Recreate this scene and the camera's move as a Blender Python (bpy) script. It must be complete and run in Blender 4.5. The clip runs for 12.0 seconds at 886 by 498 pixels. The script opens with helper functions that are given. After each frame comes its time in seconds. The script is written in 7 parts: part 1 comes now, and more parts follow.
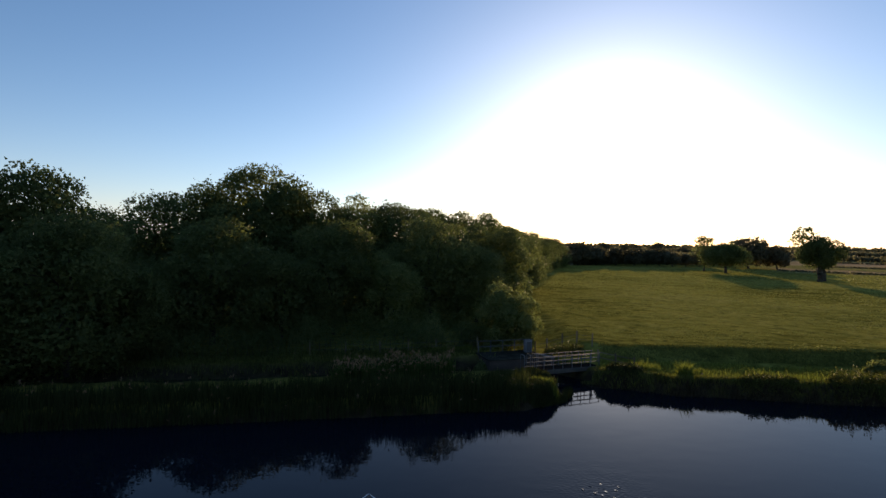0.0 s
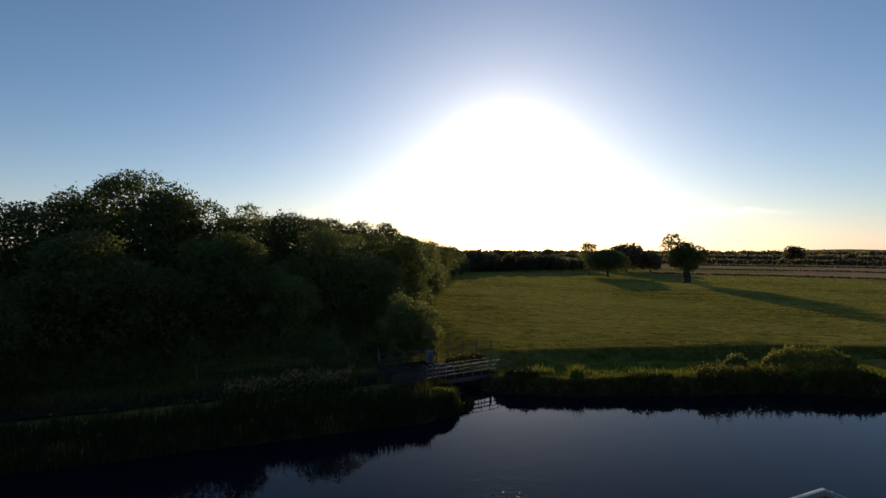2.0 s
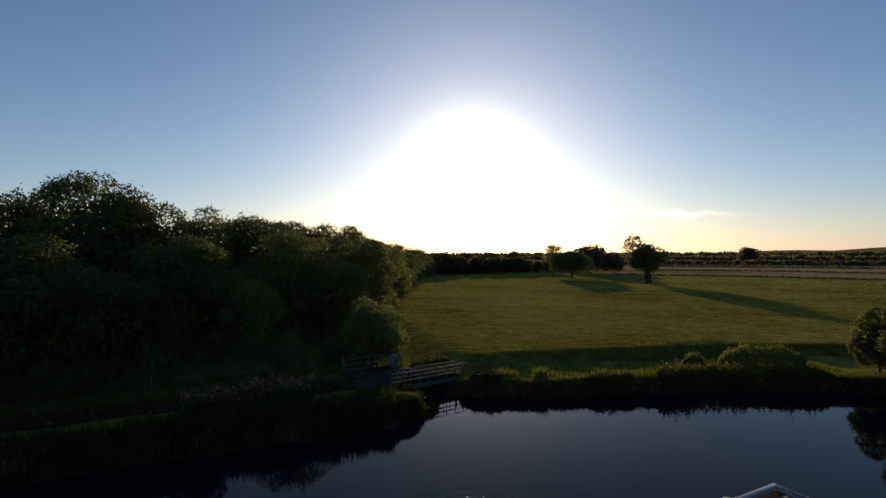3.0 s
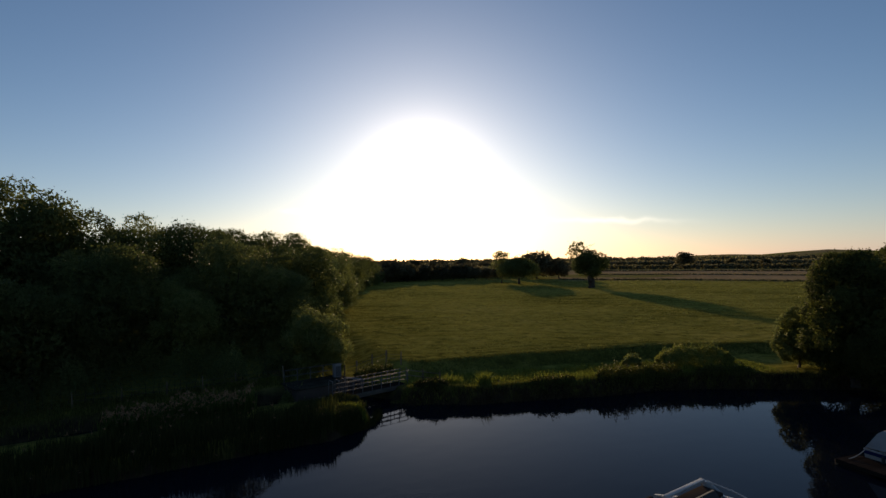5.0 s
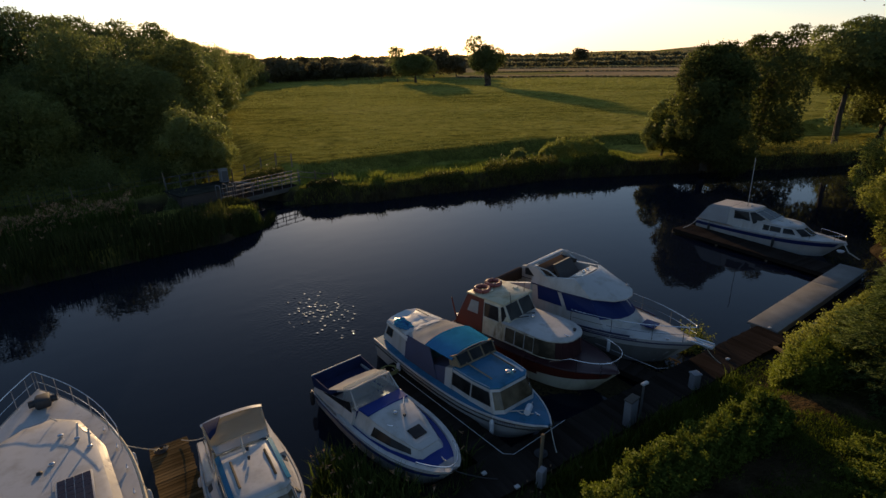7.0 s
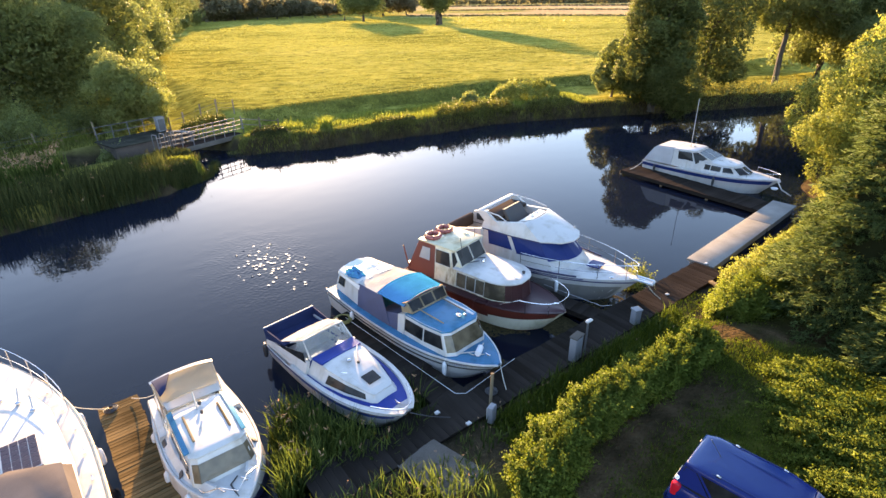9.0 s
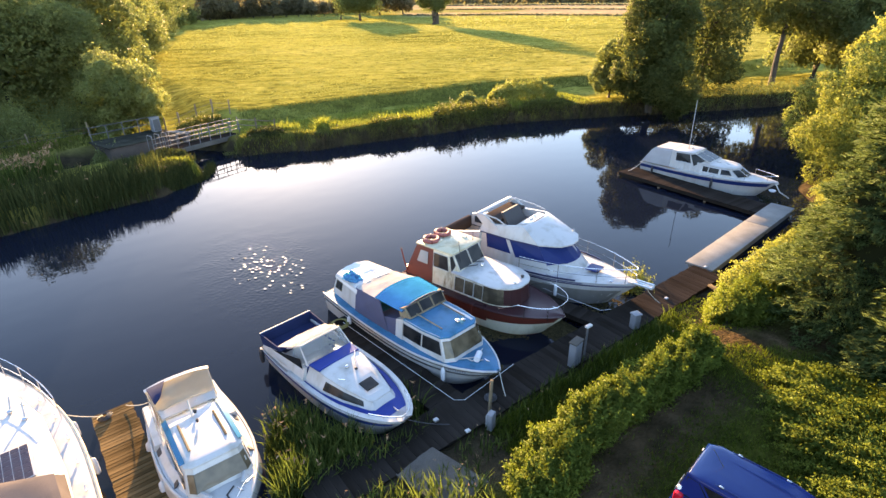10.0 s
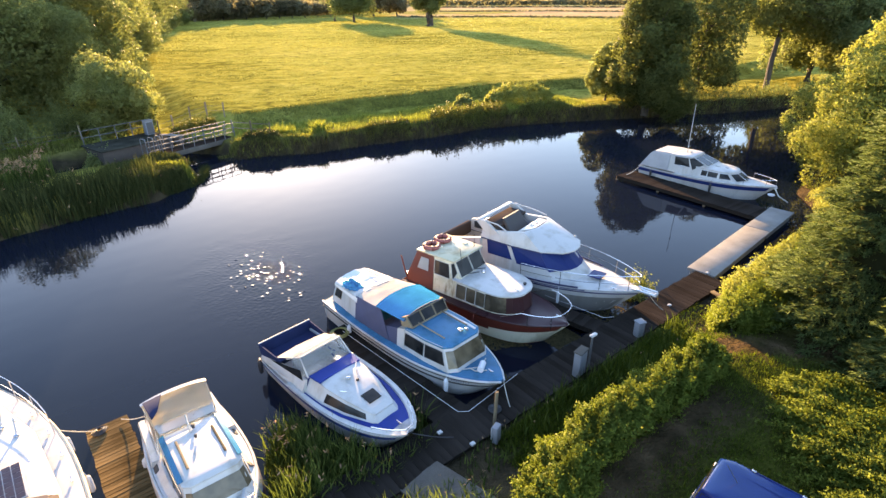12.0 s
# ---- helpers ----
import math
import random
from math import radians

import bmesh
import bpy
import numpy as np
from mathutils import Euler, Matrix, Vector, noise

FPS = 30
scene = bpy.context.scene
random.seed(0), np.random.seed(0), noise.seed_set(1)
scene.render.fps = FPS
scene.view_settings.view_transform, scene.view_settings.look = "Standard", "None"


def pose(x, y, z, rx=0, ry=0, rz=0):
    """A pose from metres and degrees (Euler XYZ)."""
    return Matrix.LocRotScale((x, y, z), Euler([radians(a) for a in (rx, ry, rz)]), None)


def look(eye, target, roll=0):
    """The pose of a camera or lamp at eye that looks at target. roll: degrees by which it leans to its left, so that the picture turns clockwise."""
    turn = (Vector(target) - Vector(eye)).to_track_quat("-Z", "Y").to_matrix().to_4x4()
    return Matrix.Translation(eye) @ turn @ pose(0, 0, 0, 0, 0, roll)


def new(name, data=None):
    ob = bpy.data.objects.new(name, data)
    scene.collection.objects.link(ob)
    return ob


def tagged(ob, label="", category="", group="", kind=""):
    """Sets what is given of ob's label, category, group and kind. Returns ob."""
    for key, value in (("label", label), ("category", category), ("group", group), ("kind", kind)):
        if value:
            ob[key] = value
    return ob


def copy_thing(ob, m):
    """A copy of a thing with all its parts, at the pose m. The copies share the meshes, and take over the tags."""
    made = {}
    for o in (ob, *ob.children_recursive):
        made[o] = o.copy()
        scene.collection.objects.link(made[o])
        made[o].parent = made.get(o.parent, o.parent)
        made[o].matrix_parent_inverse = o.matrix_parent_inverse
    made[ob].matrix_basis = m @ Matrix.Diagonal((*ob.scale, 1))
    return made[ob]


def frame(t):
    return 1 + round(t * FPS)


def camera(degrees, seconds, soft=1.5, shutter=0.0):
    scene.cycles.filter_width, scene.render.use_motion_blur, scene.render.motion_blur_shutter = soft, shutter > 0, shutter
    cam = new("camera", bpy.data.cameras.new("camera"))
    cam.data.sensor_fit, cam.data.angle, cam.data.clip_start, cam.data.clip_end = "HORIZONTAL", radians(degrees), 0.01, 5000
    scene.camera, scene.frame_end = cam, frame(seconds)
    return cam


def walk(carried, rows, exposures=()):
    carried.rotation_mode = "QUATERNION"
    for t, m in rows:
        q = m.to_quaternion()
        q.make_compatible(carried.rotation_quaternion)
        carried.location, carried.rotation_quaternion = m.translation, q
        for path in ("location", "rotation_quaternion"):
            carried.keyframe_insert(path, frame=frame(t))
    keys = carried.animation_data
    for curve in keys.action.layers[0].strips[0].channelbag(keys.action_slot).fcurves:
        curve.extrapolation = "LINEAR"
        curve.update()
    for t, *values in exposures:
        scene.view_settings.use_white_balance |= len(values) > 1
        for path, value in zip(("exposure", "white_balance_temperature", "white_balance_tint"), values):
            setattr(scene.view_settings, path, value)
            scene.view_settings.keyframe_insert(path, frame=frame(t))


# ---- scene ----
cam = camera(80.2, 12.0, 1.45)

PATH = [
    (0, (-0.908, -0.298, 11.18), (-0.888, 1.702, 11.154), 0.9),
    (0.5, (-0.939, -0.19, 11.268), (-0.801, 1.806, 11.253), 0.7),
    (1, (-0.99, -0.112, 11.356), (-0.753, 1.874, 11.354), 0.4),
    (1.5, (-0.971, -0.057, 11.425), (-0.651, 1.917, 11.43), 0.3),
    (2, (-0.984, 0.031, 11.471), (-0.584, 1.99, 11.479), 0.1),
    (2.5, (-0.893, 0.148, 11.528), (-0.428, 2.093, 11.539), -0.0),
    (3, (-0.725, 0.166, 11.527), (-0.203, 2.097, 11.545), -0.2),
    (5, (-0.073, 0.253, 11.449), (0.629, 2.125, 11.493), -0.8),
    (5.5, (0.056, 0.146, 11.341), (0.794, 2.004, 11.398), -0.7),
    (6, (0.191, 0.025, 11.221), (0.964, 1.868, 11.158), -0.9),
    (6.5, (0.336, -0.104, 11.149), (1.189, 1.674, 10.817), -0.9),
    (7, (0.444, -0.152, 11.068), (1.414, 1.457, 10.38), -1.0),
    (7.2, (0.516, -0.183, 11.06), (1.519, 1.349, 10.256), -1.2),
    (9, (0.676, -0.268, 11.081), (1.733, 1.185, 10.204), -0.8),
    (9.5, (0.728, -0.187, 11.104), (1.791, 1.262, 10.225), -0.7),
    (10, (0.752, -0.057, 11.17), (1.819, 1.387, 10.29), -0.6),
    (10.5, (0.79, 0.049, 11.223), (1.862, 1.491, 10.345), -0.6),
    (11, (0.774, 0.168, 11.197), (1.854, 1.606, 10.323), -0.6),
    (11.5, (0.779, 0.26, 11.21), (1.862, 1.695, 10.333), -0.5),
    (12, (0.747, 0.38, 11.241), (1.834, 1.812, 10.365), -0.4),
]
EXPOSURES = [
    (0.0, -0.15, 7900, 17), (1.0, -0.45, 7950, 17), (2.0, -0.72, 8050, 17), (3.2, -0.9, 8150, 17), (5.5, -0.97, 8350, 17), (6.2, -1.08, 8550, 17), (6.6, -0.93, 8800, 18),
    (6.8, -0.70, 8900, 18), (7.0, -0.05, 9500, 19), (7.2, 0.8, 9900, 20), (8.0, 2.35, 10400, 22), (8.6, 2.86, 11200, 24), (12.0, 2.86, 11200, 24),
]
walk(cam, [(t, look(eye, target, roll)) for t, eye, target, roll in PATH], EXPOSURES)

# ---- world and sun: a low evening sun over the meadow ----
SUN_AZ, SUN_EL = 18.5, 8.6
SUN_DIR = Vector((math.sin(radians(SUN_AZ)) * math.cos(radians(SUN_EL)), math.cos(radians(SUN_AZ)) * math.cos(radians(SUN_EL)), math.sin(radians(SUN_EL))))
world = bpy.data.worlds.new("evening_sky")
scene.world = world
world.use_nodes = True
wn, wl = world.node_tree.nodes, world.node_tree.links
wn.clear()
w_out = wn.new("ShaderNodeOutputWorld")
w_bg = wn.new("ShaderNodeBackground")
w_sky = wn.new("ShaderNodeTexSky")
w_sky.sky_type = "NISHITA"
w_sky.sun_disc = False
w_sky.sun_elevation, w_sky.sun_rotation = radians(SUN_EL), radians(SUN_AZ)
w_sky.altitude, w_sky.air_density, w_sky.dust_density, w_sky.ozone_density = 40, 1.0, 0.5, 4.8
w_bg.inputs["Strength"].default_value = 0.232
# the bright haze round the low sun
w_tc = wn.new("ShaderNodeTexCoord")
w_dot = wn.new("ShaderNodeVectorMath")
w_dot.operation = "DOT_PRODUCT"
w_dot.inputs[1].default_value = SUN_DIR
w_nrm = wn.new("ShaderNodeVectorMath")
w_nrm.operation = "NORMALIZE"
wl.new(w_tc.outputs["Generated"], w_nrm.inputs[0])
wl.new(w_nrm.outputs[0], w_dot.inputs[0])
w_acos = wn.new("ShaderNodeMath")
w_acos.operation = "ARCCOSINE"
w_acos.use_clamp = False
wl.new(w_dot.outputs["Value"], w_acos.inputs[0])


def falloff(width, strength):
    """strength * exp(-(angle / width) ** 2), width in radians"""
    a = wn.new("ShaderNodeMath"); a.operation = "DIVIDE"; a.inputs[1].default_value = width
    wl.new(w_acos.outputs[0], a.inputs[0])
    b = wn.new("ShaderNodeMath"); b.operation = "POWER"; b.inputs[1].default_value = 2.0
    wl.new(a.outputs[0], b.inputs[0])
    c = wn.new("ShaderNodeMath"); c.operation = "MULTIPLY"; c.inputs[1].default_value = -1.0
    wl.new(b.outputs[0], c.inputs[0])
    d = wn.new("ShaderNodeMath"); d.operation = "EXPONENT"
    wl.new(c.outputs[0], d.inputs[0])
    e = wn.new("ShaderNodeMath"); e.operation = "MULTIPLY"; e.inputs[1].default_value = strength
    wl.new(d.outputs[0], e.inputs[0])
    return e


w_f1, w_f2 = falloff(0.085, 9.0), falloff(0.25, 0.75)
# pale haze low over the horizon
w_sep = wn.new("ShaderNodeSeparateXYZ")
wl.new(w_nrm.outputs[0], w_sep.inputs[0])
w_lo = wn.new("ShaderNodeMath")
w_lo.operation = "ABSOLUTE"
wl.new(w_sep.outputs["Z"], w_lo.inputs[0])
w_lo2 = wn.new("ShaderNodeMath")
w_lo2.operation = "MULTIPLY"
w_lo2.inputs[1].default_value = -10.0
wl.new(w_lo.outputs[0], w_lo2.inputs[0])
w_lo3 = wn.new("ShaderNodeMath")
w_lo3.operation = "EXPONENT"
wl.new(w_lo2.outputs[0], w_lo3.inputs[0])
w_haze = wn.new("ShaderNodeVectorMath")
w_haze.operation = "SCALE"
w_haze.inputs[0].default_value = (1.42, 1.22, 1.95)
wl.new(w_lo3.outputs[0], w_haze.inputs["Scale"])
w_tint = wn.new("ShaderNodeVectorMath")
w_tint.operation = "SCALE"
w_tint.inputs[0].default_value = (1.0, 0.96, 0.93)
wl.new(w_f1.outputs[0], w_tint.inputs["Scale"])
w_tint2 = wn.new("ShaderNodeVectorMath")
w_tint2.operation = "SCALE"
w_tint2.inputs[0].default_value = (0.87, 0.95, 1.12)
wl.new(w_f2.outputs[0], w_tint2.inputs["Scale"])
w_glow = wn.new("ShaderNodeVectorMath")
wl.new(w_tint.outputs[0], w_glow.inputs[0])
wl.new(w_tint2.outputs[0], w_glow.inputs[1])
w_add = wn.new("ShaderNodeVectorMath")
wl.new(w_sky.outputs[0], w_add.inputs[0])
wl.new(w_glow.outputs[0], w_add.inputs[1])
w_all = wn.new("ShaderNodeVectorMath")
wl.new(w_add.outputs[0], w_all.inputs[0])
wl.new(w_haze.outputs[0], w_all.inputs[1])
def along(axis_):
    n_ = wn.new("ShaderNodeVectorMath")
    n_.operation = "DOT_PRODUCT"
    n_.inputs[1].default_value = axis_
    wl.new(w_nrm.outputs[0], n_.inputs[0])
    return n_.outputs["Value"]


def wmath(op, a, b=0.0):
    n_ = wn.new("ShaderNodeMath")
    n_.operation = op
    for sock, v in ((n_.inputs[0], a), (n_.inputs[1], b)):
        if isinstance(v, (int, float)):
            sock.default_value = v
        else:
            wl.new(v, sock)
    return n_.outputs[0]


cl_n = wn.new("ShaderNodeTexNoise")
cl_n.inputs["Scale"].default_value, cl_n.inputs["Detail"].default_value = 22.0, 4.0
wl.new(w_nrm.outputs[0], cl_n.inputs["Vector"])


def cloud(az, el, half, thick, strength):
    """A thin streak of cloud low over the horizon; angles in degrees, sizes in radians."""
    az, el = radians(az), radians(el)
    mid = Vector((math.sin(az) * math.cos(el), math.cos(az) * math.cos(el), math.sin(el)))
    side = Vector((math.cos(az), -math.sin(az), 0))
    a = along(side)
    b = wmath("ADD", along(side.cross(mid)), wmath("MULTIPLY", wmath("SUBTRACT", cl_n.outputs["Fac"], 0.5), 0.022))
    b = wmath("ADD", b, wmath("MULTIPLY", a, 0.05))
    e = wmath("ADD", wmath("POWER", wmath("ABSOLUTE", wmath("DIVIDE", a, half)), 2.0), wmath("POWER", wmath("ABSOLUTE", wmath("DIVIDE", b, thick)), 2.0))
    e = wmath("MULTIPLY", wmath("EXPONENT", wmath("MULTIPLY", e, -1.0)), wmath("MULTIPLY", wmath("GREATER_THAN", along(mid), 0.0), strength))
    return e


w_cl = wn.new("ShaderNodeVectorMath")
w_cl.operation = "SCALE"
w_cl.inputs[0].default_value = (1.0, 0.92, 0.84)
wl.new(wmath("ADD", cloud(38.2, 3.9, 0.085, 0.0045, 2.4), cloud(4.7, 5.4, 0.020, 0.0045, 1.7)), w_cl.inputs["Scale"])
w_all2 = wn.new("ShaderNodeVectorMath")
wl.new(w_all.outputs[0], w_all2.inputs[0])
wl.new(w_cl.outputs[0], w_all2.inputs[1])
wl.new(w_all2.outputs[0], w_bg.inputs["Color"])
wl.new(w_bg.outputs[0], w_out.inputs["Surface"])

sun_data = bpy.data.lights.new("sun", "SUN")
sun_data.energy, sun_data.angle, sun_data.color = 5.0, radians(0.6), (1.0, 0.81, 0.53)
sun = new("sun", sun_data)
sun.matrix_world = look(SUN_DIR * 100, (0, 0, 0))

# ---- materials ----


class Mat:
    """A node material with a Principled surface and a few helpers."""

    def __init__(self, name, rough=0.6, metal=0.0, spec=0.5):
        self.m = bpy.data.materials.new(name)
        self.m.use_nodes = True
        self.n, self.l = self.m.node_tree.nodes, self.m.node_tree.links
        self.b = self.n["Principled BSDF"]
        self.b.inputs["Roughness"].default_value = rough
        self.b.inputs["Metallic"].default_value = metal
        self.b.inputs["Specular IOR Level"].default_value = spec

    def coord(self, which="Object", scale=(1, 1, 1)):
        tc = self.n.new("ShaderNodeTexCoord")
        mp = self.n.new("ShaderNodeMapping")
        mp.inputs["Scale"].default_value = scale
        self.l.new(tc.outputs[which], mp.inputs["Vector"])
        return mp.outputs[0]

    def turned(self, deg, scale):
        """Coordinates turned about z first, then stretched."""
        tc = self.n.new("ShaderNodeTexCoord")
        mp = self.n.new("ShaderNodeMapping")
        mp.vector_type = "TEXTURE"
        mp.inputs["Rotation"].default_value = (0, 0, math.radians(deg))
        mp.inputs["Scale"].default_value = scale
        self.l.new(tc.outputs["Object"], mp.inputs["Vector"])
        return mp.outputs[0]

    def noise(self, scale, detail=4.0, rough=0.55, vec=None, stretch=(1, 1, 1), which="Object", dist=0.0):
        t = self.n.new("ShaderNodeTexNoise")
        t.inputs["Scale"].default_value = scale
        t.inputs["Detail"].default_value = detail
        t.inputs["Roughness"].default_value = rough
        t.inputs["Distortion"].default_value = dist
        self.l.new(vec or self.coord(which, stretch), t.inputs["Vector"])
        return t.outputs["Fac"]

    def ramp(self, fac, stops):
        r = self.n.new("ShaderNodeValToRGB")
        els = r.color_ramp.elements
        while len(els) < len(stops):
            els.new(0.5)
        for e, (p, c) in zip(els, stops):
            e.position, e.color = p, (*c, 1.0)
        self.l.new(fac, r.inputs["Fac"])
        return r.outputs["Color"]

    def mix(self, fac, a, b, mode="MIX"):
        x = self.n.new("ShaderNodeMix")
        x.data_type, x.blend_type = "RGBA", mode
        for sock, v in ((x.inputs[0], fac), (x.inputs[6], a), (x.inputs[7], b)):
            if isinstance(v, (int, float)):
                sock.default_value = v
            elif isinstance(v, tuple):
                sock.default_value = (*v, 1.0)
            else:
                self.l.new(v, sock)
        return x.outputs[2]

    def math(self, op, a, b=0.0):
        x = self.n.new("ShaderNodeMath")
        x.operation = op
        for sock, v in ((x.inputs[0], a), (x.inputs[1], b)):
            if isinstance(v, (int, float)):
                sock.default_value = v
            else:
                self.l.new(v, sock)
        return x.outputs[0]

    def color(self, v):
        if isinstance(v, tuple):
            self.b.inputs["Base Color"].default_value = (*v, 1.0)
        else:
            self.l.new(v, self.b.inputs["Base Color"])
        return self

    def rough(self, v):
        self.l.new(v, self.b.inputs["Roughness"])
        return self

    def bump(self, fac, strength=0.3, dist=0.02):
        u = self.n.new("ShaderNodeBump")
        u.inputs["Strength"].default_value, u.inputs["Distance"].default_value = strength, dist
        self.l.new(fac, u.inputs["Height"])
        self.l.new(u.outputs[0], self.b.inputs["Normal"])
        return self


def plain(name, c, rough=0.5, metal=0.0, vary=0.12, scale=6.0, bump=0.05, spec=0.5):
    """A surface of one colour with soft stains and fine grain."""
    m = Mat(name, rough, metal, spec)
    d = tuple(max(0.0, v * (1 - vary)) for v in c)
    u = tuple(min(1.0, v * (1 + 0.5 * vary)) for v in c)
    n1 = m.noise(scale * 0.25, 5.0)
    n2 = m.noise(scale * 9, 3.0)
    k = m.math("ADD", m.math("MULTIPLY", n1, 0.7), m.math("MULTIPLY", n2, 0.3))
    m.color(m.ramp(k, [(0.3, d), (0.7, u)]))
    m.rough(m.math("ADD", m.math("MULTIPLY", n1, 0.2), rough - 0.1))
    if bump:
        m.bump(n2, bump, 0.004)
    return m.m


def gelcoat(name, c, dirt=0.35, spec=0.3):
    """Old boat paint: glossy, chalky in places, with streaks of grime."""
    m = Mat(name, 0.35, 0.0, spec)
    big = m.noise(0.9, 6.0)
    streak = m.noise(2.2, 5.0, 0.6, stretch=(1.0, 1.0, 0.15))
    fine = m.noise(40, 3.0)
    grime = m.math("MULTIPLY", m.ramp(streak, [(0.48, (0, 0, 0)), (0.75, (1, 1, 1))]), dirt)
    base = m.mix(big, tuple(v * 0.9 for v in c), c)
    col = m.mix(grime, base, tuple(v * w for v, w in zip(c, (0.55, 0.5, 0.4))))
    m.color(col)
    m.rough(m.math("ADD", m.math("MULTIPLY", big, 0.35), 0.15))
    m.bump(fine, 0.03, 0.003)
    return m.m


def leaf(name, dark, light, trans=0.45, rough=0.55, rand=0.6, scale=0.35, stretch=(1, 1, 1)):
    """Leaves: each one its own shade, light shining through."""
    m = Mat(name, rough, 0.0, 0.02)
    g = m.n.new("ShaderNodeNewGeometry")
    oi = m.n.new("ShaderNodeObjectInfo")
    big = m.noise(scale, 3.0, stretch=stretch)
    k = m.math("ADD", m.math("MULTIPLY", g.outputs["Random Per Island"], rand), m.math("MULTIPLY", big, 1 - rand))
    k = m.math("ADD", k, m.math("MULTIPLY", m.math("SUBTRACT", oi.outputs["Random"], 0.5), 0.25))
    col = m.ramp(k, [(0.15, dark), (0.85, light)])
    m.color(col)
    t = m.n.new("ShaderNodeBsdfTranslucent")
    tc = m.mix(0.5, col, (0.93, 0.98, 0.55), "MULTIPLY")
    m.l.new(tc, t.inputs["Color"])
    bright = m.n.new("ShaderNodeHueSaturation")
    bright.inputs["Value"].default_value = 1.6
    bright.inputs["Saturation"].default_value = 1.0
    m.l.new(tc, bright.inputs["Color"])
    m.l.new(bright.outputs[0], t.inputs["Color"])
    mx = m.n.new("ShaderNodeMixShader")
    mx.inputs[0].default_value = trans
    m.l.new(m.b.outputs[0], mx.inputs[1])
    m.l.new(t.outputs[0], mx.inputs[2])
    m.l.new(mx.outputs[0], m.n["Material Output"].inputs["Surface"])
    return m.m


M = {}
M["leaf_wood"] = leaf("leaf_wood", (0.070, 0.090, 0.035), (0.180, 0.200, 0.078), 0.50, rand=0.22)
M["leaf_alder"] = leaf("leaf_alder", (0.044, 0.058, 0.020), (0.120, 0.134, 0.046), 0.45, rand=0.22)
M["leaf_willow"] = leaf("leaf_willow", (0.108, 0.132, 0.046), (0.26, 0.275, 0.108), 0.52, rand=0.3)
# lifted and browned so that the colour carries the haze of the distance
M["leaf_far"] = leaf("leaf_far", (0.095, 0.085, 0.055), (0.18, 0.155, 0.098), 0.5)
M["leaf_hedge"] = leaf("leaf_hedge", (0.058, 0.084, 0.015), (0.146, 0.180, 0.036), 0.30, rand=0.3)
M["leaf_conifer"] = leaf("leaf_conifer", (0.026, 0.046, 0.016), (0.085, 0.122, 0.042), 0.18, rand=0.3)
M["leaf_gold"] = leaf("leaf_gold", (0.10, 0.128, 0.030), (0.26, 0.27, 0.078), 0.36)
M["leaf_reed"] = leaf("leaf_reed", (0.018, 0.033, 0.009), (0.086, 0.115, 0.033), 0.42)
M["leaf_grass"] = leaf("leaf_grass", (0.070, 0.092, 0.018), (0.205, 0.215, 0.052), 0.44)
M["leaf_meadow"] = leaf("leaf_meadow", (0.145, 0.146, 0.040), (0.286, 0.270, 0.092), 0.28, rand=0.12, scale=0.9, stretch=(0.35, 1.0, 1))
M["leaf_lawn"] = leaf("leaf_lawn", (0.024, 0.042, 0.006), (0.090, 0.118, 0.018), 0.3)
M["seed_head"] = plain("seed_head", (0.30, 0.17, 0.10), 0.95, vary=0.4, scale=8, bump=0, spec=0.0)
M["crown_shade"] = plain("crown_shade", (0.016, 0.018, 0.008), 0.95, vary=0.5, scale=5, bump=0.5, spec=0.0)
M["leaf_bank"] = leaf("leaf_bank", (0.045, 0.055, 0.014), (0.15, 0.145, 0.045), 0.35)
M["leaf_stem"] = leaf("leaf_stem", (0.022, 0.017, 0.010), (0.085, 0.062, 0.036), 0.15)
M["leaf_sedge"] = leaf("leaf_sedge", (0.022, 0.031, 0.011), (0.066, 0.072, 0.028), 0.3)
M["leaf_weed"] = leaf("leaf_weed", (0.030, 0.022, 0.010), (0.085, 0.062, 0.030), 0.1)

m = Mat("bark", 0.9)
n1 = m.noise(3.0, 6.0, 0.6, stretch=(1, 1, 0.2))
m.color(m.ramp(n1, [(0.3, (0.022, 0.017, 0.012)), (0.7, (0.075, 0.057, 0.042))])).bump(n1, 0.8, 0.05)
M["bark"] = m.m

# water: dark, a flat mirror, with faint ripples and one patch of livelier ones
m = Mat("river_water", 0.014, 0.0, 0.20)
m.b.inputs["IOR"].default_value = 1.333
m.color((0.0041, 0.0070, 0.0136))
tiny = m.noise(14.0, 2.0, 0.5)
soft = m.noise(0.55, 3.0, 0.5, stretch=(1, 1.6, 1))
fine = m.noise(6.5, 0.0, 0.5, stretch=(1, 1.1, 1))
tc = m.n.new("ShaderNodeTexCoord")
vd = m.n.new("ShaderNodeVectorMath")
vd.operation = "DISTANCE"
vd.inputs[1].default_value = (6.78, 12.95, 0.0)
sq = m.n.new("ShaderNodeVectorMath")
sq.operation = "MULTIPLY"
sq.inputs[1].default_value = (1.0, 0.6, 1.0)
m.l.new(tc.outputs["Object"], sq.inputs[0])
m.l.new(sq.outputs[0], vd.inputs[0])
away = m.math("ADD", m.math("DIVIDE", vd.outputs["Value"], 3.4), m.math("MULTIPLY", m.math("SUBTRACT", m.noise(1.3, 2.0, 0.5), 0.5), 0.9))
near = m.ramp(away, [(0.0, (1, 1, 1)), (0.28, (0.9, 0.9, 0.9)), (0.5, (0.5, 0.5, 0.5)), (1.0, (0.06, 0.06, 0.06))])
cells = m.n.new("ShaderNodeTexVoronoi")
cells.voronoi_dimensions = "2D"
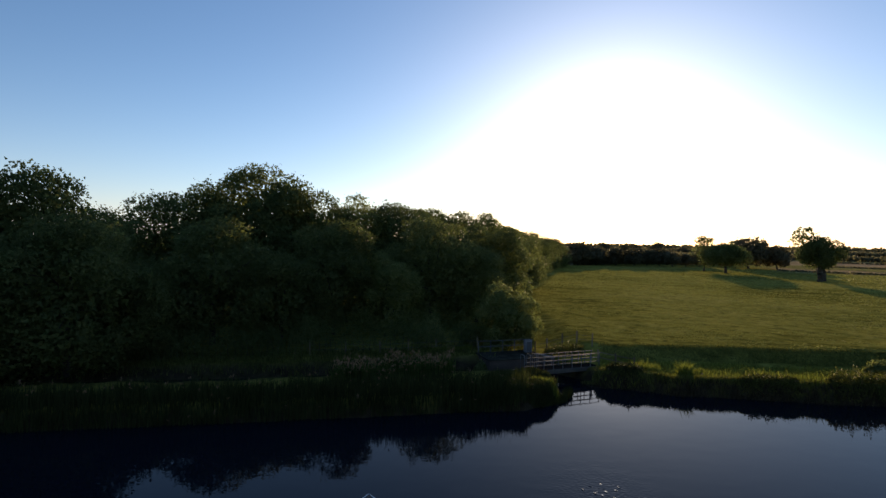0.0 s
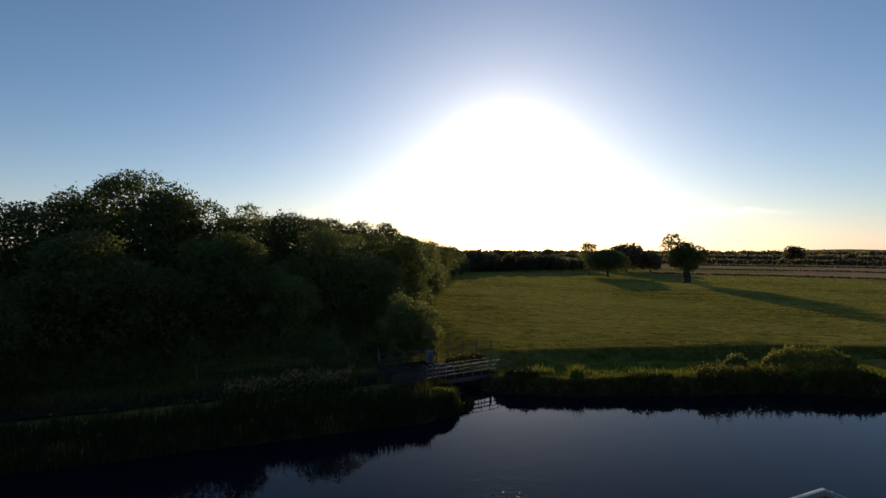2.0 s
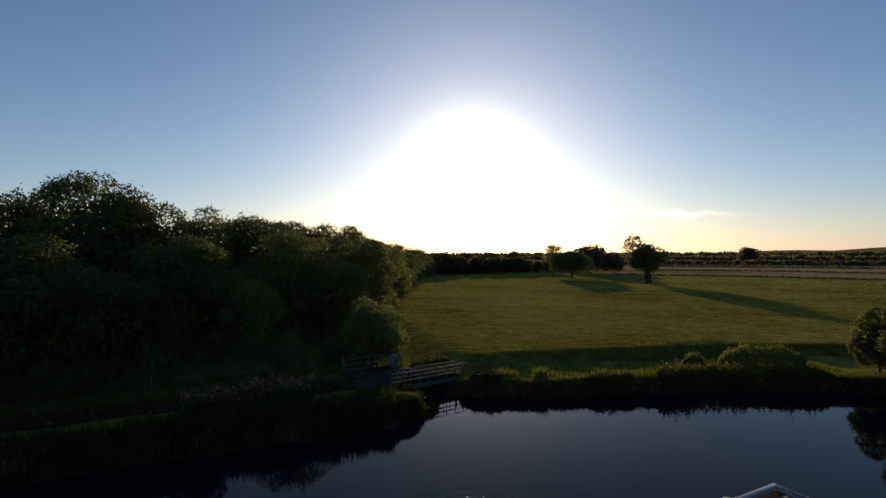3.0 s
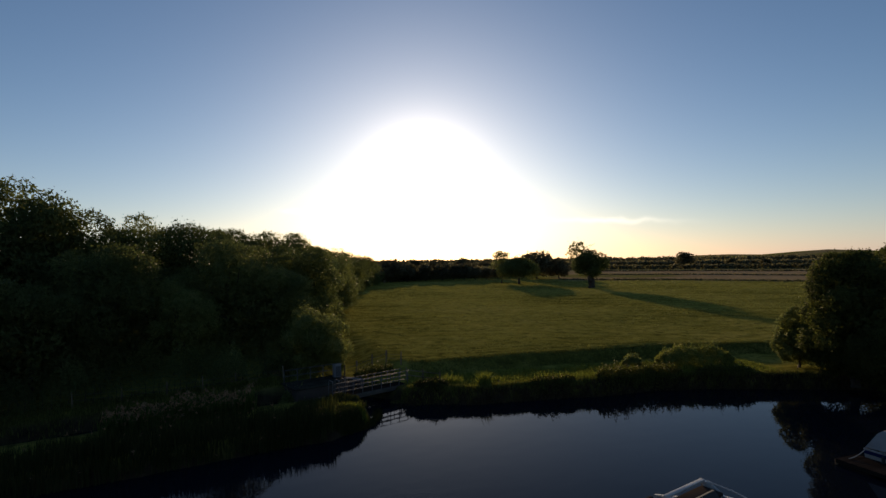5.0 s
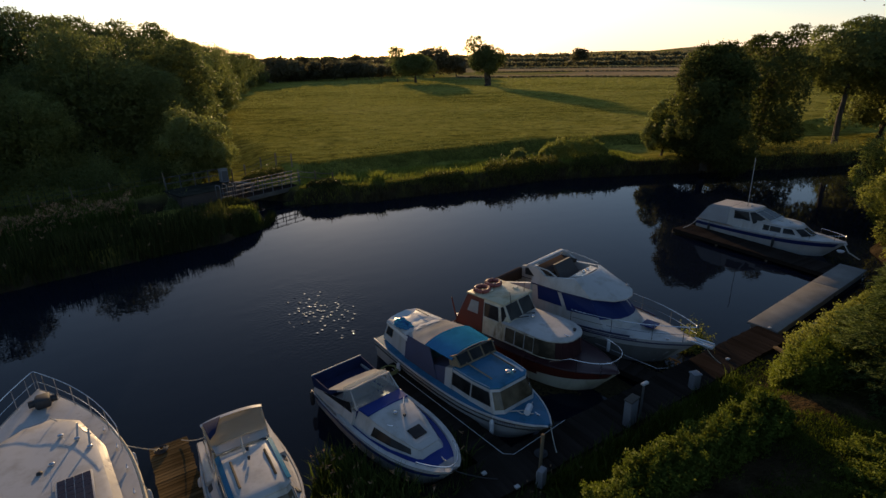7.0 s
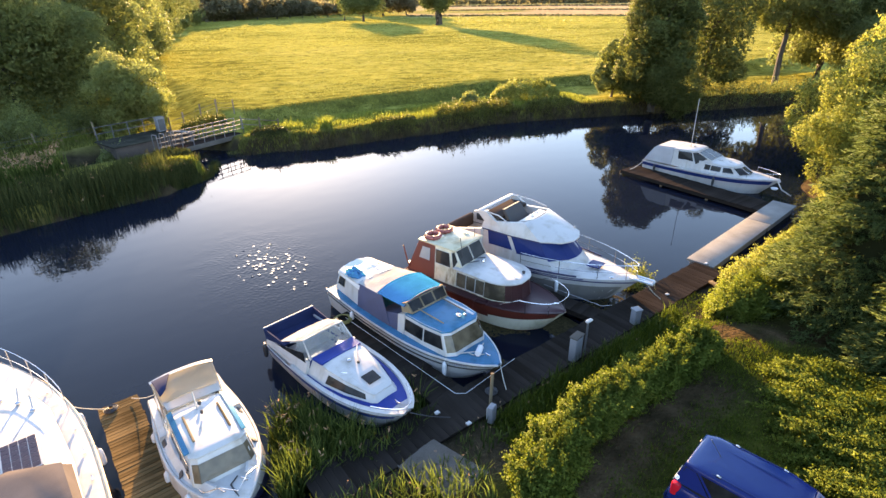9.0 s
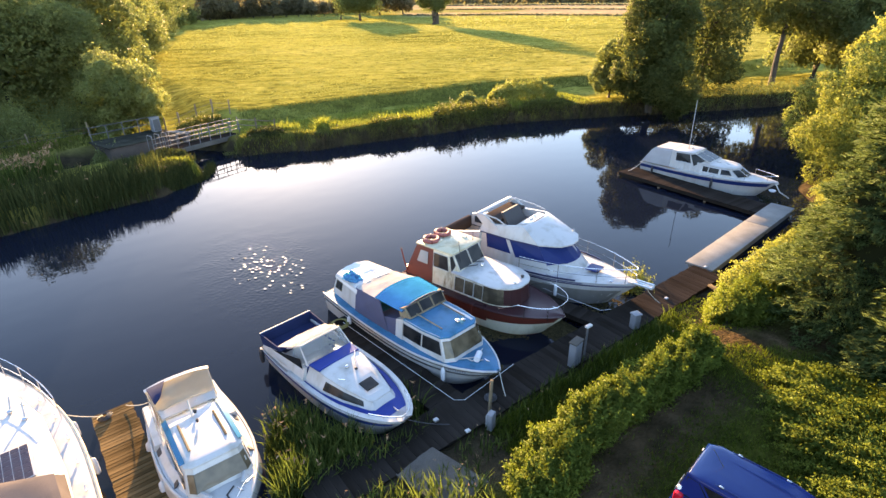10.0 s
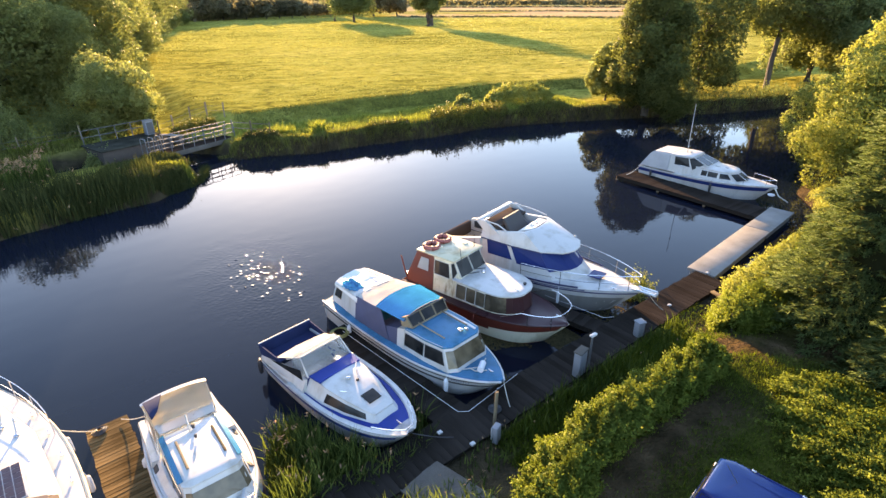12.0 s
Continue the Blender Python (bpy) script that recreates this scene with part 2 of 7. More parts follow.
cells.inputs["Scale"].default_value = 3.9
m.l.new(m.coord("Object", (1.0, 0.72, 1.0)), cells.inputs["Vector"])
hue = m.n.new("ShaderNodeSeparateColor")
m.l.new(cells.outputs["Color"], hue.inputs[0])
dome = m.n.new("ShaderNodeMapRange")
dome.interpolation_type = "SMOOTHSTEP"
dome.inputs["From Min"].default_value, dome.inputs["From Max"].default_value = 0.42, 0.0
m.l.new(cells.outputs["Distance"], dome.inputs["Value"])
vd2 = m.n.new("ShaderNodeVectorMath")
vd2.operation = "DISTANCE"
vd2.inputs[1].default_value = (6.65, 17.6, 0.0)
m.l.new(tc.outputs["Object"], vd2.inputs[0])
where = m.math("MAXIMUM", m.math("LESS_THAN", away, 0.40), m.math("LESS_THAN", vd2.outputs["Value"], 0.6))
lively = m.math("MULTIPLY", m.math("GREATER_THAN", m.math("ADD", hue.outputs[0], m.math("MULTIPLY", m.math("SUBTRACT", 0.26, away), 1.6)), 0.46), where)
ringlet = m.math("MULTIPLY", m.math("MULTIPLY", dome.outputs["Result"], lively), m.math("ADD", 0.0125, m.math("MULTIPLY", hue.outputs[1], 0.0100)))
h = m.math("ADD", ringlet, m.math("MULTIPLY", soft, 0.005))
h = m.math("ADD", h, m.math("MULTIPLY", m.math("MULTIPLY", m.math("ADD", fine, m.math("MULTIPLY", tiny, 0.02)), near), 0.010))
m.bump(h, 1.0, 1.0)
M["water"] = m.m

# ground: meadow grass, rougher bank, tan stubble far off
m = Mat("meadow_grass", 0.95, 0.0, 0.0)
big = m.noise(0.035, 5.0)
mid = m.noise(0.7, 6.0, 0.7, vec=m.turned(-24, (1.5, 0.9, 1)))
fin = m.noise(7.0, 4.0, 0.7)
k = m.math("ADD", m.math("MULTIPLY", big, 0.45), m.math("MULTIPLY", mid, 0.55))
col = m.ramp(k, [(0.40, (0.126, 0.114, 0.024)), (0.5, (0.276, 0.246, 0.052)), (0.60, (0.42, 0.354, 0.095))])
tuft = m.noise(0.9, 3.0, 0.6, dist=0.6)
col = m.mix(m.math("MULTIPLY", fin, 0.42), col, (0.06, 0.07, 0.016))
col = m.mix(m.ramp(tuft, [(0.54, (0, 0, 0)), (0.66, (0.75, 0.75, 0.75))]), col, (0.070, 0.066, 0.016))
att = m.n.new("ShaderNodeAttribute")
att.attribute_name = "soil"
sep = m.n.new("ShaderNodeSeparateColor")
m.l.new(att.outputs["Color"], sep.inputs[0])
stub = m.ramp(m.noise(0.05, 4.0), [(0.3, (0.30, 0.20, 0.105)), (0.7, (0.43, 0.295, 0.165))])
mud = m.ramp(m.noise(1.5, 5.0), [(0.3, (0.022, 0.017, 0.011)), (0.7, (0.065, 0.047, 0.028))])
trk = m.ramp(m.noise(1.2, 5.0), [(0.35, (0.034, 0.022, 0.012)), (0.65, (0.092, 0.056, 0.031))])
lawn = m.ramp(m.noise(1.4, 5.0, 0.65), [(0.35, (0.023, 0.028, 0.006)), (0.65, (0.066, 0.072, 0.014))])
col = m.mix(att.outputs["Alpha"], col, lawn)
col = m.mix(sep.outputs[0], col, stub)
col = m.mix(sep.outputs[1], col, mud)
col = m.mix(sep.outputs[2], col, trk)
m.color(col)
m.bump(m.math("ADD", m.math("MULTIPLY", mid, 0.75), m.math("MULTIPLY", fin, 0.25)), 1.0, 0.5)
M["ground"] = m.m


def planks(name, a, b, across=(1, 1, 1), bumpy=0.5):
    m = Mat(name, 0.9, 0.0, 0.0)
    oi = m.n.new("ShaderNodeObjectInfo")
    g = m.noise(3.0, 6.0, 0.6, stretch=across)
    s = m.noise(0.8, 4.0)
    k = m.math("ADD", m.math("MULTIPLY", g, 0.6), m.math("MULTIPLY", s, 0.4))
    k = m.math("ADD", k, m.math("MULTIPLY", m.math("SUBTRACT", oi.outputs["Random"], 0.5), 0.3))
    m.color(m.ramp(k, [(0.3, a), (0.7, b)])).bump(g, bumpy, 0.01)
    return m.m


M["plank_brown"] = planks("plank_brown", (0.052, 0.034, 0.016), (0.175, 0.115, 0.058), (5, 0.35, 4))
M["plank_dark"] = planks("plank_dark", (0.0165, 0.0125, 0.0102), (0.032, 0.0248, 0.0212), (4, 0.3, 4))
M["slab_pale"] = plain("slab_pale", (0.215, 0.205, 0.19), 0.95, vary=0.35, scale=4, bump=0.3, spec=0.0)
M["concrete"] = plain("concrete", (0.105, 0.092, 0.08), 0.95, vary=0.45, scale=3, bump=0.4, spec=0.0)
M["old_stone"] = plain("old_stone", (0.050, 0.047, 0.036), 0.95, vary=0.6, scale=4, bump=0.6, spec=0.0)
M["white"] = gelcoat("white_gelcoat", (0.430, 0.412, 0.396), 0.6)
M["cream"] = gelcoat("cream_paint", (0.66, 0.57, 0.42), 0.85)
M["stained"] = gelcoat("stained_cream_paint", (0.50, 0.43, 0.30), 1.0, 0.1)
m = Mat("rust_stained_cream", 0.5, 0.0, 0.2)
run = m.noise(2.6, 6.0, 0.65, stretch=(1.0, 1.0, 0.22))
patch = m.noise(1.1, 5.0, 0.6)
col = m.ramp(patch, [(0.35, (0.50, 0.42, 0.29)), (0.6, (0.66, 0.58, 0.44))])
col = m.mix(m.ramp(run, [(0.50, (0, 0, 0)), (0.64, (0.85, 0.85, 0.85))]), col, (0.20, 0.105, 0.045))
col = m.mix(m.ramp(m.noise(5.5, 4.0, 0.7), [(0.60, (0, 0, 0)), (0.70, (0.6, 0.6, 0.6))]), col, (0.12, 0.075, 0.04))
m.color(col).bump(run, 0.15, 0.006)
M["rusty_cream"] = m.m
M["sheet_white"] = plain("sheet_white", (0.60, 0.58, 0.56), 0.95, vary=0.2, scale=4, bump=0.4, spec=0.0)
M["blue"] = gelcoat("navy_stripe", (0.004, 0.024, 0.105), 0.15, 0.10)
M["royal"] = gelcoat("royal_blue_trim", (0.001, 0.038, 0.19), 0.2, 0.05)
M["sky_blue"] = gelcoat("sky_blue_paint", (0.001, 0.145, 0.25), 0.7, 0.05)
M["deck_grey"] = gelcoat("chalky_deck", (0.33, 0.31, 0.32), 0.8, 0.1)
M["red"] = gelcoat("oxblood_paint", (0.135, 0.024, 0.016), 0.4)
M["maroon"] = gelcoat("maroon_deck", (0.048, 0.014, 0.015), 0.4)
M["navy_hull"] = gelcoat("navy_hull", (0.01, 0.014, 0.06), 0.2)
# grey that carries the shade on a white hull side
M["hull_shade"] = gelcoat("hull_shade_grey", (0.19, 0.175, 0.16), 0.5)
M["chrome"] = plain("chrome", (0.55, 0.55, 0.55), 0.25, 1.0, 0.05, bump=0)
M["black"] = plain("black_rubber", (0.02, 0.02, 0.022), 0.6, bump=0.1)
M["canvas_navy"] = plain("canvas_navy", (0.010, 0.022, 0.062), 0.9, vary=0.3, scale=5, bump=0.3, spec=0.1)
M["canvas_grey"] = plain("canvas_grey", (0.32, 0.31, 0.31), 0.9, vary=0.2, scale=5, bump=0.3)
M["canvas_tan"] = plain("canvas_tan", (0.48, 0.47, 0.455), 0.95, vary=0.35, scale=5, bump=0.3, spec=0.0)
M["canvas_brown"] = plain("canvas_brown", (0.055, 0.044, 0.040), 0.95, vary=0.25, scale=5, bump=0.3, spec=0.0)
M["canvas_cream"] = plain("canvas_cream", (0.40, 0.37, 0.31), 0.95, vary=0.4, scale=5, bump=0.3, spec=0.0)
M["canvas_red"] = plain("canvas_red", (0.15, 0.036, 0.023), 0.95, vary=0.25, scale=5, bump=0.3)
M["canvas_blue"] = plain("canvas_blue", (0.0005, 0.17, 0.31), 0.95, vary=0.35, scale=5, bump=0.2, spec=0.0)
for key, through_colour, share in (("canvas_tan", (0.60, 0.55, 0.48, 1.0), 0.4), ("canvas_cream", (0.78, 0.71, 0.58, 1.0), 0.62)):
    cn, cl = M[key].node_tree.nodes, M[key].node_tree.links
    ct = cn.new("ShaderNodeBsdfTranslucent")
    ct.inputs["Color"].default_value = through_colour
    cx = cn.new("ShaderNodeMixShader")
    cx.inputs[0].default_value = share
    cl.new(cn["Principled BSDF"].outputs[0], cx.inputs[1])
    cl.new(ct.outputs[0], cx.inputs[2])
    cl.new(cx.outputs[0], cn["Material Output"].inputs["Surface"])
M["rope"] = plain("rope", (0.45, 0.42, 0.36), 0.95, vary=0.3, scale=20)
M["hose"] = plain("hose", (0.17, 0.15, 0.035), 0.6, vary=0.4, scale=12)
M["fender"] = plain("fender", (0.55, 0.55, 0.56), 0.5)
M["ring"] = plain("ring_orange", (0.27, 0.06, 0.05), 0.6)
M["brick"] = plain("brick", (0.085, 0.056, 0.042), 0.9, vary=0.5, scale=6, bump=0.5)
M["rail_steel"] = plain("galvanised_rail", (0.12, 0.118, 0.122), 0.7, 0.2, 0.4, bump=0.1)
M["steel_grey"] = plain("steel_grey", (0.10, 0.10, 0.10), 0.85, 0.0, 0.3, bump=0.1, spec=0.1)
M["post_wood"] = planks("post_wood", (0.10, 0.075, 0.05), (0.24, 0.18, 0.12), (4, 4, 0.4))
M["car_blue"] = plain("car_paint", (0.0006, 0.014, 0.082), 0.16, 0.0, 0.1, bump=0, spec=0.22)
M["tyre"] = plain("tyre", (0.02, 0.02, 0.02), 0.85)
M["lamp_red"] = plain("lamp_red", (0.5, 0.01, 0.02), 0.2, bump=0)
M["lamp_clear"] = plain("lamp_clear", (0.7, 0.7, 0.7), 0.15, bump=0)
M["canvas_slate"] = plain("canvas_slate", (0.050, 0.058, 0.108), 0.9, vary=0.3, scale=5, bump=0.3)
M["sole_grey"] = plain("sole_grey", (0.10, 0.095, 0.10), 0.8, vary=0.3)
M["solar"] = plain("solar_cells", (0.010, 0.013, 0.034), 0.4, bump=0, spec=0.12)
M["canvas_taupe"] = plain("canvas_taupe", (0.105, 0.090, 0.086), 0.95, vary=0.25, scale=5, bump=0.3, spec=0.0)
M["pedestal"] = plain("pedestal_grey", (0.17, 0.18, 0.195), 0.6, vary=0.25)
m = Mat("tinted_glass", 0.06, 0.0, 0.16)
m.color(m.ramp(m.noise(1.3, 3.0), [(0.35, (0.008, 0.009, 0.010)), (0.7, (0.034, 0.032, 0.030))]))
M["glass"] = m.m
m = Mat("brown_glass", 0.06, 0.0, 0.3)
m.color(m.ramp(m.noise(1.6, 3.0), [(0.35, (0.045, 0.033, 0.022)), (0.7, (0.15, 0.11, 0.072))]))
M["glass_brown"] = m.m
m = Mat("clear_glass", 0.03)
m.b.inputs["Transmission Weight"].default_value = 0.9
m.b.inputs["IOR"].default_value = 1.05
m.color((0.8, 0.85, 0.85))
M["clear"] = m.m

# ---- mesh helpers ----


def link(name, mesh, material, parent=None, label=""):
    mesh.materials.append(material)
    ob = new(name, mesh)
    if parent:
        ob.parent = parent
    if label:
        ob["label"] = label
    return ob


def part(name, bm, material, parent=None, label="", smooth=True):
    mesh = bpy.data.meshes.new(name)
    bmesh.ops.recalc_face_normals(bm, faces=bm.faces)
    bm.to_mesh(mesh)
    bm.free()
    if smooth:
        mesh.polygons.foreach_set("use_smooth", [True] * len(mesh.polygons))
        mesh.set_sharp_from_angle(angle=radians(35))
    return link(name, mesh, material, parent, label)


def thing(name, m, label, category, group="", kind=""):
    ob = new(name)
    ob.empty_display_size = 0.3
    ob.matrix_world = m
    return tagged(ob, label, category, group, kind)


def quad_mesh(name, v, nrm=None):
    """A mesh of separate leaves from an array (n, 3 or 4, 3); nrm: the way that each one is turned, for soft shading."""
    n, c = v.shape[:2]
    if nrm is not None:
        face = np.cross(v[:, 1] - v[:, 0], v[:, -1] - v[:, 0])
        back = (face * nrm).sum(-1) < 0
        v = np.where(back[:, None, None], v[:, [0, *range(c - 1, 0, -1)]], v)
    mesh = bpy.data.meshes.new(name)
    mesh.vertices.add(n * c)
    mesh.vertices.foreach_set("co", np.ascontiguousarray(v, dtype=np.float32).ravel())
    mesh.loops.add(n * c)
    mesh.loops.foreach_set("vertex_index", np.arange(n * c, dtype=np.int32))
    mesh.polygons.add(n)
    mesh.polygons.foreach_set("loop_start", np.arange(0, n * c, c, dtype=np.int32))
    mesh.update(calc_edges=True)
    if nrm is not None:
        mesh.polygons.foreach_set("use_smooth", np.ones(n, dtype=bool))
        mesh.normals_split_custom_set_from_vertices(np.repeat(nrm, c, axis=0).astype(np.float32))
    return mesh


def strip_mesh(name, v):
    """A mesh of separate strips from an array (n, k, 2, 3): blades of k rungs."""
    n, k = v.shape[:2]
    mesh = bpy.data.meshes.new(name)
    mesh.vertices.add(n * k * 2)
    mesh.vertices.foreach_set("co", np.ascontiguousarray(v, dtype=np.float32).ravel())
    base = (np.arange(n) * k * 2)[:, None, None] + (np.arange(k - 1) * 2)[None, :, None] + np.array([0, 1, 3, 2])[None, None, :]
    mesh.loops.add(n * (k - 1) * 4)
    mesh.loops.foreach_set("vertex_index", base.astype(np.int32).ravel())
    mesh.polygons.add(n * (k - 1))
    mesh.polygons.foreach_set("loop_start", np.arange(0, n * (k - 1) * 4, 4, dtype=np.int32))
    mesh.update(calc_edges=True)
    return mesh


def box(bm, x, y, z, sx, sy, sz, bevel=0.0, rz=0.0):
    """A box with its centre at x, y, z."""
    r = bmesh.ops.create_cube(bm, size=1.0)
    vs = r["verts"]
    bmesh.ops.transform(bm, matrix=pose(x, y, z, 0, 0, rz) @ Matrix.Diagonal((sx, sy, sz, 1)), verts=vs)
    if bevel:
        es = list({e for v in vs for e in v.link_edges})
        bmesh.ops.bevel(bm, geom=es, offset=bevel, segments=2, affect="EDGES", profile=0.5)
    return bm


def tube(bm, pts, r, n=6, closed=False, r2=None):
    """A round bar swept along points."""
    pts = [Vector(p) for p in pts]
    rings = []
    for i, p in enumerate(pts):
        a = pts[i - 1] if (i or closed) else p
        b = pts[(i + 1) % len(pts)] if (i < len(pts) - 1 or closed) else p
        t = (b - a).normalized()
        u = t.cross(Vector((0, 0, 1)))
        if u.length < 0.01:
            u = t.cross(Vector((1, 0, 0)))
        u.normalize()
        w = u.cross(t)
        rad = r if r2 is None else r + (r2 - r) * i / (len(pts) - 1)
        rings.append([bm.verts.new(p + (u * math.cos(q) + w * math.sin(q)) * rad) for q in [2 * math.pi * j / n for j in range(n)]])
    for i in range(len(rings) - (0 if closed else 1)):
        a, b = rings[i], rings[(i + 1) % len(rings)]
        for j in range(n):
            bm.faces.new((a[j], a[(j + 1) % n], b[(j + 1) % n], b[j]))
    if not closed:
        bm.faces.new(rings[0])
        bm.faces.new(rings[-1][::-1])
    return bm


def loft(bm, rings, closed=True, caps=True):
    """Faces between rings of equally many points."""
    vs = [[bm.verts.new(p) for p in ring] for ring in rings]
    n = len(vs[0])
    for a, b in zip(vs, vs[1:]):
        for j in range(n if closed else n - 1):
            q = (a[j], a[(j + 1) % n], b[(j + 1) % n], b[j])
            bm.faces.new(q)
    if caps and closed:
        bm.faces.new(vs[0])
        bm.faces.new(vs[-1][::-1])
    return bm


# ---- ground, one sheet from the quay to the horizon ----
FAR_X = [-400, -60, -17.6, -6.3, 0.1, 4.8, 7.0, 8.2, 9.3, 11.2, 13.9, 17.0, 22.0, 27.0, 33.0, 38.3, 44.5, 50.0, 58.0, 70.0, 120, 400]
FAR_Y = [-30, 24.0, 30.8, 32.6, 33.8, 34.4, 35.8, 37.6, 40.2, 40.9, 40.0, 38.4, 37.9, 36.8, 36.4, 34.6, 31.8, 29.0, 25.6, 21.0, 5.0, -60]
NEAR_X = [-400, -40, -8, 32, 34, 37, 45, 60, 120, 400]
NEAR_Y = [-70, 4.0, 9.0, 9.0, 10.0, 12.5, 12.5, 9.5, -10, -90]
CREST_X = [-100, 10, 16, 24, 32, 43, 54, 62, 80, 120, 400]
CREST_Y = [51.4, 49.4, 47.6, 47.5, 46.9, 46.0, 42.9, 40.5, 36.6, 30, 20]
CREEK = [(10.5, 37.5), (10.0, 41.6), (7.8, 44.0), (3.0, 44.2), (-3.0, 43.4), (-14.0, 40.5), (-32.0, 38.0), (-62, 32)]


def smooth(a, b, x):
    t = np.clip((x - a) / (b - a), 0, 1)
    return t * t * (3 - 2 * t)


def wobble(x, y, s, seed=0.0):
    return (np.sin(x / s + seed) * np.cos(y / s * 1.3 + seed * 2) + 0.5 * np.sin(x / s * 2.3 + y / s * 1.7 + seed * 3)) / 1.5


def to_line(x, y, line):
    best = np.full(np.shape(x), 1e9)
    for (ax, ay), (bx, by) in zip(line, line[1:]):
        dx, dy = bx - ax, by - ay
        t = np.clip(((x - ax) * dx + (y - ay) * dy) / (dx * dx + dy * dy), 0, 1)
        best = np.minimum(best, np.hypot(x - ax - t * dx, y - ay - t * dy))
    return best


def ground_z(x, y):
    x, y = np.asarray(x, float), np.asarray(y, float)
    d_far = y - np.interp(x, FAR_X, FAR_Y) + 0.25 * wobble(x, y, 1.1)
    d_near = np.interp(x, NEAR_X, NEAR_Y) - y
    low = 1.0 + 0.10 * wobble(x, y, 2.1, 1.0)
    meadow = 2.05 + 0.16 * wobble(x, y, 19.0, 2.0) + 0.05 * wobble(x, y, 3.0, 4.0)
    step = smooth(-2.2, 0.3, y - np.interp(x, CREST_X, CREST_Y) + 0.5 * wobble(x, y, 5.0, 3.0)) * smooth(9, 14, x)
    step = np.maximum(step, smooth(49, 80, y))
    far = low + (meadow - low) * step
    far = -0.9 + (far + 0.9) * smooth(-0.6, 1.1, d_far)
    creek = smooth(1.1, 2.4, to_line(x, y, CREEK))
    far = -0.7 + (far + 0.7) * creek
    near = 0.40 + 0.5 * smooth(1.6, 3.2, d_near) + 0.05 * wobble(x, y, 1.7)
    near = -1.1 + (near + 1.1) * smooth(0.1, 0.8, d_near)
    z = np.where(d_near > 0, near, np.where(d_far > -0.7, far, -1.0))
    r, az = np.hypot(x, y), np.degrees(np.arctan2(x, y))
    hill = 27.0 * np.exp(-((az - 56.5) / 4.2) ** 2) + 16.0 * np.exp(-((az - 48) / 3.0) ** 2) + 12.0 * np.exp(-((az - 66) / 9) ** 2) + 8
    z = z + (hill - 2) * smooth(1900, 3000, r) * (y > 0)
    return z


def axis(lo, hi, step, ends, far_step):
    inner = np.arange(lo, hi + 1e-6, step)
    out = [hi]
    s = far_step
    while out[-1] < ends:
        out.append(out[-1] + s)
        s *= 1.10
    down = [lo]
    s = far_step
    while down[-1] > -ends:
        down.append(down[-1] - s)
        s *= 1.10
    return np.concatenate([np.array(down[:0:-1]), inner, np.array(out[1:])])


gx, gy = axis(-40, 80, 0.75, 4200, 1.5), axis(-8, 66, 0.65, 4200, 1.3)
X, Y = np.meshgrid(gx, gy)
Z = ground_z(X, Y)
nx, ny = len(gx), len(gy)
gm = bpy.data.meshes.new("ground")
gm.vertices.add(nx * ny)
gm.vertices.foreach_set("co", np.stack([X, Y, Z], -1).astype(np.float32).ravel())
i0 = (np.arange(ny - 1)[:, None] * nx + np.arange(nx - 1)[None, :]).ravel()
gm.loops.add(len(i0) * 4)
gm.loops.foreach_set("vertex_index", np.stack([i0, i0 + 1, i0 + nx + 1, i0 + nx], -1).astype(np.int32).ravel())
gm.polygons.add(len(i0))
gm.polygons.foreach_set("loop_start", np.arange(0, len(i0) * 4, 4, dtype=np.int32))
gm.polygons.foreach_set("use_smooth", np.ones(len(i0), dtype=bool))
gm.update(calc_edges=True)
R_, AZ = np.hypot(X, Y), np.degrees(np.arctan2(X, Y))
stub = smooth(225, 238, R_) * (1 - smooth(420, 470, R_)) * smooth(31, 34, AZ + 1.5 * wobble(X, Y, 60)) * (1 - 0.75 * (np.abs(R_ - 300) < 28) * (AZ < 44))
stub = np.maximum(stub, 0.8 * smooth(900, 950, R_) * (np.sin(AZ * 1.7 + R_ / 230) > 0.5))
mud = np.maximum(1 - smooth(0.74, 0.94, Z + 0.06 * wobble(X, Y, 1.1)), 0.9 * (1 - smooth(2.0, 3.6, to_line(X, Y, CREEK))))
TRACK = [(3.0, 3.0), (6.5, 4.2), (9.5, 4.9), (13.5, 4.9)]
track = 1 - smooth(0.5, 1.2, to_line(X, Y, TRACK) + 0.2 * wobble(X, Y, 0.8))
DIRT = [(16.6, 5.9), (17.4, 5.2), (18.3, 4.2), (19.5, 2.4)]
track = np.maximum(track, (1 - smooth(0.3, 0.9, to_line(X, Y, DIRT))))
soil = np.stack([stub, mud, track * (Z > 0.5), (1 - smooth(16, 20, Y)) * (np.abs(X) < 150)], -1)
ca = gm.color_attributes.new("soil", "FLOAT_COLOR", "POINT")
ca.data.foreach_set("color", soil.astype(np.float32).ravel())
tagged(link("ground", gm, M["ground"]), "sunlit grass meadow and rough river banks reaching the horizon", "ground", kind="structure")

bm = bmesh.new()
bmesh.ops.create_grid(bm, x_segments=1, y_segments=1, size=1.0)
bmesh.ops.transform(bm, matrix=Matrix.Diagonal((300, 70, 1, 1)), verts=bm.verts)
bmesh.ops.translate(bm, vec=(0, -6, 0), verts=bm.verts)
tagged(part("water", bm, M["water"]), "calm dark blue river water with a patch of ripples", "water", kind="structure")

# ---- trees and shrubs ----


def unit(v):
    return v / np.maximum(np.linalg.norm(v, axis=-1, keepdims=True), 1e-9)


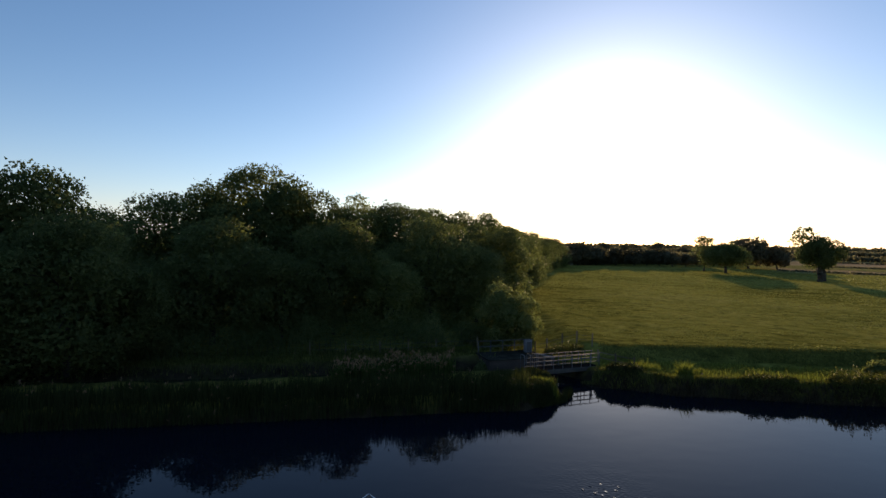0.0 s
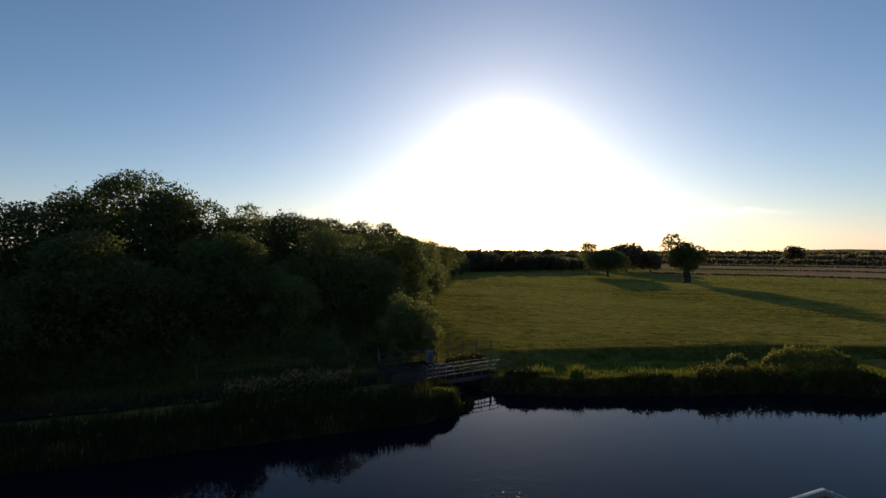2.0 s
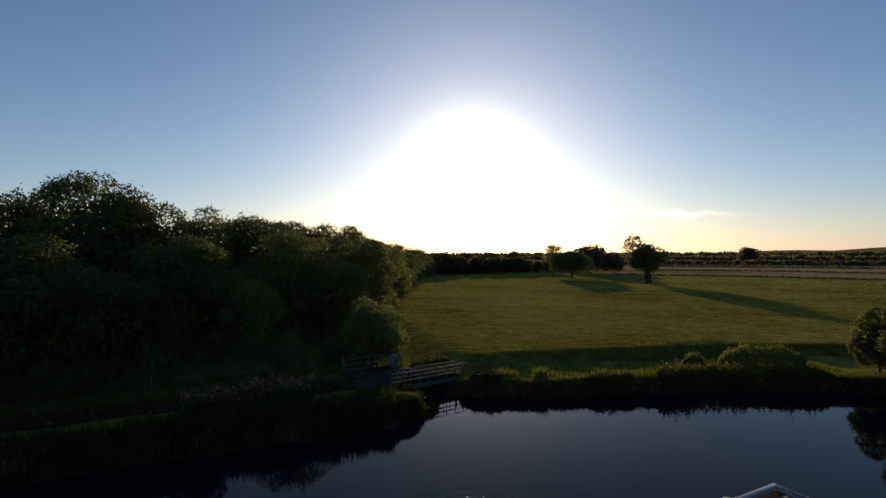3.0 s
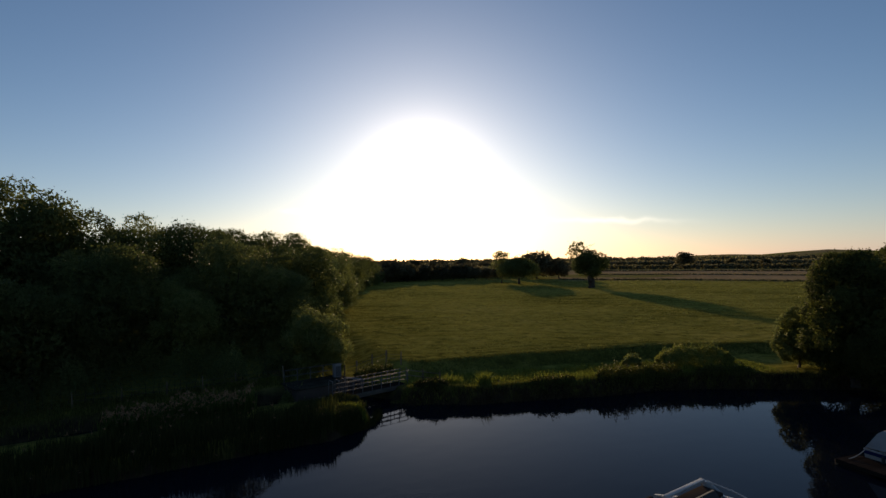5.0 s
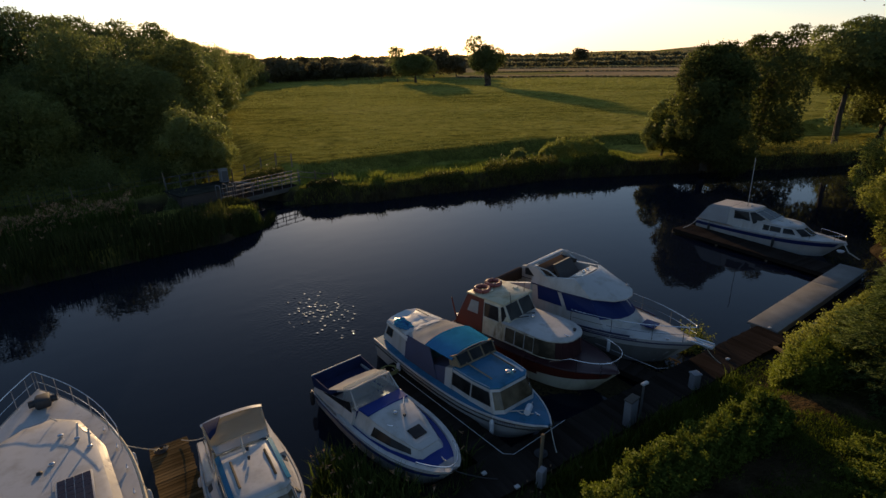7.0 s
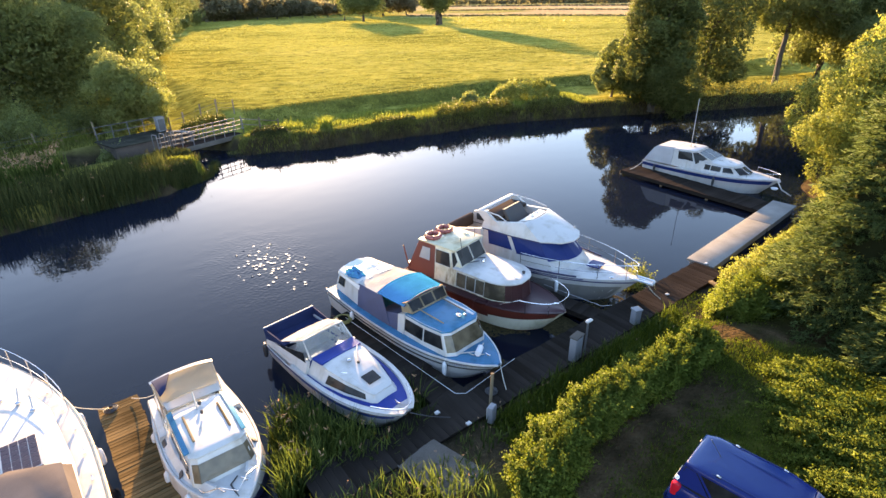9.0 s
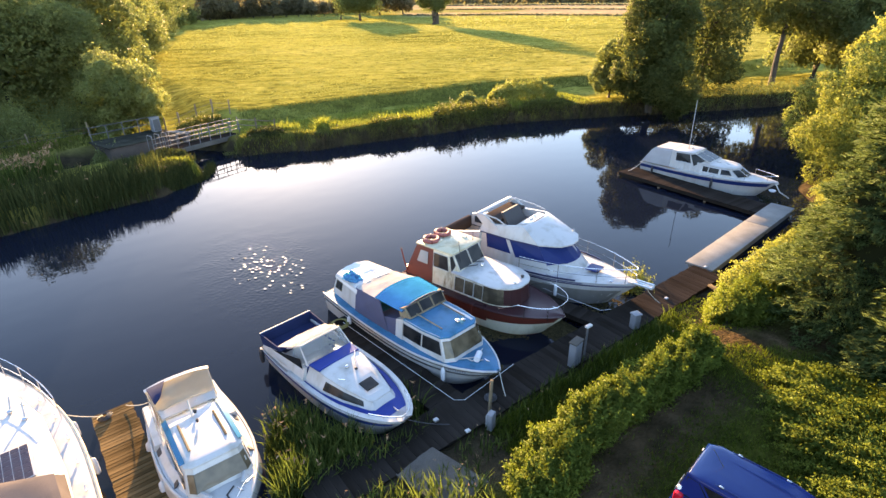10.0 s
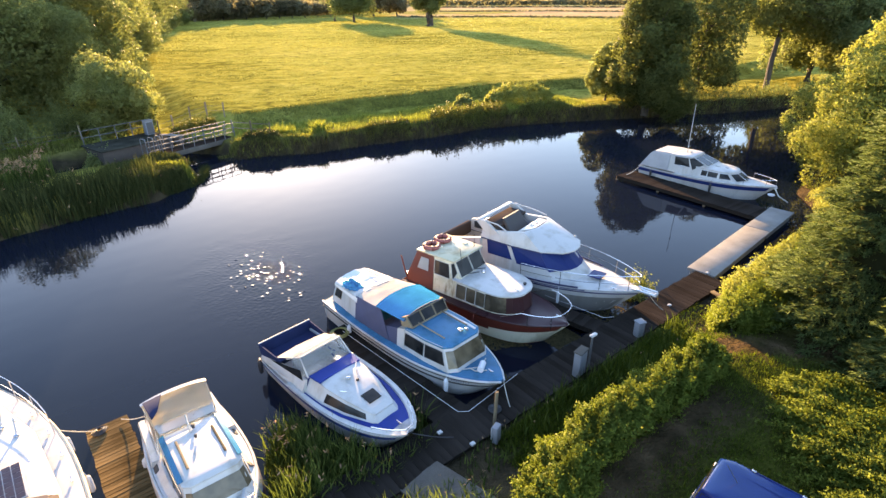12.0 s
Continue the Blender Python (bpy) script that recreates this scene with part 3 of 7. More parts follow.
def leaf_quads(p, size, rng, aspect=0.5, droop=0.0, out=None, three=False):
    """A pointed leaf for each point, of four corners or three; droop turns the long axis downward."""
    n = len(p)
    a = unit(rng.normal(size=(n, 3)) + np.array([0, 0, -droop]) + (0 if out is None else out))
    b = unit(np.cross(a, rng.normal(size=(n, 3))))
    s = size * rng.uniform(0.6, 1.3, (n, 1))
    if three:
        return np.stack([p + a * s, p - a * s * 0.55 + b * s * aspect, p - a * s * 0.55 - b * s * aspect], 1)
    return np.stack([p + a * s, p + b * s * aspect, p - a * s * 0.8, p - b * s * aspect], 1)


def billow_points(rng, n, lobes, height, width, base, lobe=(0.20, 0.36), top_heavy=0.1):
    """Points over rounded lobes of leaves that pile up into a crown, with thin shoots at the rim and growth inside."""
    half, r = (height - base) / 2, width / 2
    u = unit(rng.normal(size=(lobes, 3)) + np.array([0, 0, 0.25]))
    u[:, 2] = np.where(u[:, 2] < -0.75, -u[:, 2], u[:, 2])
    rad = rng.uniform(0.55, 1.0, lobes) ** 0.6
    lr = rng.uniform(lobe[0], lobe[1], lobes) * r
    taper = 1 - top_heavy * u[:, 2]
    if base <= 0.0:
        low = rng.random(lobes) < 0.30
        u[low, 2] = rng.uniform(-0.92, -0.5, low.sum())
        h = np.hypot(u[:, 0], u[:, 1]) + 1e-6
        u[low, :2] *= (rng.uniform(0.6, 0.95, low.sum()) / h[low])[:, None]
    cc = np.stack([u[:, 0] * rad * (r - lr * 0.75) * taper, u[:, 1] * rad * (r - lr * 0.75) * taper, base + half + u[:, 2] * rad * (half - lr * 0.75)], -1)
    k = rng.choice(lobes, n, p=lr ** 2 / (lr ** 2).sum())
    d = unit(rng.normal(size=(n, 3)) + 0.55 * u[k] + np.array([0, 0, 0.15]))
    ruffle = 1 + 0.16 * np.sin(7 * d[:, 0] + 3 * k) * np.sin(6 * d[:, 1] + 5 * k) + 0.10 * np.sin(13 * d[:, 2] + k)
    q = lr[k] * ruffle * rng.uniform(0.35, 1.0, n) ** 0.33 * (1 + 0.28 * rng.random(n) ** 9)
    p = cc[k] + d * q[:, None] * np.array([1, 1, 0.88])
    f = n // 7
    g = unit(rng.normal(size=(f, 3))) * rng.random((f, 1)) ** 0.5 * 0.72
    p[:f] = np.stack([g[:, 0] * r, g[:, 1] * r, base + half + g[:, 2] * half], -1)
    nrm = unit(d + 0.35 * unit(p - np.array([0, 0, base + half * 0.7])) + 0.40 * rng.normal(size=p.shape))
    return p, cc, nrm


def limb_mesh(rng, height, width, base, tips, r0, lean=(0, 0)):
    """A tapered trunk and limbs that reach into the crown."""
    bm = bmesh.new()
    fork = Vector((lean[0] * 0.5, lean[1] * 0.5, base + (height - base) * 0.25))
    top = Vector((lean[0], lean[1], base + (height - base) * 0.8))
    mid = Vector((rng.normal() * 0.2 + lean[0] * 0.2, rng.normal() * 0.2 + lean[1] * 0.2, fork.z * 0.5))
    tube(bm, [(0, 0, -0.3), (0, 0, 0.1), mid, fork], r0 * 1.15, 9, r2=r0 * 0.7)
    tube(bm, [fork, (fork + top) / 2 + Vector((rng.normal() * 0.4, rng.normal() * 0.4, 0)), top], r0 * 0.7, 7, r2=r0 * 0.12)
    for t in tips:
        t = Vector(t)
        a = fork.lerp(top, rng.uniform(0, 0.5))
        m = a.lerp(t, 0.5) + Vector((rng.normal() * 0.3, rng.normal() * 0.3, 0.5))
        tube(bm, [a, m, t], r0 * rng.uniform(0.25, 0.4), 5, r2=r0 * 0.06)
    return bm


def make_tree(name, m, seed, height, width, base, n, size, mat, label, category="tree", clumps=46, r0=0.3, aspect=0.5, droop=0.0, top_heavy=0.15, group="", lean=(0, 0), stems=1, twigs=0, billow=(0.2, 0.36)):
    rng = np.random.default_rng(seed)
    t = thing(name, m, label, category, group)
    p, cc, nrm = billow_points(rng, n, clumps, height, width, base, billow, top_heavy)
    p[:, :2] += np.array(lean)
    sz = np.full((n, 1), size)
    sz[:n // 7] *= 1.9
    q = leaf_quads(p, sz, rng, aspect, droop, three=True)
    if twigs:
        w = cc[rng.integers(0, len(cc), twigs)] + rng.normal(size=(twigs, 3)) * width * 0.10 + np.array([0, 0, height * 0.03])
        w[:, :2] += np.array(lean)
        q = np.concatenate([q, leaf_quads(w, size * 0.8, rng, aspect, three=True)])
        nrm = np.concatenate([nrm, unit(w - np.array([0, 0, (base + height) * 0.45]) + rng.normal(size=w.shape))])
    for s in range(stems):
        a = 6.28 * s / max(1, stems)
        bm = limb_mesh(rng, height, width, base, cc[rng.permutation(len(cc))[:10]], r0, lean)
        ob = part("trunk", bm, M["bark"], t)
        if stems > 1:
            ob.location = (math.cos(a) * r0 * 2.2, math.sin(a) * r0 * 2.2, 0)
    link("crown", quad_mesh("crown", q, nrm), mat, t)
    return t


def polar(az, d, z=None):
    x, y = d * math.sin(radians(az)), d * math.cos(radians(az))
    return x, y, float(ground_z(x, y)) if z is None else z


# the dark wood across the river: five kinds, each copied with another turn and size
wood_kinds = []
for k, (w, base, n, size) in enumerate([(14, -1.2, 34000, 0.17), (16, -1.2, 36000, 0.17), (13, -1.5, 32000, 0.17), (15, -1.0, 21000, 0.21), (14, -1.5, 21000, 0.21)]):
    wood_kinds.append(make_tree("wood_tree", pose(0, 0, -500), 100 + k, 16.0, w, base, n, size, M["leaf_wood"] if k != 2 else M["leaf_willow"],
                                "dense dark green broadleaf tree in the riverside wood", "tree", 44, 0.35, 0.5, group="trees of the wood", billow=(0.20, 0.38)))
WOOD = [(-48, 60, 17), (-42, 59, 16.6), (-37.5, 57, 16.6), (-33, 68, 13.6), (-29, 73, 15.2), (-24.5, 77, 17.6), (-20, 76, 20.0), (-16, 74, 18.6), (-12.5, 80, 15.2),
        (-8.5, 80, 17.0), (-5, 78, 15.8), (-1.2, 86, 15.6), (3, 88, 15.2), (6.0, 95, 14.2), (8.0, 106, 12.8), (8.6, 128, 12.6), (9.9, 152, 12.4), (11.4, 180, 12.0), (12.4, 208, 12.0),
        (-43, 50, 11), (-36, 50, 12.5), (-30.5, 52, 8.5), (-24, 55, 12.5), (-17.5, 53, 9.5), (-12, 57, 13), (-6.5, 56, 9.5), (-1.5, 62, 13.5), (3.5, 64, 10), (4.9, 72, 12.5), (6.8, 85, 10.5), (8.4, 100, 11.0), (-52, 52, 14)]
placed = set()
for i, (az, d, h) in enumerate(WOOD):
    x, y, z = polar(az, d)
    k = 3 + i % 2 if az < -13.5 or d > 140 else (i * 2 + i // 4) % 3
    s = h / 16.0
    t = wood_kinds[k]
    if k in placed:
        t = copy_thing(t, pose(x, y, z - 0.1, 0, 0, 67 * i))
    placed.add(k)
    t.matrix_world = pose(x, y, z - 0.1, 0, 0, 67 * i)
    t.scale = (s * (1.15 if h < 13 else 1.0), s * (1.15 if h < 13 else 1.0), s)

# ---- meadow trees and the distance ----


def ground_hit(x, y):
    return x, y, float(ground_z(x, y))


x, y, z = ground_hit(103.2, 141.2)
make_tree("oak_tree", pose(x, y, z, 0, 0, 40), 7, 12.4, 11.5, 2.0, 12000, 0.26, M["leaf_wood"], "large meadow tree with two thick trunks and a dense crown", "tree", 30, 0.75, stems=2, billow=(0.26, 0.44))
make_tree("dead_top_tree", pose(x + 0.5, y + 1.5, z, 0, 0, 0), 8, 15.4, 7.5, 8.0, 1300, 0.24, M["leaf_wood"], "tall sparse tree with thin bare upper branches", "tree", 24, 0.3, twigs=260, billow=(0.10, 0.22), lean=(-3.4, 2.4))
x, y, z = ground_hit(98.2, 179.5)
make_tree("chestnut_tree", pose(x, y, z, 0, 0, 10), 9, 10.2, 17.5, 1.5, 16000, 0.30, M["leaf_wood"], "broad low round tree standing in the meadow", "tree", 40, 0.5, top_heavy=0.35, billow=(0.24, 0.40))
x, y, z = polar(26.8, 215)
make_tree("sparse_tree", pose(x, y, z), 10, 13.6, 11.0, 3.5, 2400, 0.28, M["leaf_wood"], "tall thin-crowned tree behind the meadow tree", "tree", 30, 0.4, twigs=300, billow=(0.12, 0.26))

far_kind = make_tree("hedgerow_tree", pose(0, 0, -500), 11, 9.0, 11.0, 0.0, 3600, 0.42, M["leaf_far"], "dark tree of the distant hedgerow beyond the meadow", "tree", 30, 0.3, group="distant hedgerow trees", billow=(0.2, 0.42))
FAR = [(14.8, 236, 11), (16.6, 244, 9.5), (18.6, 246, 8.5), (20.4, 245, 8.5), (21.6, 250, 8), (22.8, 250, 8.5), (24.0, 245, 7), (25.2, 250, 6), (26.4, 255, 7), (28.6, 255, 6),
       (30.6, 255, 14.0), (32.9, 258, 10.5), (17.5, 290, 11), (20, 300, 11), (22.5, 310, 11.5), (25, 310, 9), (27.5, 300, 8), (45.2, 520, 15), (39, 510, 7), (49.2, 560, 9), (52, 540, 8)]
for i, (az, d, h) in enumerate(FAR):
    x, y, z = polar(az, d)
    t = far_kind if i == 0 else copy_thing(far_kind, pose(0, 0, 0))
    t.matrix_world = pose(x, y, z, 0, 0, 71 * i)
    s = h / 9.0
    t.scale = (s, s, s)


def belt(name, pts, n, h, w, size, seed, label):
    """A hedge or belt of woodland far off, as many leaf clumps along a line."""
    rng = np.random.default_rng(seed)
    pts = np.array(pts)
    seg = np.linalg.norm(np.diff(pts, axis=0), axis=1)
    cum = np.concatenate([[0], np.cumsum(seg)])
    s = rng.uniform(0, cum[-1], n)
    x, y = np.interp(s, cum, pts[:, 0]), np.interp(s, cum, pts[:, 1])
    top = h * (0.6 + 0.3 * np.abs(wobble(s, s * 0.3, w * 0.5, seed)) + 0.15 * rng.random(n) ** 3)
    x, y = x + rng.normal(size=n) * w * 0.5, y + rng.normal(size=n) * w * 0.5
    p = np.stack([x, y, ground_z(x, y) + top * rng.random(n) ** 1.0], -1)
    return tagged(link(name, quad_mesh(name, leaf_quads(p, size, rng, 0.7)), M["leaf_far"]), label, "hedgerow", kind="stuff")


def arc(d0, d1, a0, a1, n=14):
    return [polar(a0 + (a1 - a0) * i / n, d0 + (d1 - d0) * i / n)[:2] for i in range(n + 1)]


belt("hedgerow", arc(238, 228, 33, 62), 1800, 0.75, 0.7, 0.5, 1, "low dark hedgerow along the field edge")
belt("hedgerow", arc(310, 300, 36, 64), 1500, 0.7, 0.8, 0.6, 2, "dark hedgerow between stubble fields")
belt("hedgerow", arc(395, 380, 36, 66), 1600, 1.0, 1.0, 0.8, 3, "dark hedgerow between stubble fields")
belt("far_wood", arc(455, 470, 31, 75), 4600, 4.6, 2.5, 1.3, 4, "distant belt of dark woodland beyond the fields")
belt("far_wood", arc(700, 720, 12, 80), 9000, 6.5, 10.0, 2.4, 5, "distant belt of dark woodland on the horizon")
belt("far_wood", arc(1500, 1400, 0, 85), 8000, 14.0, 30.0, 4.5, 6, "faint woodland along the horizon")
belt("far_wood", arc(245, 300, 13, 28), 8000, 7.0, 8.0, 1.0, 7, "belt of woodland behind the meadow")

# ---- boats ----


class Boat:
    """A hull with its bow along local +y and the waterline at z = 0; parts are added by the methods."""

    def __init__(self, name, m, L, B, fb, label, draft=0.4, transom=0.85, flare=0.9, bowp=2.4, blunt=1.0):
        self.blunt = blunt
        self.L, self.B, self.fb, self.draft, self.transom, self.flare, self.bowp = L, B, fb, draft, transom, flare, bowp
        self.t = thing(name, m, label, "boat", "moored boats")

    def y(self, s):
        return (s - 0.5) * self.L

    def s(self, y):
        return y / self.L + 0.5

    def half(self, s):
        full = max(0.0, 1 - max(0.0, (s - 0.42) / 0.58) ** self.bowp) ** self.blunt
        return self.B / 2 * (self.transom + (1 - self.transom) * math.sin(min(1.0, s / 0.42) * math.pi / 2)) * max(full, 0.012)

    def sheer(self, s):
        return self.fb[0] + (self.fb[1] - self.fb[0]) * s ** 1.8

    def side(self, s, v):
        """A point of the starboard side, v = 0 at the gunwale and 1 at the chine."""
        b, z = self.half(s), self.sheer(s)
        rake = 0.13 * self.L * max(0, (s - 0.62) / 0.38) ** 2
        k = 1 - (1 - self.flare) * v * (1 + 1.5 * max(0, s - 0.5))
        return Vector((b * k, self.y(s) - rake * v, z + (-0.05 - z) * v))

    def ring(self, s):
        rake = 0.13 * self.L * max(0, (s - 0.62) / 0.38) ** 2
        keel = -self.draft * (1 - max(0, (s - 0.6) / 0.4) ** 2)
        h = [self.side(s, v) for v in (0, 0.35, 0.7, 1.0)]
        h.append(Vector((h[-1].x * 0.7, h[-1].y - rake * 0.1, -0.05 + (keel + 0.05) * 0.6)))
        mid = Vector((0, h[-1].y - rake * 0.15, keel))
        return [Vector((-p.x, p.y, p.z)) for p in h] + [mid] + h[::-1]

    def hull(self, mat, n=44):
        bm = loft(bmesh.new(), [self.ring(i / n * 0.998) for i in range(n + 1)], closed=False)
        vs = list(bm.verts)
        k = len(self.ring(0))
        bm.verts.ensure_lookup_table()
        bm.faces.new(vs[:k])
        part("hull", bm, mat, self.t)
        return self

    def band(self, mat, v0, v1, s0=0.0, s1=0.985, off=0.012, name="stripe", sides=(1, -1), taper=None):
        for sg in sides:
            bm = bmesh.new()
            n = 26
            rows = []
            for i in range(n + 1):
                s = s0 + (s1 - s0) * i / n
                a, b = (v0, v1) if taper is None else (v0 + (taper[0] - v0) * i / n, v1 + (taper[1] - v1) * i / n)
                p, q = self.side(s, a), self.side(s, b)
                o = Vector((off, off * 0.6 * (s > 0.7), 0))
                rows.append([Vector((sg * w.x, w.y, w.z)) for w in (p, p + o, q + o, q)])
            loft(bm, rows, closed=True)
            part(name, bm, mat, self.t)
        return self

    def strake(self, mat, r=0.035, drop=0.0, s0=0.0, name="rubbing_strake", sides=(1, -1)):
        for sg in sides:
            pts = [self.side(s0 + (0.995 - s0) * i / 26, drop) for i in range(27)]
            part(name, tube(bmesh.new(), [(sg * (p.x + 0.005), p.y, p.z) for p in pts], r, 6), mat, self.t)
        return self

    def deck(self, mat, s0=0.0, s1=0.99, drop=0.0, inset=0.02, camber=0.05, n=20, name="deck", label=""):
        bm = bmesh.new()
        rows = []
        for i in range(n + 1):
            s = s0 + (s1 - s0) * i / n
            b, z, y = max(self.half(s) - inset, 0.004), self.sheer(s) - drop, self.y(s)
            top = [Vector((b * u, y, z + camber * (1 - u * u))) for u in (-1, -0.6, -0.2, 0.2, 0.6, 1)]
            rows.append(top + [Vector((b, y, z - 0.04)), Vector((-b, y, z - 0.04))])
        loft(bm, rows, closed=True)
        part(name, bm, mat, self.t, label)
        return self

    def slab(self, pts, mat, h=0.03, name="panel", label=""):
        """A flat plate over a plan outline of (x, y, z) points, h thick."""
        bm = bmesh.new()
        up = Vector((0, 0, h))
        c = sum((Vector(p) for p in pts), Vector()) / len(pts)
        a = [Vector(p) for p in pts]
        loft(bm, [a, [p + up * 0.7 for p in a], [c + (p - c) * 0.97 + up for p in a]], closed=True)
        return part(name, bm, mat, self.t, label)

    def house(self, name, low, high, mat, roof=None, camber=0.06, over=0.03, label="", thick=0.04):
        """A cabin: walls between two outlines, a cambered roof of its own; returns the wall faces for the windows."""
        low, high = [Vector(p) for p in low], [Vector(p) for p in high]
        n = len(low)
        bm = loft(bmesh.new(), [low, high], closed=True)
        part(name, bm, mat, self.t, label)
        if roof:
            c = sum(high, Vector()) / n
            out = [p + Vector(((p - c).x, (p - c).y, 0)).normalized() * over for p in high]
            rings = [out, [p + Vector((0, 0, thick)) for p in out]]
            for f, g in ((0.9, 0.55), (0.6, 0.9), (0.25, 1.0)):
                rings.append([Vector((c.x + (p.x - c.x) * f, c.y + (p.y - c.y) * (0.5 + 0.5 * f), p.z + thick + camber * g)) for p in out])
            part("roof", loft(bmesh.new(), rings, closed=True), roof, self.t)
        return [(low[i], low[(i + 1) % n], high[(i + 1) % n], high[i]) for i in range(n)]

    def pane(self, face, u0, u1, v0, v1, mat=None, name="window", off=0.012, rim=None, lean=0.0):
        """A window set on a wall face; lean slides its upper edge along the wall."""
        a, b, c, d = face
        f = lambda u, v: (a.lerp(b, u)).lerp(d.lerp(c, u), v)
        nrm = (b - a).cross(d - a).normalized()
        mid = f(0.5, 0.5)
        if nrm.dot(Vector((mid.x, mid.y - self.mid_y, 0))) < 0:
            nrm = -nrm
        q = [f(u0, v0), f(u1, v0), f(u1 + lean, v1), f(u0 + lean, v1)]
        m = sum(q, Vector()) / 4
        ob = part(name, loft(bmesh.new(), [[p - nrm * 0.01 for p in q], [p + nrm * off for p in q]], closed=True), mat or M["glass"], self.t)
        if rim:
            bm = bmesh.new()
            o = [m + (p - m) * 1.02 + nrm * (off + 0.002) for p in q]
            tube(bm, o, 0.014, 4, closed=True)
            fr = part("frame", bm, rim, ob)
        return ob

    mid_y = 0.0

    def bars(self, paths, mat=None, r=0.014, name="rail"):
        for p in paths:
            part(name, tube(bmesh.new(), p, r, 6), mat or M["chrome"], self.t)
        return self

    def bow_rail(self, s0, h, inset=0.06, posts=4, n=22, low=None, fade=0.0, hoop=False):
        """A pulpit rail round the bow with its stanchions."""
        pts, foot = [], []
        for i in range(n + 1):
            u = -1 + 2 * i / n
            s = s0 + (0.985 - s0) * math.sin((1 - abs(u)) * math.pi / 2)
            b = max(self.half(s) - inset, 0.0)
            if hoop:
                b = (self.half(s0) - inset) * abs(math.sin(u * math.pi / 2)) ** 0.8
            hh = h * min(1.0, 0.25 + (1 - abs(u)) * 3) if fade else h
            pts.append(Vector((math.copysign(b, u), self.y(s), self.sheer(s) + hh)))
            foot.append(Vector((math.copysign(b, u), self.y(s), self.sheer(s))))
        part("rail", tube(bmesh.new(), pts, 0.013, 6), M["chrome"], self.t)
        if low:
            part("rail", tube(bmesh.new(), [f.lerp(p, low) for f, p in zip(foot, pts)], 0.01, 5), M["chrome"], self.t)
        step = max(1, n // (posts * 2))
        for i in range(0, n + 1, step):
            part("stanchion", tube(bmesh.new(), [foot[i], pts[i]], 0.012, 5), M["chrome"], self.t)
        return self

    def cleat(self, x, y, z, rz=0):
        bm = bmesh.new()
        box(bm, 0, 0, 0.02, 0.05, 0.08, 0.04, 0.008)
        tube(bm, [(0, -0.1, 0.06), (0, 0, 0.045), (0, 0.1, 0.06)], 0.014, 6)
        ob = part("cleat", bm, M["chrome"], self.t)
        ob.matrix_basis = pose(x, y, z, 0, 0, rz)

    def vent(self, x, y, z, r=0.07, mat=None):
        bm = bmesh.new()
        rings = [[(rr * math.cos(a), rr * math.sin(a), zz) for a in [math.tau * i / 12 for i in range(12)]] for rr, zz in ((r * 0.7, 0), (r * 0.7, 0.05), (r, 0.06), (r * 0.9, 0.09), (r * 0.4, 0.11))]
        loft(bm, rings)
        ob = part("vent", bm, mat or M["chrome"], self.t)
        ob.location = (x, y, z)

    def fender(self, s, sg, drop=0.35, mat=None):
        p = self.side(s, 0.0)
        bm = bmesh.new()
        rings = [[(0.075 * k * math.cos(a), 0.075 * k * math.sin(a), z) for a in [math.tau * i / 10 for i in range(10)]] for k, z in ((0.3, 0.27), (0.85, 0.22), (1, 0.12), (1, -0.12), (0.85, -0.22), (0.3, -0.27))]
        loft(bm, rings)
        tube(bm, [(0, 0, 0.26), (-sg * 0.06, 0, drop + 0.02)], 0.008, 4)
        ob = part("fender", bm, mat or M["fender"], self.t)
        ob.location = (sg * (p.x + 0.075), p.y, p.z - drop)

    def arch(self, y0, y1, w0, w1, z0, rise, mat, name="canopy", n=8, k=10, sides=0.0, seed=1, label="", wrinkle=0.02, lift=0.0):
        """A cloth stretched over hoops: an arched roof from y0 to y1, with side curtains reaching down by sides."""
        bm = bmesh.new()
        rows = []
        for i in range(n + 1):
            u = i / n
            y, w = y0 + (y1 - y0) * u, w0 + (w1 - w0) * u
            row = []
            if sides:
                row.append(Vector((-w / 2 * 1.04, y, z0 - sides)))
                row.append(Vector((-w / 2 * 1.03, y, z0 - sides * 0.5)))
            for j in range(k + 1):
                a = -1 + 2 * j / k
                row.append(Vector((w / 2 * a, y, z0 + lift * u + rise * (1 - abs(a) ** 2.5) - wrinkle * math.sin(u * math.pi * 2.0) ** 2 * (1 - a * a) + wrinkle * 0.6 * noise.noise((a * 3, u * 5, seed)))))
            if sides:
                row.append(Vector((w / 2 * 1.03, y, z0 - sides * 0.5)))
                row.append(Vector((w / 2 * 1.04, y, z0 - sides)))
            rows.append(row)
        top = [bm.verts.new(p) for r in rows for p in r]
        bot = [bm.verts.new(p - Vector((0, 0, 0.012))) for r in rows for p in r]
        m_ = len(rows[0])
        for i in range(n):
            for j in range(m_ - 1):
                q = [i * m_ + j, i * m_ + j + 1, (i + 1) * m_ + j + 1, (i + 1) * m_ + j]
                bm.faces.new([top[v] for v in q])
                bm.faces.new([bot[v] for v in q[::-1]])
        rim = [j for j in range(m_)] + [i * m_ + m_ - 1 for i in range(1, n + 1)] + [n * m_ + j for j in range(m_ - 2, -1, -1)] + [i * m_ for i in range(n - 1, 0, -1)]
        for a, b in zip(rim, rim[1:] + rim[:1]):
            bm.faces.new((top[a], top[b], bot[b], bot[a]))
        return part(name, bm, mat, self.t, label)


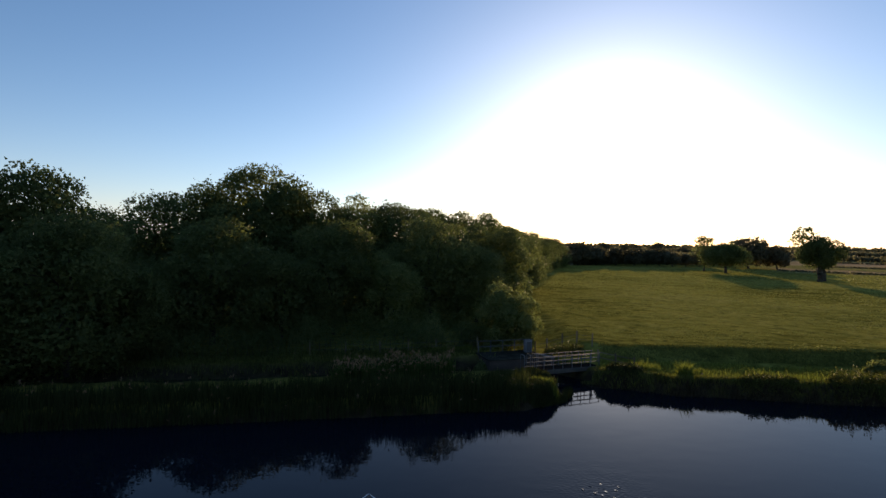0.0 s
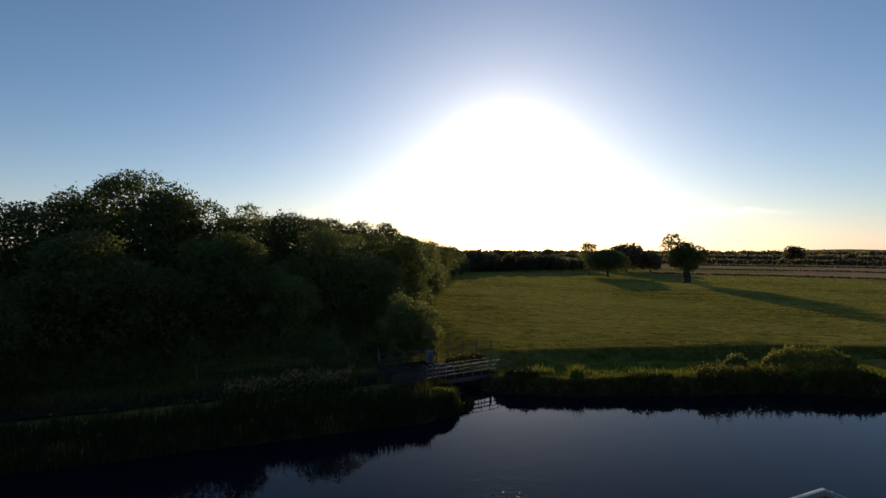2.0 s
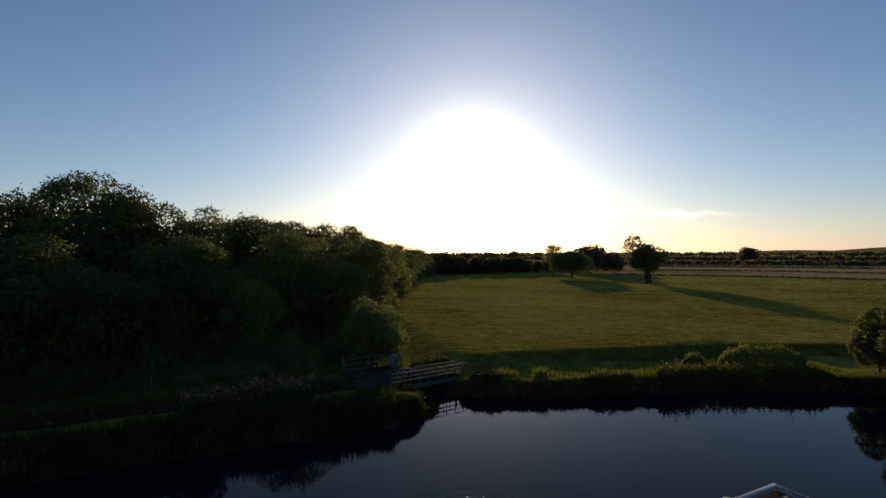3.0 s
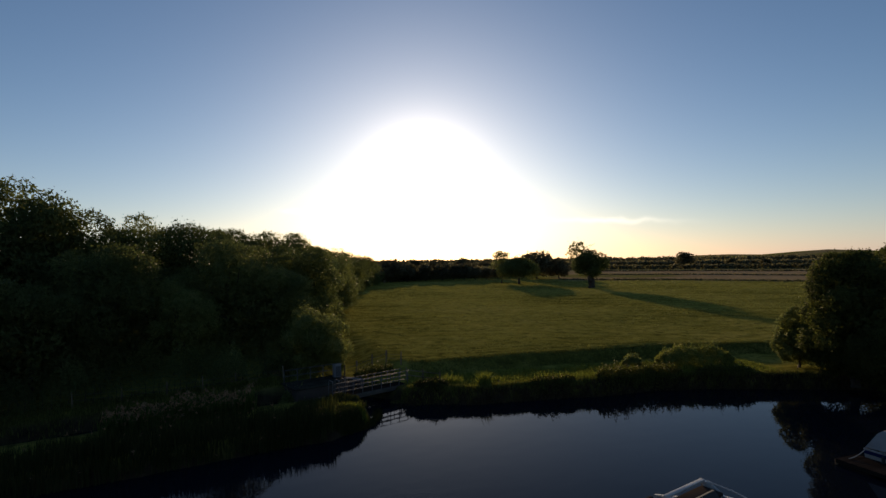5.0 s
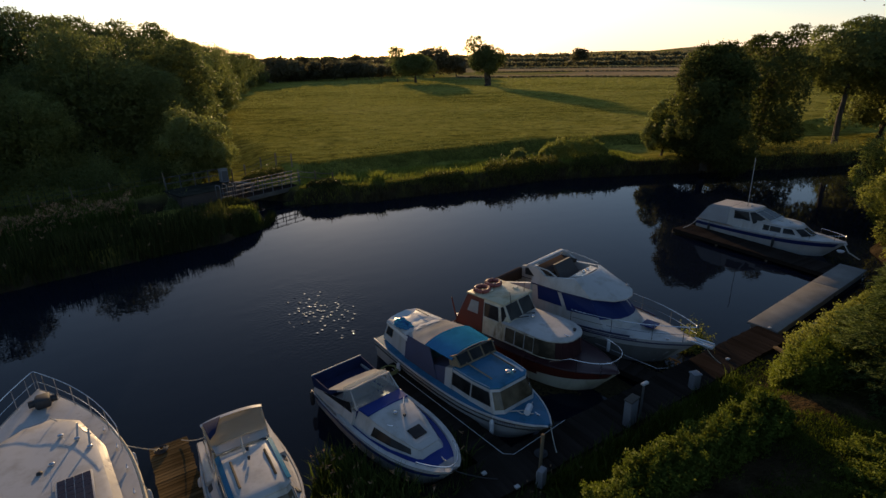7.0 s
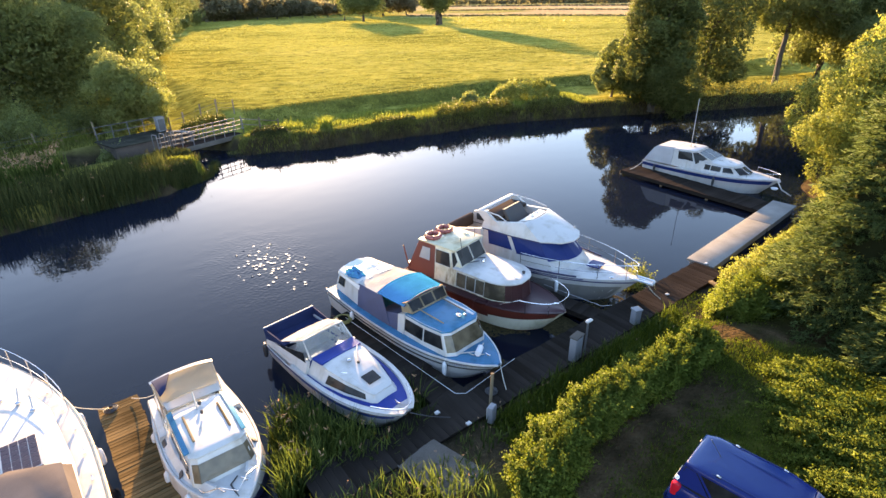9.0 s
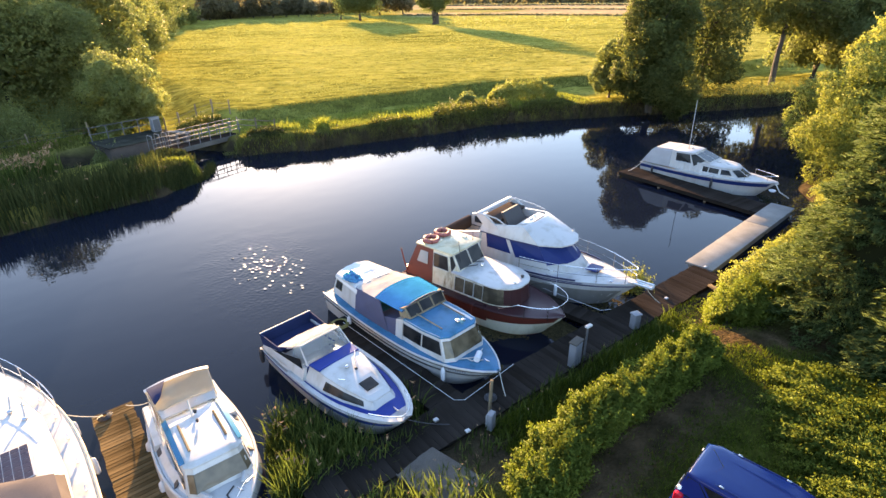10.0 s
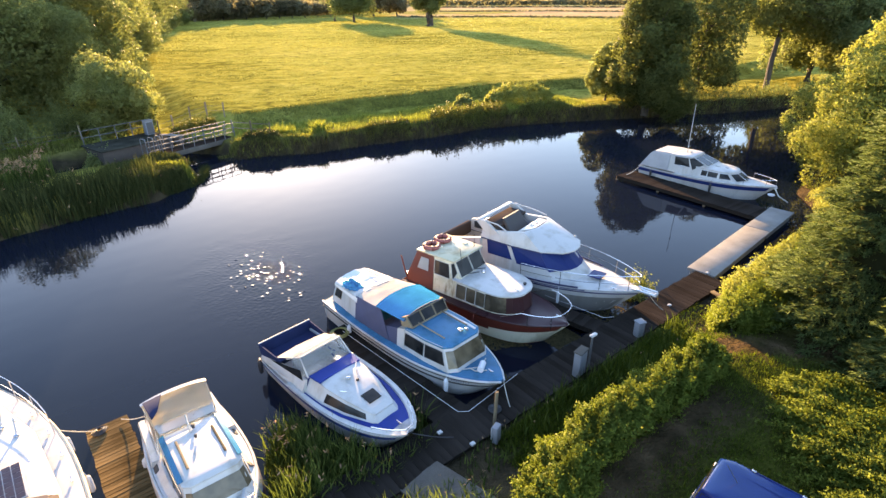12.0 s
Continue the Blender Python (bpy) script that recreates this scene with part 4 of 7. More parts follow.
def nose(w, y0, y1, y2, z0, z1, n=7, p=2.2):
    """The right half of an outline: straight from y0 to y1, then a rounded nose to y2."""
    pts = [(w, y0, z0), (w, y1, z0 + (z1 - z0) * (y1 - y0) / (y2 - y0))]
    for i in range(1, n):
        a = i / n * math.pi / 2
        y = y1 + (y2 - y1) * math.sin(a) ** (2 / p)
        pts.append((w * math.cos(a) ** (2 / p), y, z0 + (z1 - z0) * (y - y0) / (y2 - y0)))
    return pts


def sym(pts):
    """An outline from its right half, from stern to bow, mirrored."""
    return [Vector(p) for p in pts] + [Vector((-p[0], p[1], p[2])) for p in pts[::-1]]


# -- small white cruiser with blue trim, navy canvas and raked screen (beside the reeds)
b = Boat("motor_cruiser", pose(5.78, 12.06, 0, 0, 0, 189.5), 6.05, 2.25, (0.72, 0.88), "white motor cruiser with blue deck trim and a navy cockpit cover", 0.35, 0.88, 0.80, 2.6, 0.64)
b.hull(M["white"]).band(M["royal"], 0.12, 0.40, 0.0, 0.97, taper=(0.14, 0.28)).band(M["white"], 0.0, 0.06, 0.0, 0.99, 0.03, "gunwale")
b.strake(M["black"], 0.022, 0.10)
b.deck(M["royal"], 0.30, 0.925, 0.0, 0.13, 0.03, name="deck", label="blue painted side deck")
b.deck(M["deck_grey"], 0.925, 0.985, 0.0, 0.06, 0.03, name="foredeck", label="chalky pale foredeck")
b.band(M["white"], -0.07, 0.04, 0.3, 0.99, -0.13, "toe_rail")
b.deck(M["white"], 0.02, 0.42, 0.42, 0.16, 0.0, name="cockpit_floor")
f = b.house("coach_roof", sym([(0.95, -0.5, 0.74), (0.93, 0.3, 0.76), (0.76, 1.15, 0.80), (0.46, 1.98, 0.85), (0.36, 2.10, 0.86)]),
            sym([(0.70, -0.5, 1.18), (0.70, 0.3, 1.17), (0.60, 1.0, 1.12), (0.40, 1.80, 1.03), (0.32, 1.95, 1.0)]), M["white"], M["white"], 0.05, 0.0)
for i in (1, 2):
    b.pane(f[i], 0.05 if i == 1 else -0.02, 0.99 if i == 1 else 0.80, 0.22, 0.80, M["glass"], "side_window", lean=0.03)
    b.pane(f[8 - i], 0.01 if i == 1 else 0.20, 0.95 if i == 1 else 1.02, 0.22, 0.80, M["glass"], "side_window", lean=-0.03)
b.slab([(-0.76, -0.45, 1.225), (0.76, -0.45, 1.225), (0.72, 0.02, 1.232), (-0.72, 0.02, 1.232)], M["royal"], 0.06, "trim_band", "blue band before the windscreen")
b.slab([(-0.40, 1.05, 1.16), (0.40, 1.05, 1.16), (0.34, 1.75, 1.05), (-0.34, 1.75, 1.05)], M["white"], 0.04, "hatch_surround")
b.slab([(-0.22, 1.22, 1.185), (0.22, 1.22, 1.185), (0.21, 1.60, 1.13), (-0.21, 1.60, 1.13)], M["glass"], 0.03, "hatch", "dark glazed deck hatch")
b.mid_y = -1.0
w = b.house("screen_frame", sym([(0.84, -1.25, 0.95), (0.76, -0.48, 1.2)]), sym([(0.76, -1.25, 1.62), (0.70, -0.92, 1.66)]), M["clear"])
b.bars([[(-0.78, -0.48, 1.2), (-0.71, -0.92, 1.67), (0.71, -0.92, 1.67), (0.78, -0.48, 1.2)], [(0.71, -0.92, 1.67), (0.78, -1.6, 1.3)], [(-0.71, -0.92, 1.67), (-0.78, -1.6, 1.3)]], M["white"], 0.028, "screen_frame_bar")
for sg in (1, -1):
    b.house("cockpit_side", [(sg * 0.98, -2.9, 0.7), (sg * 1.04, -0.5, 0.72), (sg * 0.9, -0.5, 0.72), (sg * 0.86, -2.9, 0.7)], [(sg * 0.93, -2.9, 0.98), (sg * 0.88, -0.5, 1.16), (sg * 0.80, -0.5, 1.16), (sg * 0.84, -2.9, 0.98)], M["white"])
    b.slab([(sg * 0.955, -2.3, 1.0), (sg * 0.90, -0.6, 1.10), (sg * 0.87, -0.7, 1.40), (sg * 0.90, -1.1, 1.30)], M["glass"], 0.012, "side_screen")
b.arch(-2.05, -0.88, 1.75, 1.46, 1.18, 0.05, M["canvas_tan"], "cockpit_cover", lift=0.50, wrinkle=0.07, seed=3, label="pale sun-faded canvas cockpit cover")
bm = bmesh.new()
loft(bm, [[(-0.9, -2.0, 0.85), (-0.95, -2.92, 0.85), (0.95, -2.92, 0.85), (0.9, -2.0, 0.85)], [(-0.9, -1.75, 1.18), (-0.95, -3.0, 1.24), (0.95, -3.0, 1.24), (0.9, -1.75, 1.18)],
          [(-0.86, -1.75, 1.18), (-0.91, -2.95, 1.24), (0.91, -2.95, 1.24), (0.86, -1.75, 1.18)], [(-0.86, -2.0, 0.90), (-0.9, -2.86, 0.92), (0.9, -2.86, 0.92), (0.86, -2.0, 0.90)]])
part("cockpit_dodger", bm, M["canvas_navy"], b.t, "folded-down navy canvas hood")
b.bars([[(-0.95, -3.0, 1.25), (0.95, -3.0, 1.25)]], M["white"], 0.022, "hoop")
b.bow_rail(0.86, 0.16, 0.08, 3, 18)
b.bars([[(-0.25, 0.5, 1.2), (-0.2, 0.52, 1.5)], [(-0.45, 0.2, 1.2), (-0.42, 0.25, 1.5), (-0.2, 0.52, 1.5)]], M["chrome"], 0.012, "grab_rail")
b.vent(0.05, 0.45, 1.22)
b.vent(-0.1, 0.7, 1.2, 0.05, M["black"])
for x, y in ((0.45, 0.75), (0.25, 0.6)):
    b.cleat(x, y, 1.17, 30)
b.cleat(0.0, 2.55, 0.91)
b.fender(0.03, 1, 0.2, M["black"])
b.bars([[(0.3, -3.02, 0.5), (0.3, -3.25, 0.45), (0.3, -3.3, -0.2)]], M["black"], 0.09, "outboard_leg")
bm = bmesh.new()
box(bm, 0.3, -3.25, 0.62, 0.34, 0.42, 0.42, 0.09)
part("outboard_motor", bm, M["steel_grey"], b.t, "grey outboard motor on the stern")
# unreadable name along the side
for i in range(9):
    bm = bmesh.new()
    box(bm, 1.052 - 0.004 * i, -2.25 + i * 0.11, 0.84 + i * 0.006, 0.006, 0.07, 0.05)
    part("lettering_bar", bm, M["canvas_tan"], b.t)

# -- long river cruiser with sky blue decks, canvas midships and an aft cabin
b = Boat("river_cruiser", pose(9.02, 12.95, 0, 0, 0, 187.3), 7.95, 2.55, (0.80, 0.95), "white river cruiser with sky blue decks and canvas midships", 0.4, 0.86, 0.9, 3.1, 0.85)
b.hull(M["white"]).strake(M["black"], 0.03, 0.30).strake(M["white"], 0.035, 0.02, name="gunwale").strake(M["black"], 0.014, 0.12, name="hull_line")
b.deck(M["sky_blue"], 0.01, 0.99, 0.0, 0.03, 0.05, label="sky blue painted deck")
f = b.house("fore_cabin", sym([(0.98, 0.6, 0.84), (0.97, 1.5, 0.86), (0.88, 2.50, 0.92), (0.62, 2.72, 0.94)]), sym([(0.88, 0.6, 1.58), (0.87, 1.5, 1.60), (0.78, 2.22, 1.62), (0.55, 2.38, 1.62)]), M["white"], M["sky_blue"], 0.07, 0.02)
for i, u in ((0, (0.04, 0.96)), (1, (0.06, 0.90))):
    b.pane(f[i], *u, 0.28, 0.84, M["glass"], "side_window", rim=M["black"])
    b.pane(f[6 - i], 1 - u[1], 1 - u[0], 0.28, 0.84, M["glass"], "side_window", rim=M["black"])
for i, u in ((2, (0.15, 1.0)), (3, (0.0, 1.0)), (4, (0.0, 0.85))):
    b.pane(f[i], *u, 0.16, 0.88, M["glass_brown"], "front_window")
for x in (0.5, -0.5):
    b.bars([[(x, 0.8, 1.76), (x, 2.0, 1.76)]], M["post_wood"], 0.022, "grab_rail")
# the wide strip on the far side paints in the sunlit part of the roof
for sg, inner_x in ((-1, 0.58), (1, 0.77)):
    b.slab([(sg * 0.885, 0.64, 1.612), (sg * 0.875, 1.5, 1.632), (sg * 0.785, 2.2, 1.655), (sg * inner_x * 0.94, 2.28, 1.71 - 0.3 * (inner_x - 0.58)), (sg * inner_x, 0.64, 1.67 - 0.25 * (inner_x - 0.58))], M["white"], 0.02, "roof_edge_panel", "white edge of the cabin roof, widened on one side for the sunlight there")
b.vent(-0.15, 2.05, 1.72, 0.09)
b.vent(-0.32, 2.15, 1.71, 0.06)
# wheelhouse hoop, screen and canvas
b.arch(-0.75, 0.62, 2.0, 1.86, 1.92, 0.20, M["canvas_blue"], "wheelhouse_top", 6, 12, wrinkle=0.006, label="arched sky blue wheelhouse top")
b.bars([[(0.93 * math.sin(a), 0.60, 1.92 + 0.2 * (1 - abs(math.sin(a)) ** 2.5)) for a in [-1.57 + 3.14 * i / 14 for i in range(15)]]], M["black"], 0.022, "roof_edge")
b.mid_y = -1
w = b.house("windscreen_frame", sym([(0.86, 0.40, 1.62), (0.80, 0.86, 1.70)]), sym([(0.88, 0.35, 1.94), (0.84, 0.58, 2.04)]), M["post_wood"])
for k in range(3):
    b.pane(w[1], 0.03 + k * 0.325, 0.32 + k * 0.325, 0.12, 0.92, M["glass"], "screen_pane", rim=M["post_wood"])
b.house("wheelhouse_side", sym([(1.0, -0.75, 0.84), (1.0, 0.25, 0.84)]), sym([(0.94, -0.75, 1.2), (0.93, 0.25, 1.5)]), M["canvas_slate"])
b.house("wheelhouse_corner", sym([(1.0, 0.26, 0.84), (1.0, 0.6, 0.84)]), sym([(0.93, 0.26, 1.5), (0.92, 0.6, 1.62)]), M["white"])
b.arch(-2.0, -0.7, 1.75, 1.98, 1.72, 0.12, M["canvas_tan"], "canvas_top", 8, 10, sides=0.0, seed=5, wrinkle=0.04, lift=0.18, label="sagging pale grey canvas over the cockpit")
for sg in (1, -1):
    bm = bmesh.new()
    loft(bm, [[(sg * 1.02, -2.0, 0.84), (sg * 1.02, -0.1, 0.84), (sg * 0.99, -0.1, 0.84), (sg * 0.99, -2.0, 0.84)], [(sg * 0.90, -2.0, 1.72), (sg * 0.98, -0.55, 1.92), (sg * 0.95, -0.55, 1.92), (sg * 0.87, -2.0, 1.72)]])
    part("canvas_side", bm, M["canvas_slate"], b.t, "faded slate blue canvas side curtain")
    b.slab([(sg * 0.99, -1.3, 1.18), (sg * 1.0, -0.65, 1.2), (sg * 0.975, -0.65, 1.5), (sg * 0.965, -1.3, 1.48)], M["glass"], 0.01, "canvas_window")
# aft cabin
f = b.house("aft_cabin", sym([(0.84, -3.7, 0.84), (0.98, -2.0, 0.84)]), sym([(0.74, -3.45, 1.60), (0.88, -2.05, 1.66)]), M["white"], M["white"], 0.10, 0.04)
b.pane(f[0], 0.08, 0.36, 0.38, 0.82, M["glass"], "side_window", rim=M["post_wood"])
b.pane(f[2], 0.64, 0.92, 0.38, 0.82, M["glass"], "side_window", rim=M["post_wood"])
b.bars([[(-0.4, -3.2, 1.85), (-0.4, -2.4, 1.89)]], M["black"], 0.02, "grab_rail")
bm = bmesh.new()
bmesh.ops.create_icosphere(bm, subdivisions=3, radius=1.0)
for v in bm.verts:
    k = 1 + 0.5 * noise.noise(v.co * 3.4)
    v.co = Vector((v.co.x * 0.26 * k, v.co.y * 0.42 * k, max(v.co.z, -0.2) * 0.12 * (k + noise.noise(v.co * 6))))
part("tarpaulin", bm, M["canvas_blue"], b.t, "crumpled blue and white tarpaulin on the aft cabin").location = (0.60, -2.62, 1.78)
b.arch(-3.50, -1.9, 1.50, 1.84, 1.63, 0.17, M["sheet_white"], "cabin_sheet", 16, 18, sides=0.10, seed=8, wrinkle=0.075, lift=0.05, label="crumpled white sheet over the aft cabin roof")
bm = bmesh.new()
tube(bm, [(-0.1, 3.05, 1.08), (0.22, 3.22, 1.08)], 0.10, 10)
part("bow_fender", bm, M["fender"], b.t, "white cylinder fender on the foredeck")
b.bars([[(0.5, 2.75, 1.0), (0.05, 3.1, 1.03), (-0.4, 2.9, 1.0)], [(0.0, 3.3, 1.0), (0.3, 3.1, 1.02), (0.3, 2.85, 1.0)]], M["rope"], 0.016, "rope")
b.cleat(0, 3.45, 1.02)
for s in (0.25, 0.82):
    b.fender(s, 1, 0.35)
b.fender(0.5, -1, 0.35)
b.mid_y = 0
for i in range(8):
    bm = bmesh.new()
    p = b.side(0.84 + i * 0.009, 0.16)
    box(bm, p.x + 0.012, p.y, p.z, 0.012, 0.045, 0.07, rz=-34)
    part("lettering_bar", bm, M["blue"], b.t)

# -- old wooden cruiser, oxblood and cream, with a wheelhouse and two lifebuoys
b = Boat("wooden_cruiser", pose(12.48, 13.08, 0, 0, 0, 193), 6.85, 2.6, (0.86, 1.0), "old oxblood red and cream cruiser with a wheelhouse", 0.45, 0.84, 0.88, 3.2)
b.hull(M["cream"]).band(M["red"], 0.02, 0.33, 0.0, 0.37, 0.014, "red_topside").band(M["red"], 0.02, 0.58, 0.37, 0.63, 0.014, "red_topside").band(M["red"], 0.02, 0.46, 0.63, 0.98, 0.014, "red_topside", taper=(0.02, 0.30))
b.band(M["red"], 0.93, 1.0, 0.0, 0.96, 0.01, "boot_stripe").strake(M["maroon"], 0.035, 0.02)
b.deck(M["maroon"], 0.02, 0.99, 0.0, 0.04, 0.05, label="dark maroon deck with worn paint")
f = b.house("fore_cabin", sym(nose(0.98, -0.9, 0.55, 1.80, 0.88, 0.96)), sym(nose(0.90, -0.9, 0.55, 1.70, 1.60, 1.64)), M["rusty_cream"], M["white"], 0.07, 0.07, thick=0.05)
k = len(f) - 2
for u, mat in (((0.10, 0.40), M["glass_brown"]), ((0.42, 0.70), M["glass_brown"]), ((0.72, 0.99), M["glass_brown"])):
    b.pane(f[0], *u, 0.12, 0.90, mat, "side_window", rim=M["white"])
    b.pane(f[k], 1 - u[1], 1 - u[0], 0.12, 0.90, mat, "side_window", rim=M["white"])
for i in range(1, k):
    b.pane(f[i], 0.0, 1.0, 0.06, 0.95, M["maroon"] if 3 < i < k - 3 else M["glass_brown"], "front_panel")
for x0, y0, w_, h_ in ((0.30, -2.1, 0.24, 0.18), (-0.62, -1.55, 0.16, 0.16)):
    b.slab([(x0 - w_ / 2, y0 - h_ / 2, 2.372), (x0 + w_ / 2, y0 - h_ / 2, 2.372), (x0 + w_ / 2, y0 + h_ / 2, 2.376), (x0 - w_ / 2, y0 + h_ / 2, 2.376)], M["cream"], 0.05, "roof_box")
b.mid_y = -1.6
w = b.house("wheelhouse", sym([(0.98, -1.9, 0.88), (0.98, -0.9, 0.88), (0.80, -0.62, 1.66)]), sym([(0.86, -1.9, 2.28), (0.82, -1.15, 2.28), (0.76, -1.0, 2.30)]), M["rusty_cream"])
b.pane(w[0], 0.08, 0.92, 0.52, 0.92, M["glass"], "side_window", rim=M["white"])
b.pane(w[4], 0.08, 0.92, 0.52, 0.92, M["glass"], "side_window", rim=M["white"])
b.pane(w[1], 0.2, 0.9, 0.45, 0.92, M["glass"], "corner_window", rim=M["white"])
b.pane(w[3], 0.1, 0.8, 0.45, 0.92, M["glass"], "corner_window", rim=M["white"])
b.pane(w[2], 0.03, 0.48, 0.12, 0.92, M["glass"], "windscreen", rim=M["white"])
b.pane(w[2], 0.52, 0.97, 0.12, 0.92, M["glass"], "windscreen", rim=M["white"])
b.slab([(-0.92, -2.75, 2.30), (0.92, -2.75, 2.30), (0.90, -0.9, 2.33), (-0.90, -0.9, 2.33)], M["stained"], 0.06, "wheelhouse_roof", "weathered cream wheelhouse roof")
bm = bmesh.new()
loft(bm, [sym([(0.98, -3.35, 0.86), (1.0, -1.88, 0.86)]), sym([(0.86, -2.72, 2.30), (0.87, -1.88, 2.29)])])
part("aft_curtain", bm, M["canvas_red"], b.t, "oxblood canvas enclosing the cockpit")
for sg in (1, -1):
    b.slab([(sg * 0.99, -2.65, 1.62), (sg * 0.985, -2.1, 1.62), (sg * 0.905, -2.12, 2.10), (sg * 0.915, -2.5, 2.10)], M["canvas_tan"], 0.014, "curtain_window", "cloudy window in the canvas")
for x, y in ((0.45, -2.35), (-0.30, -2.42)):
    bm = bmesh.new()
    tube(bm, [(0.27 * math.cos(a), 0.27 * math.sin(a), 0) for a in [math.tau * i / 20 for i in range(20)]], 0.085, 8, closed=True)
    ob = part("lifebuoy", bm, M["ring"], b.t, "faded orange lifebuoy lying on the roof")
    ob.location = (x, y, 2.44)
    for k in range(4):
        bm = bmesh.new()
        box(bm, 0.27 * math.cos(0.8 + k * 1.571), 0.27 * math.sin(0.8 + k * 1.571), 0, 0.175, 0.05, 0.175, 0.02, rz=math.degrees(0.8 + k * 1.571))
        part("band", bm, M["red"], ob)
b.bow_rail(0.70, 0.50, 0.06, 3, 24, fade=1.0, hoop=True)
b.bars([[(0.55, -0.75, 1.75), (0.48, -0.95, 2.75)], [(-0.6, -1.1, 2.36), (-0.6, -1.1, 2.75)]], M["black"], 0.012, "aerial")
b.bars([[(0.5, -0.7, 1.78), (0.05, -0.35, 1.80)], [(0.0, -0.7, 1.78), (-0.35, -0.35, 1.80)]], M["black"], 0.02, "wiper_arm")
b.bars([[(0.99, -3.2, 1.0), (1.02, -3.3, 1.3), (0.95, -3.55, 1.85)]], M["red"], 0.03, "davit")
b.vent(0.0, -0.2, 1.78, 0.08)
b.vent(-0.25, 1.45, 1.75, 0.07, M["black"])
b.cleat(0.3, 1.5, 1.75, 20)
b.cleat(0, 3.0, 1.15)
b.bars([[(0.8, 0.0, 1.0), (0.78, -0.35, 1.65)]], M["white"], 0.02, "brace")
b.fender(0.55, 1, 0.7, M["ring"])
b.vent(0.85, -3.25, 1.0, 0.10, M["fender"])
b.vent(0.75, -3.38, 1.0, 0.09, M["fender"])

# -- flybridge cruiser, white with navy windscreen covers
b = Boat("flybridge_cruiser", pose(15.75, 13.72, 0, 0, 0, 194.2), 9.05, 3.2, (0.95, 1.2), "white flybridge cruiser with navy window covers", 0.55, 0.88, 0.82, 2.6)
# the grey band below puts the hull side's shade into its colour
b.hull(M["white"]).band(M["hull_shade"], 0.30, 1.0, 0.0, 0.97, 0.008, "lower_hull").strake(M["navy_hull"], 0.03, 0.10).band(M["blue"], 0.02, 0.05, 0.1, 0.8, 0.012)
b.deck(M["white"], 0.30, 0.99, 0.0, 0.05, 0.08)
b.deck(M["sole_grey"], 0.02, 0.32, 0.4, 0.2, 0.0, name="cockpit_floor")
f = b.house("cabin", sym([(1.32, -1.9, 0.97), (1.34, 0.0, 0.99), (1.18, 1.45, 1.06), (0.62, 2.15, 1.16), (0.2, 2.3, 1.18)]),
            sym([(1.24, -1.9, 2.12), (1.24, -0.6, 2.16), (1.02, 0.65, 2.18), (0.5, 1.1, 2.18), (0.16, 1.18, 2.18)]), M["white"], None)
b.pane(f[0], 0.22, 0.93, 0.44, 0.94, M["blue"], "window_cover", lean=-0.02)
b.pane(f[8], 0.07, 0.78, 0.44, 0.94, M["blue"], "window_cover", lean=0.02)
for i in (1, 7):
    b.pane(f[i], 0.05 if i == 1 else 0.0, 1.0 if i == 1 else 0.95, 0.36, 0.92, M["blue"], "window_cover")
for i in (2, 3, 4, 5, 6):
    b.pane(f[i], 0.0, 1.0, 0.30, 0.92, M["blue"], "windscreen_cover")
# the sloping front of the flybridge overhangs the screen
top = sym([(1.28, -1.95, 2.14), (1.34, -0.4, 2.18), (1.22, 0.80, 2.20), (0.75, 1.55, 2.18), (0.25, 1.80, 2.17)])
ridge = sym([(1.22, -1.85, 2.46), (1.17, -0.8, 2.58), (1.00, -0.05, 2.70), (0.60, 0.16, 2.74), (0.20, 0.20, 2.74)])
inner = [Vector((p.x * 0.90, p.y * 0.97 - 0.05, p.z)) for p in ridge]
floor_ = [Vector((p.x * 0.86, p.y * 0.94 - 0.06, 2.24)) for p in ridge]
part("flybridge", loft(bmesh.new(), [[Vector((p.x, p.y, p.z - 0.05)) for p in top], top, ridge, inner, floor_]), M["white"], b.t, "white moulded flybridge with a sloping front")
for sg in (1, -1):
    b.bars([[(sg * 1.30, -1.9, 2.10), (sg * 1.355, -0.4, 2.14), (sg * 1.235, 0.82, 2.16)]], M["navy_hull"], 0.022, "trim_line")
    b.bars([[(sg * (b.half(v) - 0.03), b.y(v), b.sheer(v) + 0.05) for v in [0.50 + 0.034 * i for i in range(9)]]], M["navy_hull"], 0.035, "deck_stripe")
b.slab([(-0.98, -1.6, 2.245), (0.98, -1.6, 2.245), (0.95, -0.1, 2.245), (-0.95, -0.1, 2.245)], M["sole_grey"], 0.02, "flybridge_sole", "dark grey flybridge floor")
b.slab([(-0.88, -0.42, 2.58), (0.88, -0.42, 2.58), (0.56, 0.08, 2.70), (-0.56, 0.08, 2.70)], M["white"], 0.05, "dashboard")
for x in (0.1, -0.2):
    b.vent(x, -0.2, 2.66, 0.08)
for sg in (1, -1):
    bm = bmesh.new()
    loft(bm, [[(sg * 1.24, -1.6, 2.2), (sg * 1.24, -0.9, 2.3), (sg * 1.14, -0.9, 2.3), (sg * 1.14, -1.6, 2.2)], [(sg * 1.26, -2.22, 2.80), (sg * 1.26, -1.78, 2.86), (sg * 1.12, -1.78, 2.86), (sg * 1.12, -2.22, 2.80)]])
    part("arch_leg", bm, M["white"], b.t)
bm = bmesh.new()
box(bm, 0, -2.06, 2.83, 2.52, 0.20, 0.08, 0.03)
part("radar_arch", bm, M["white"], b.t)
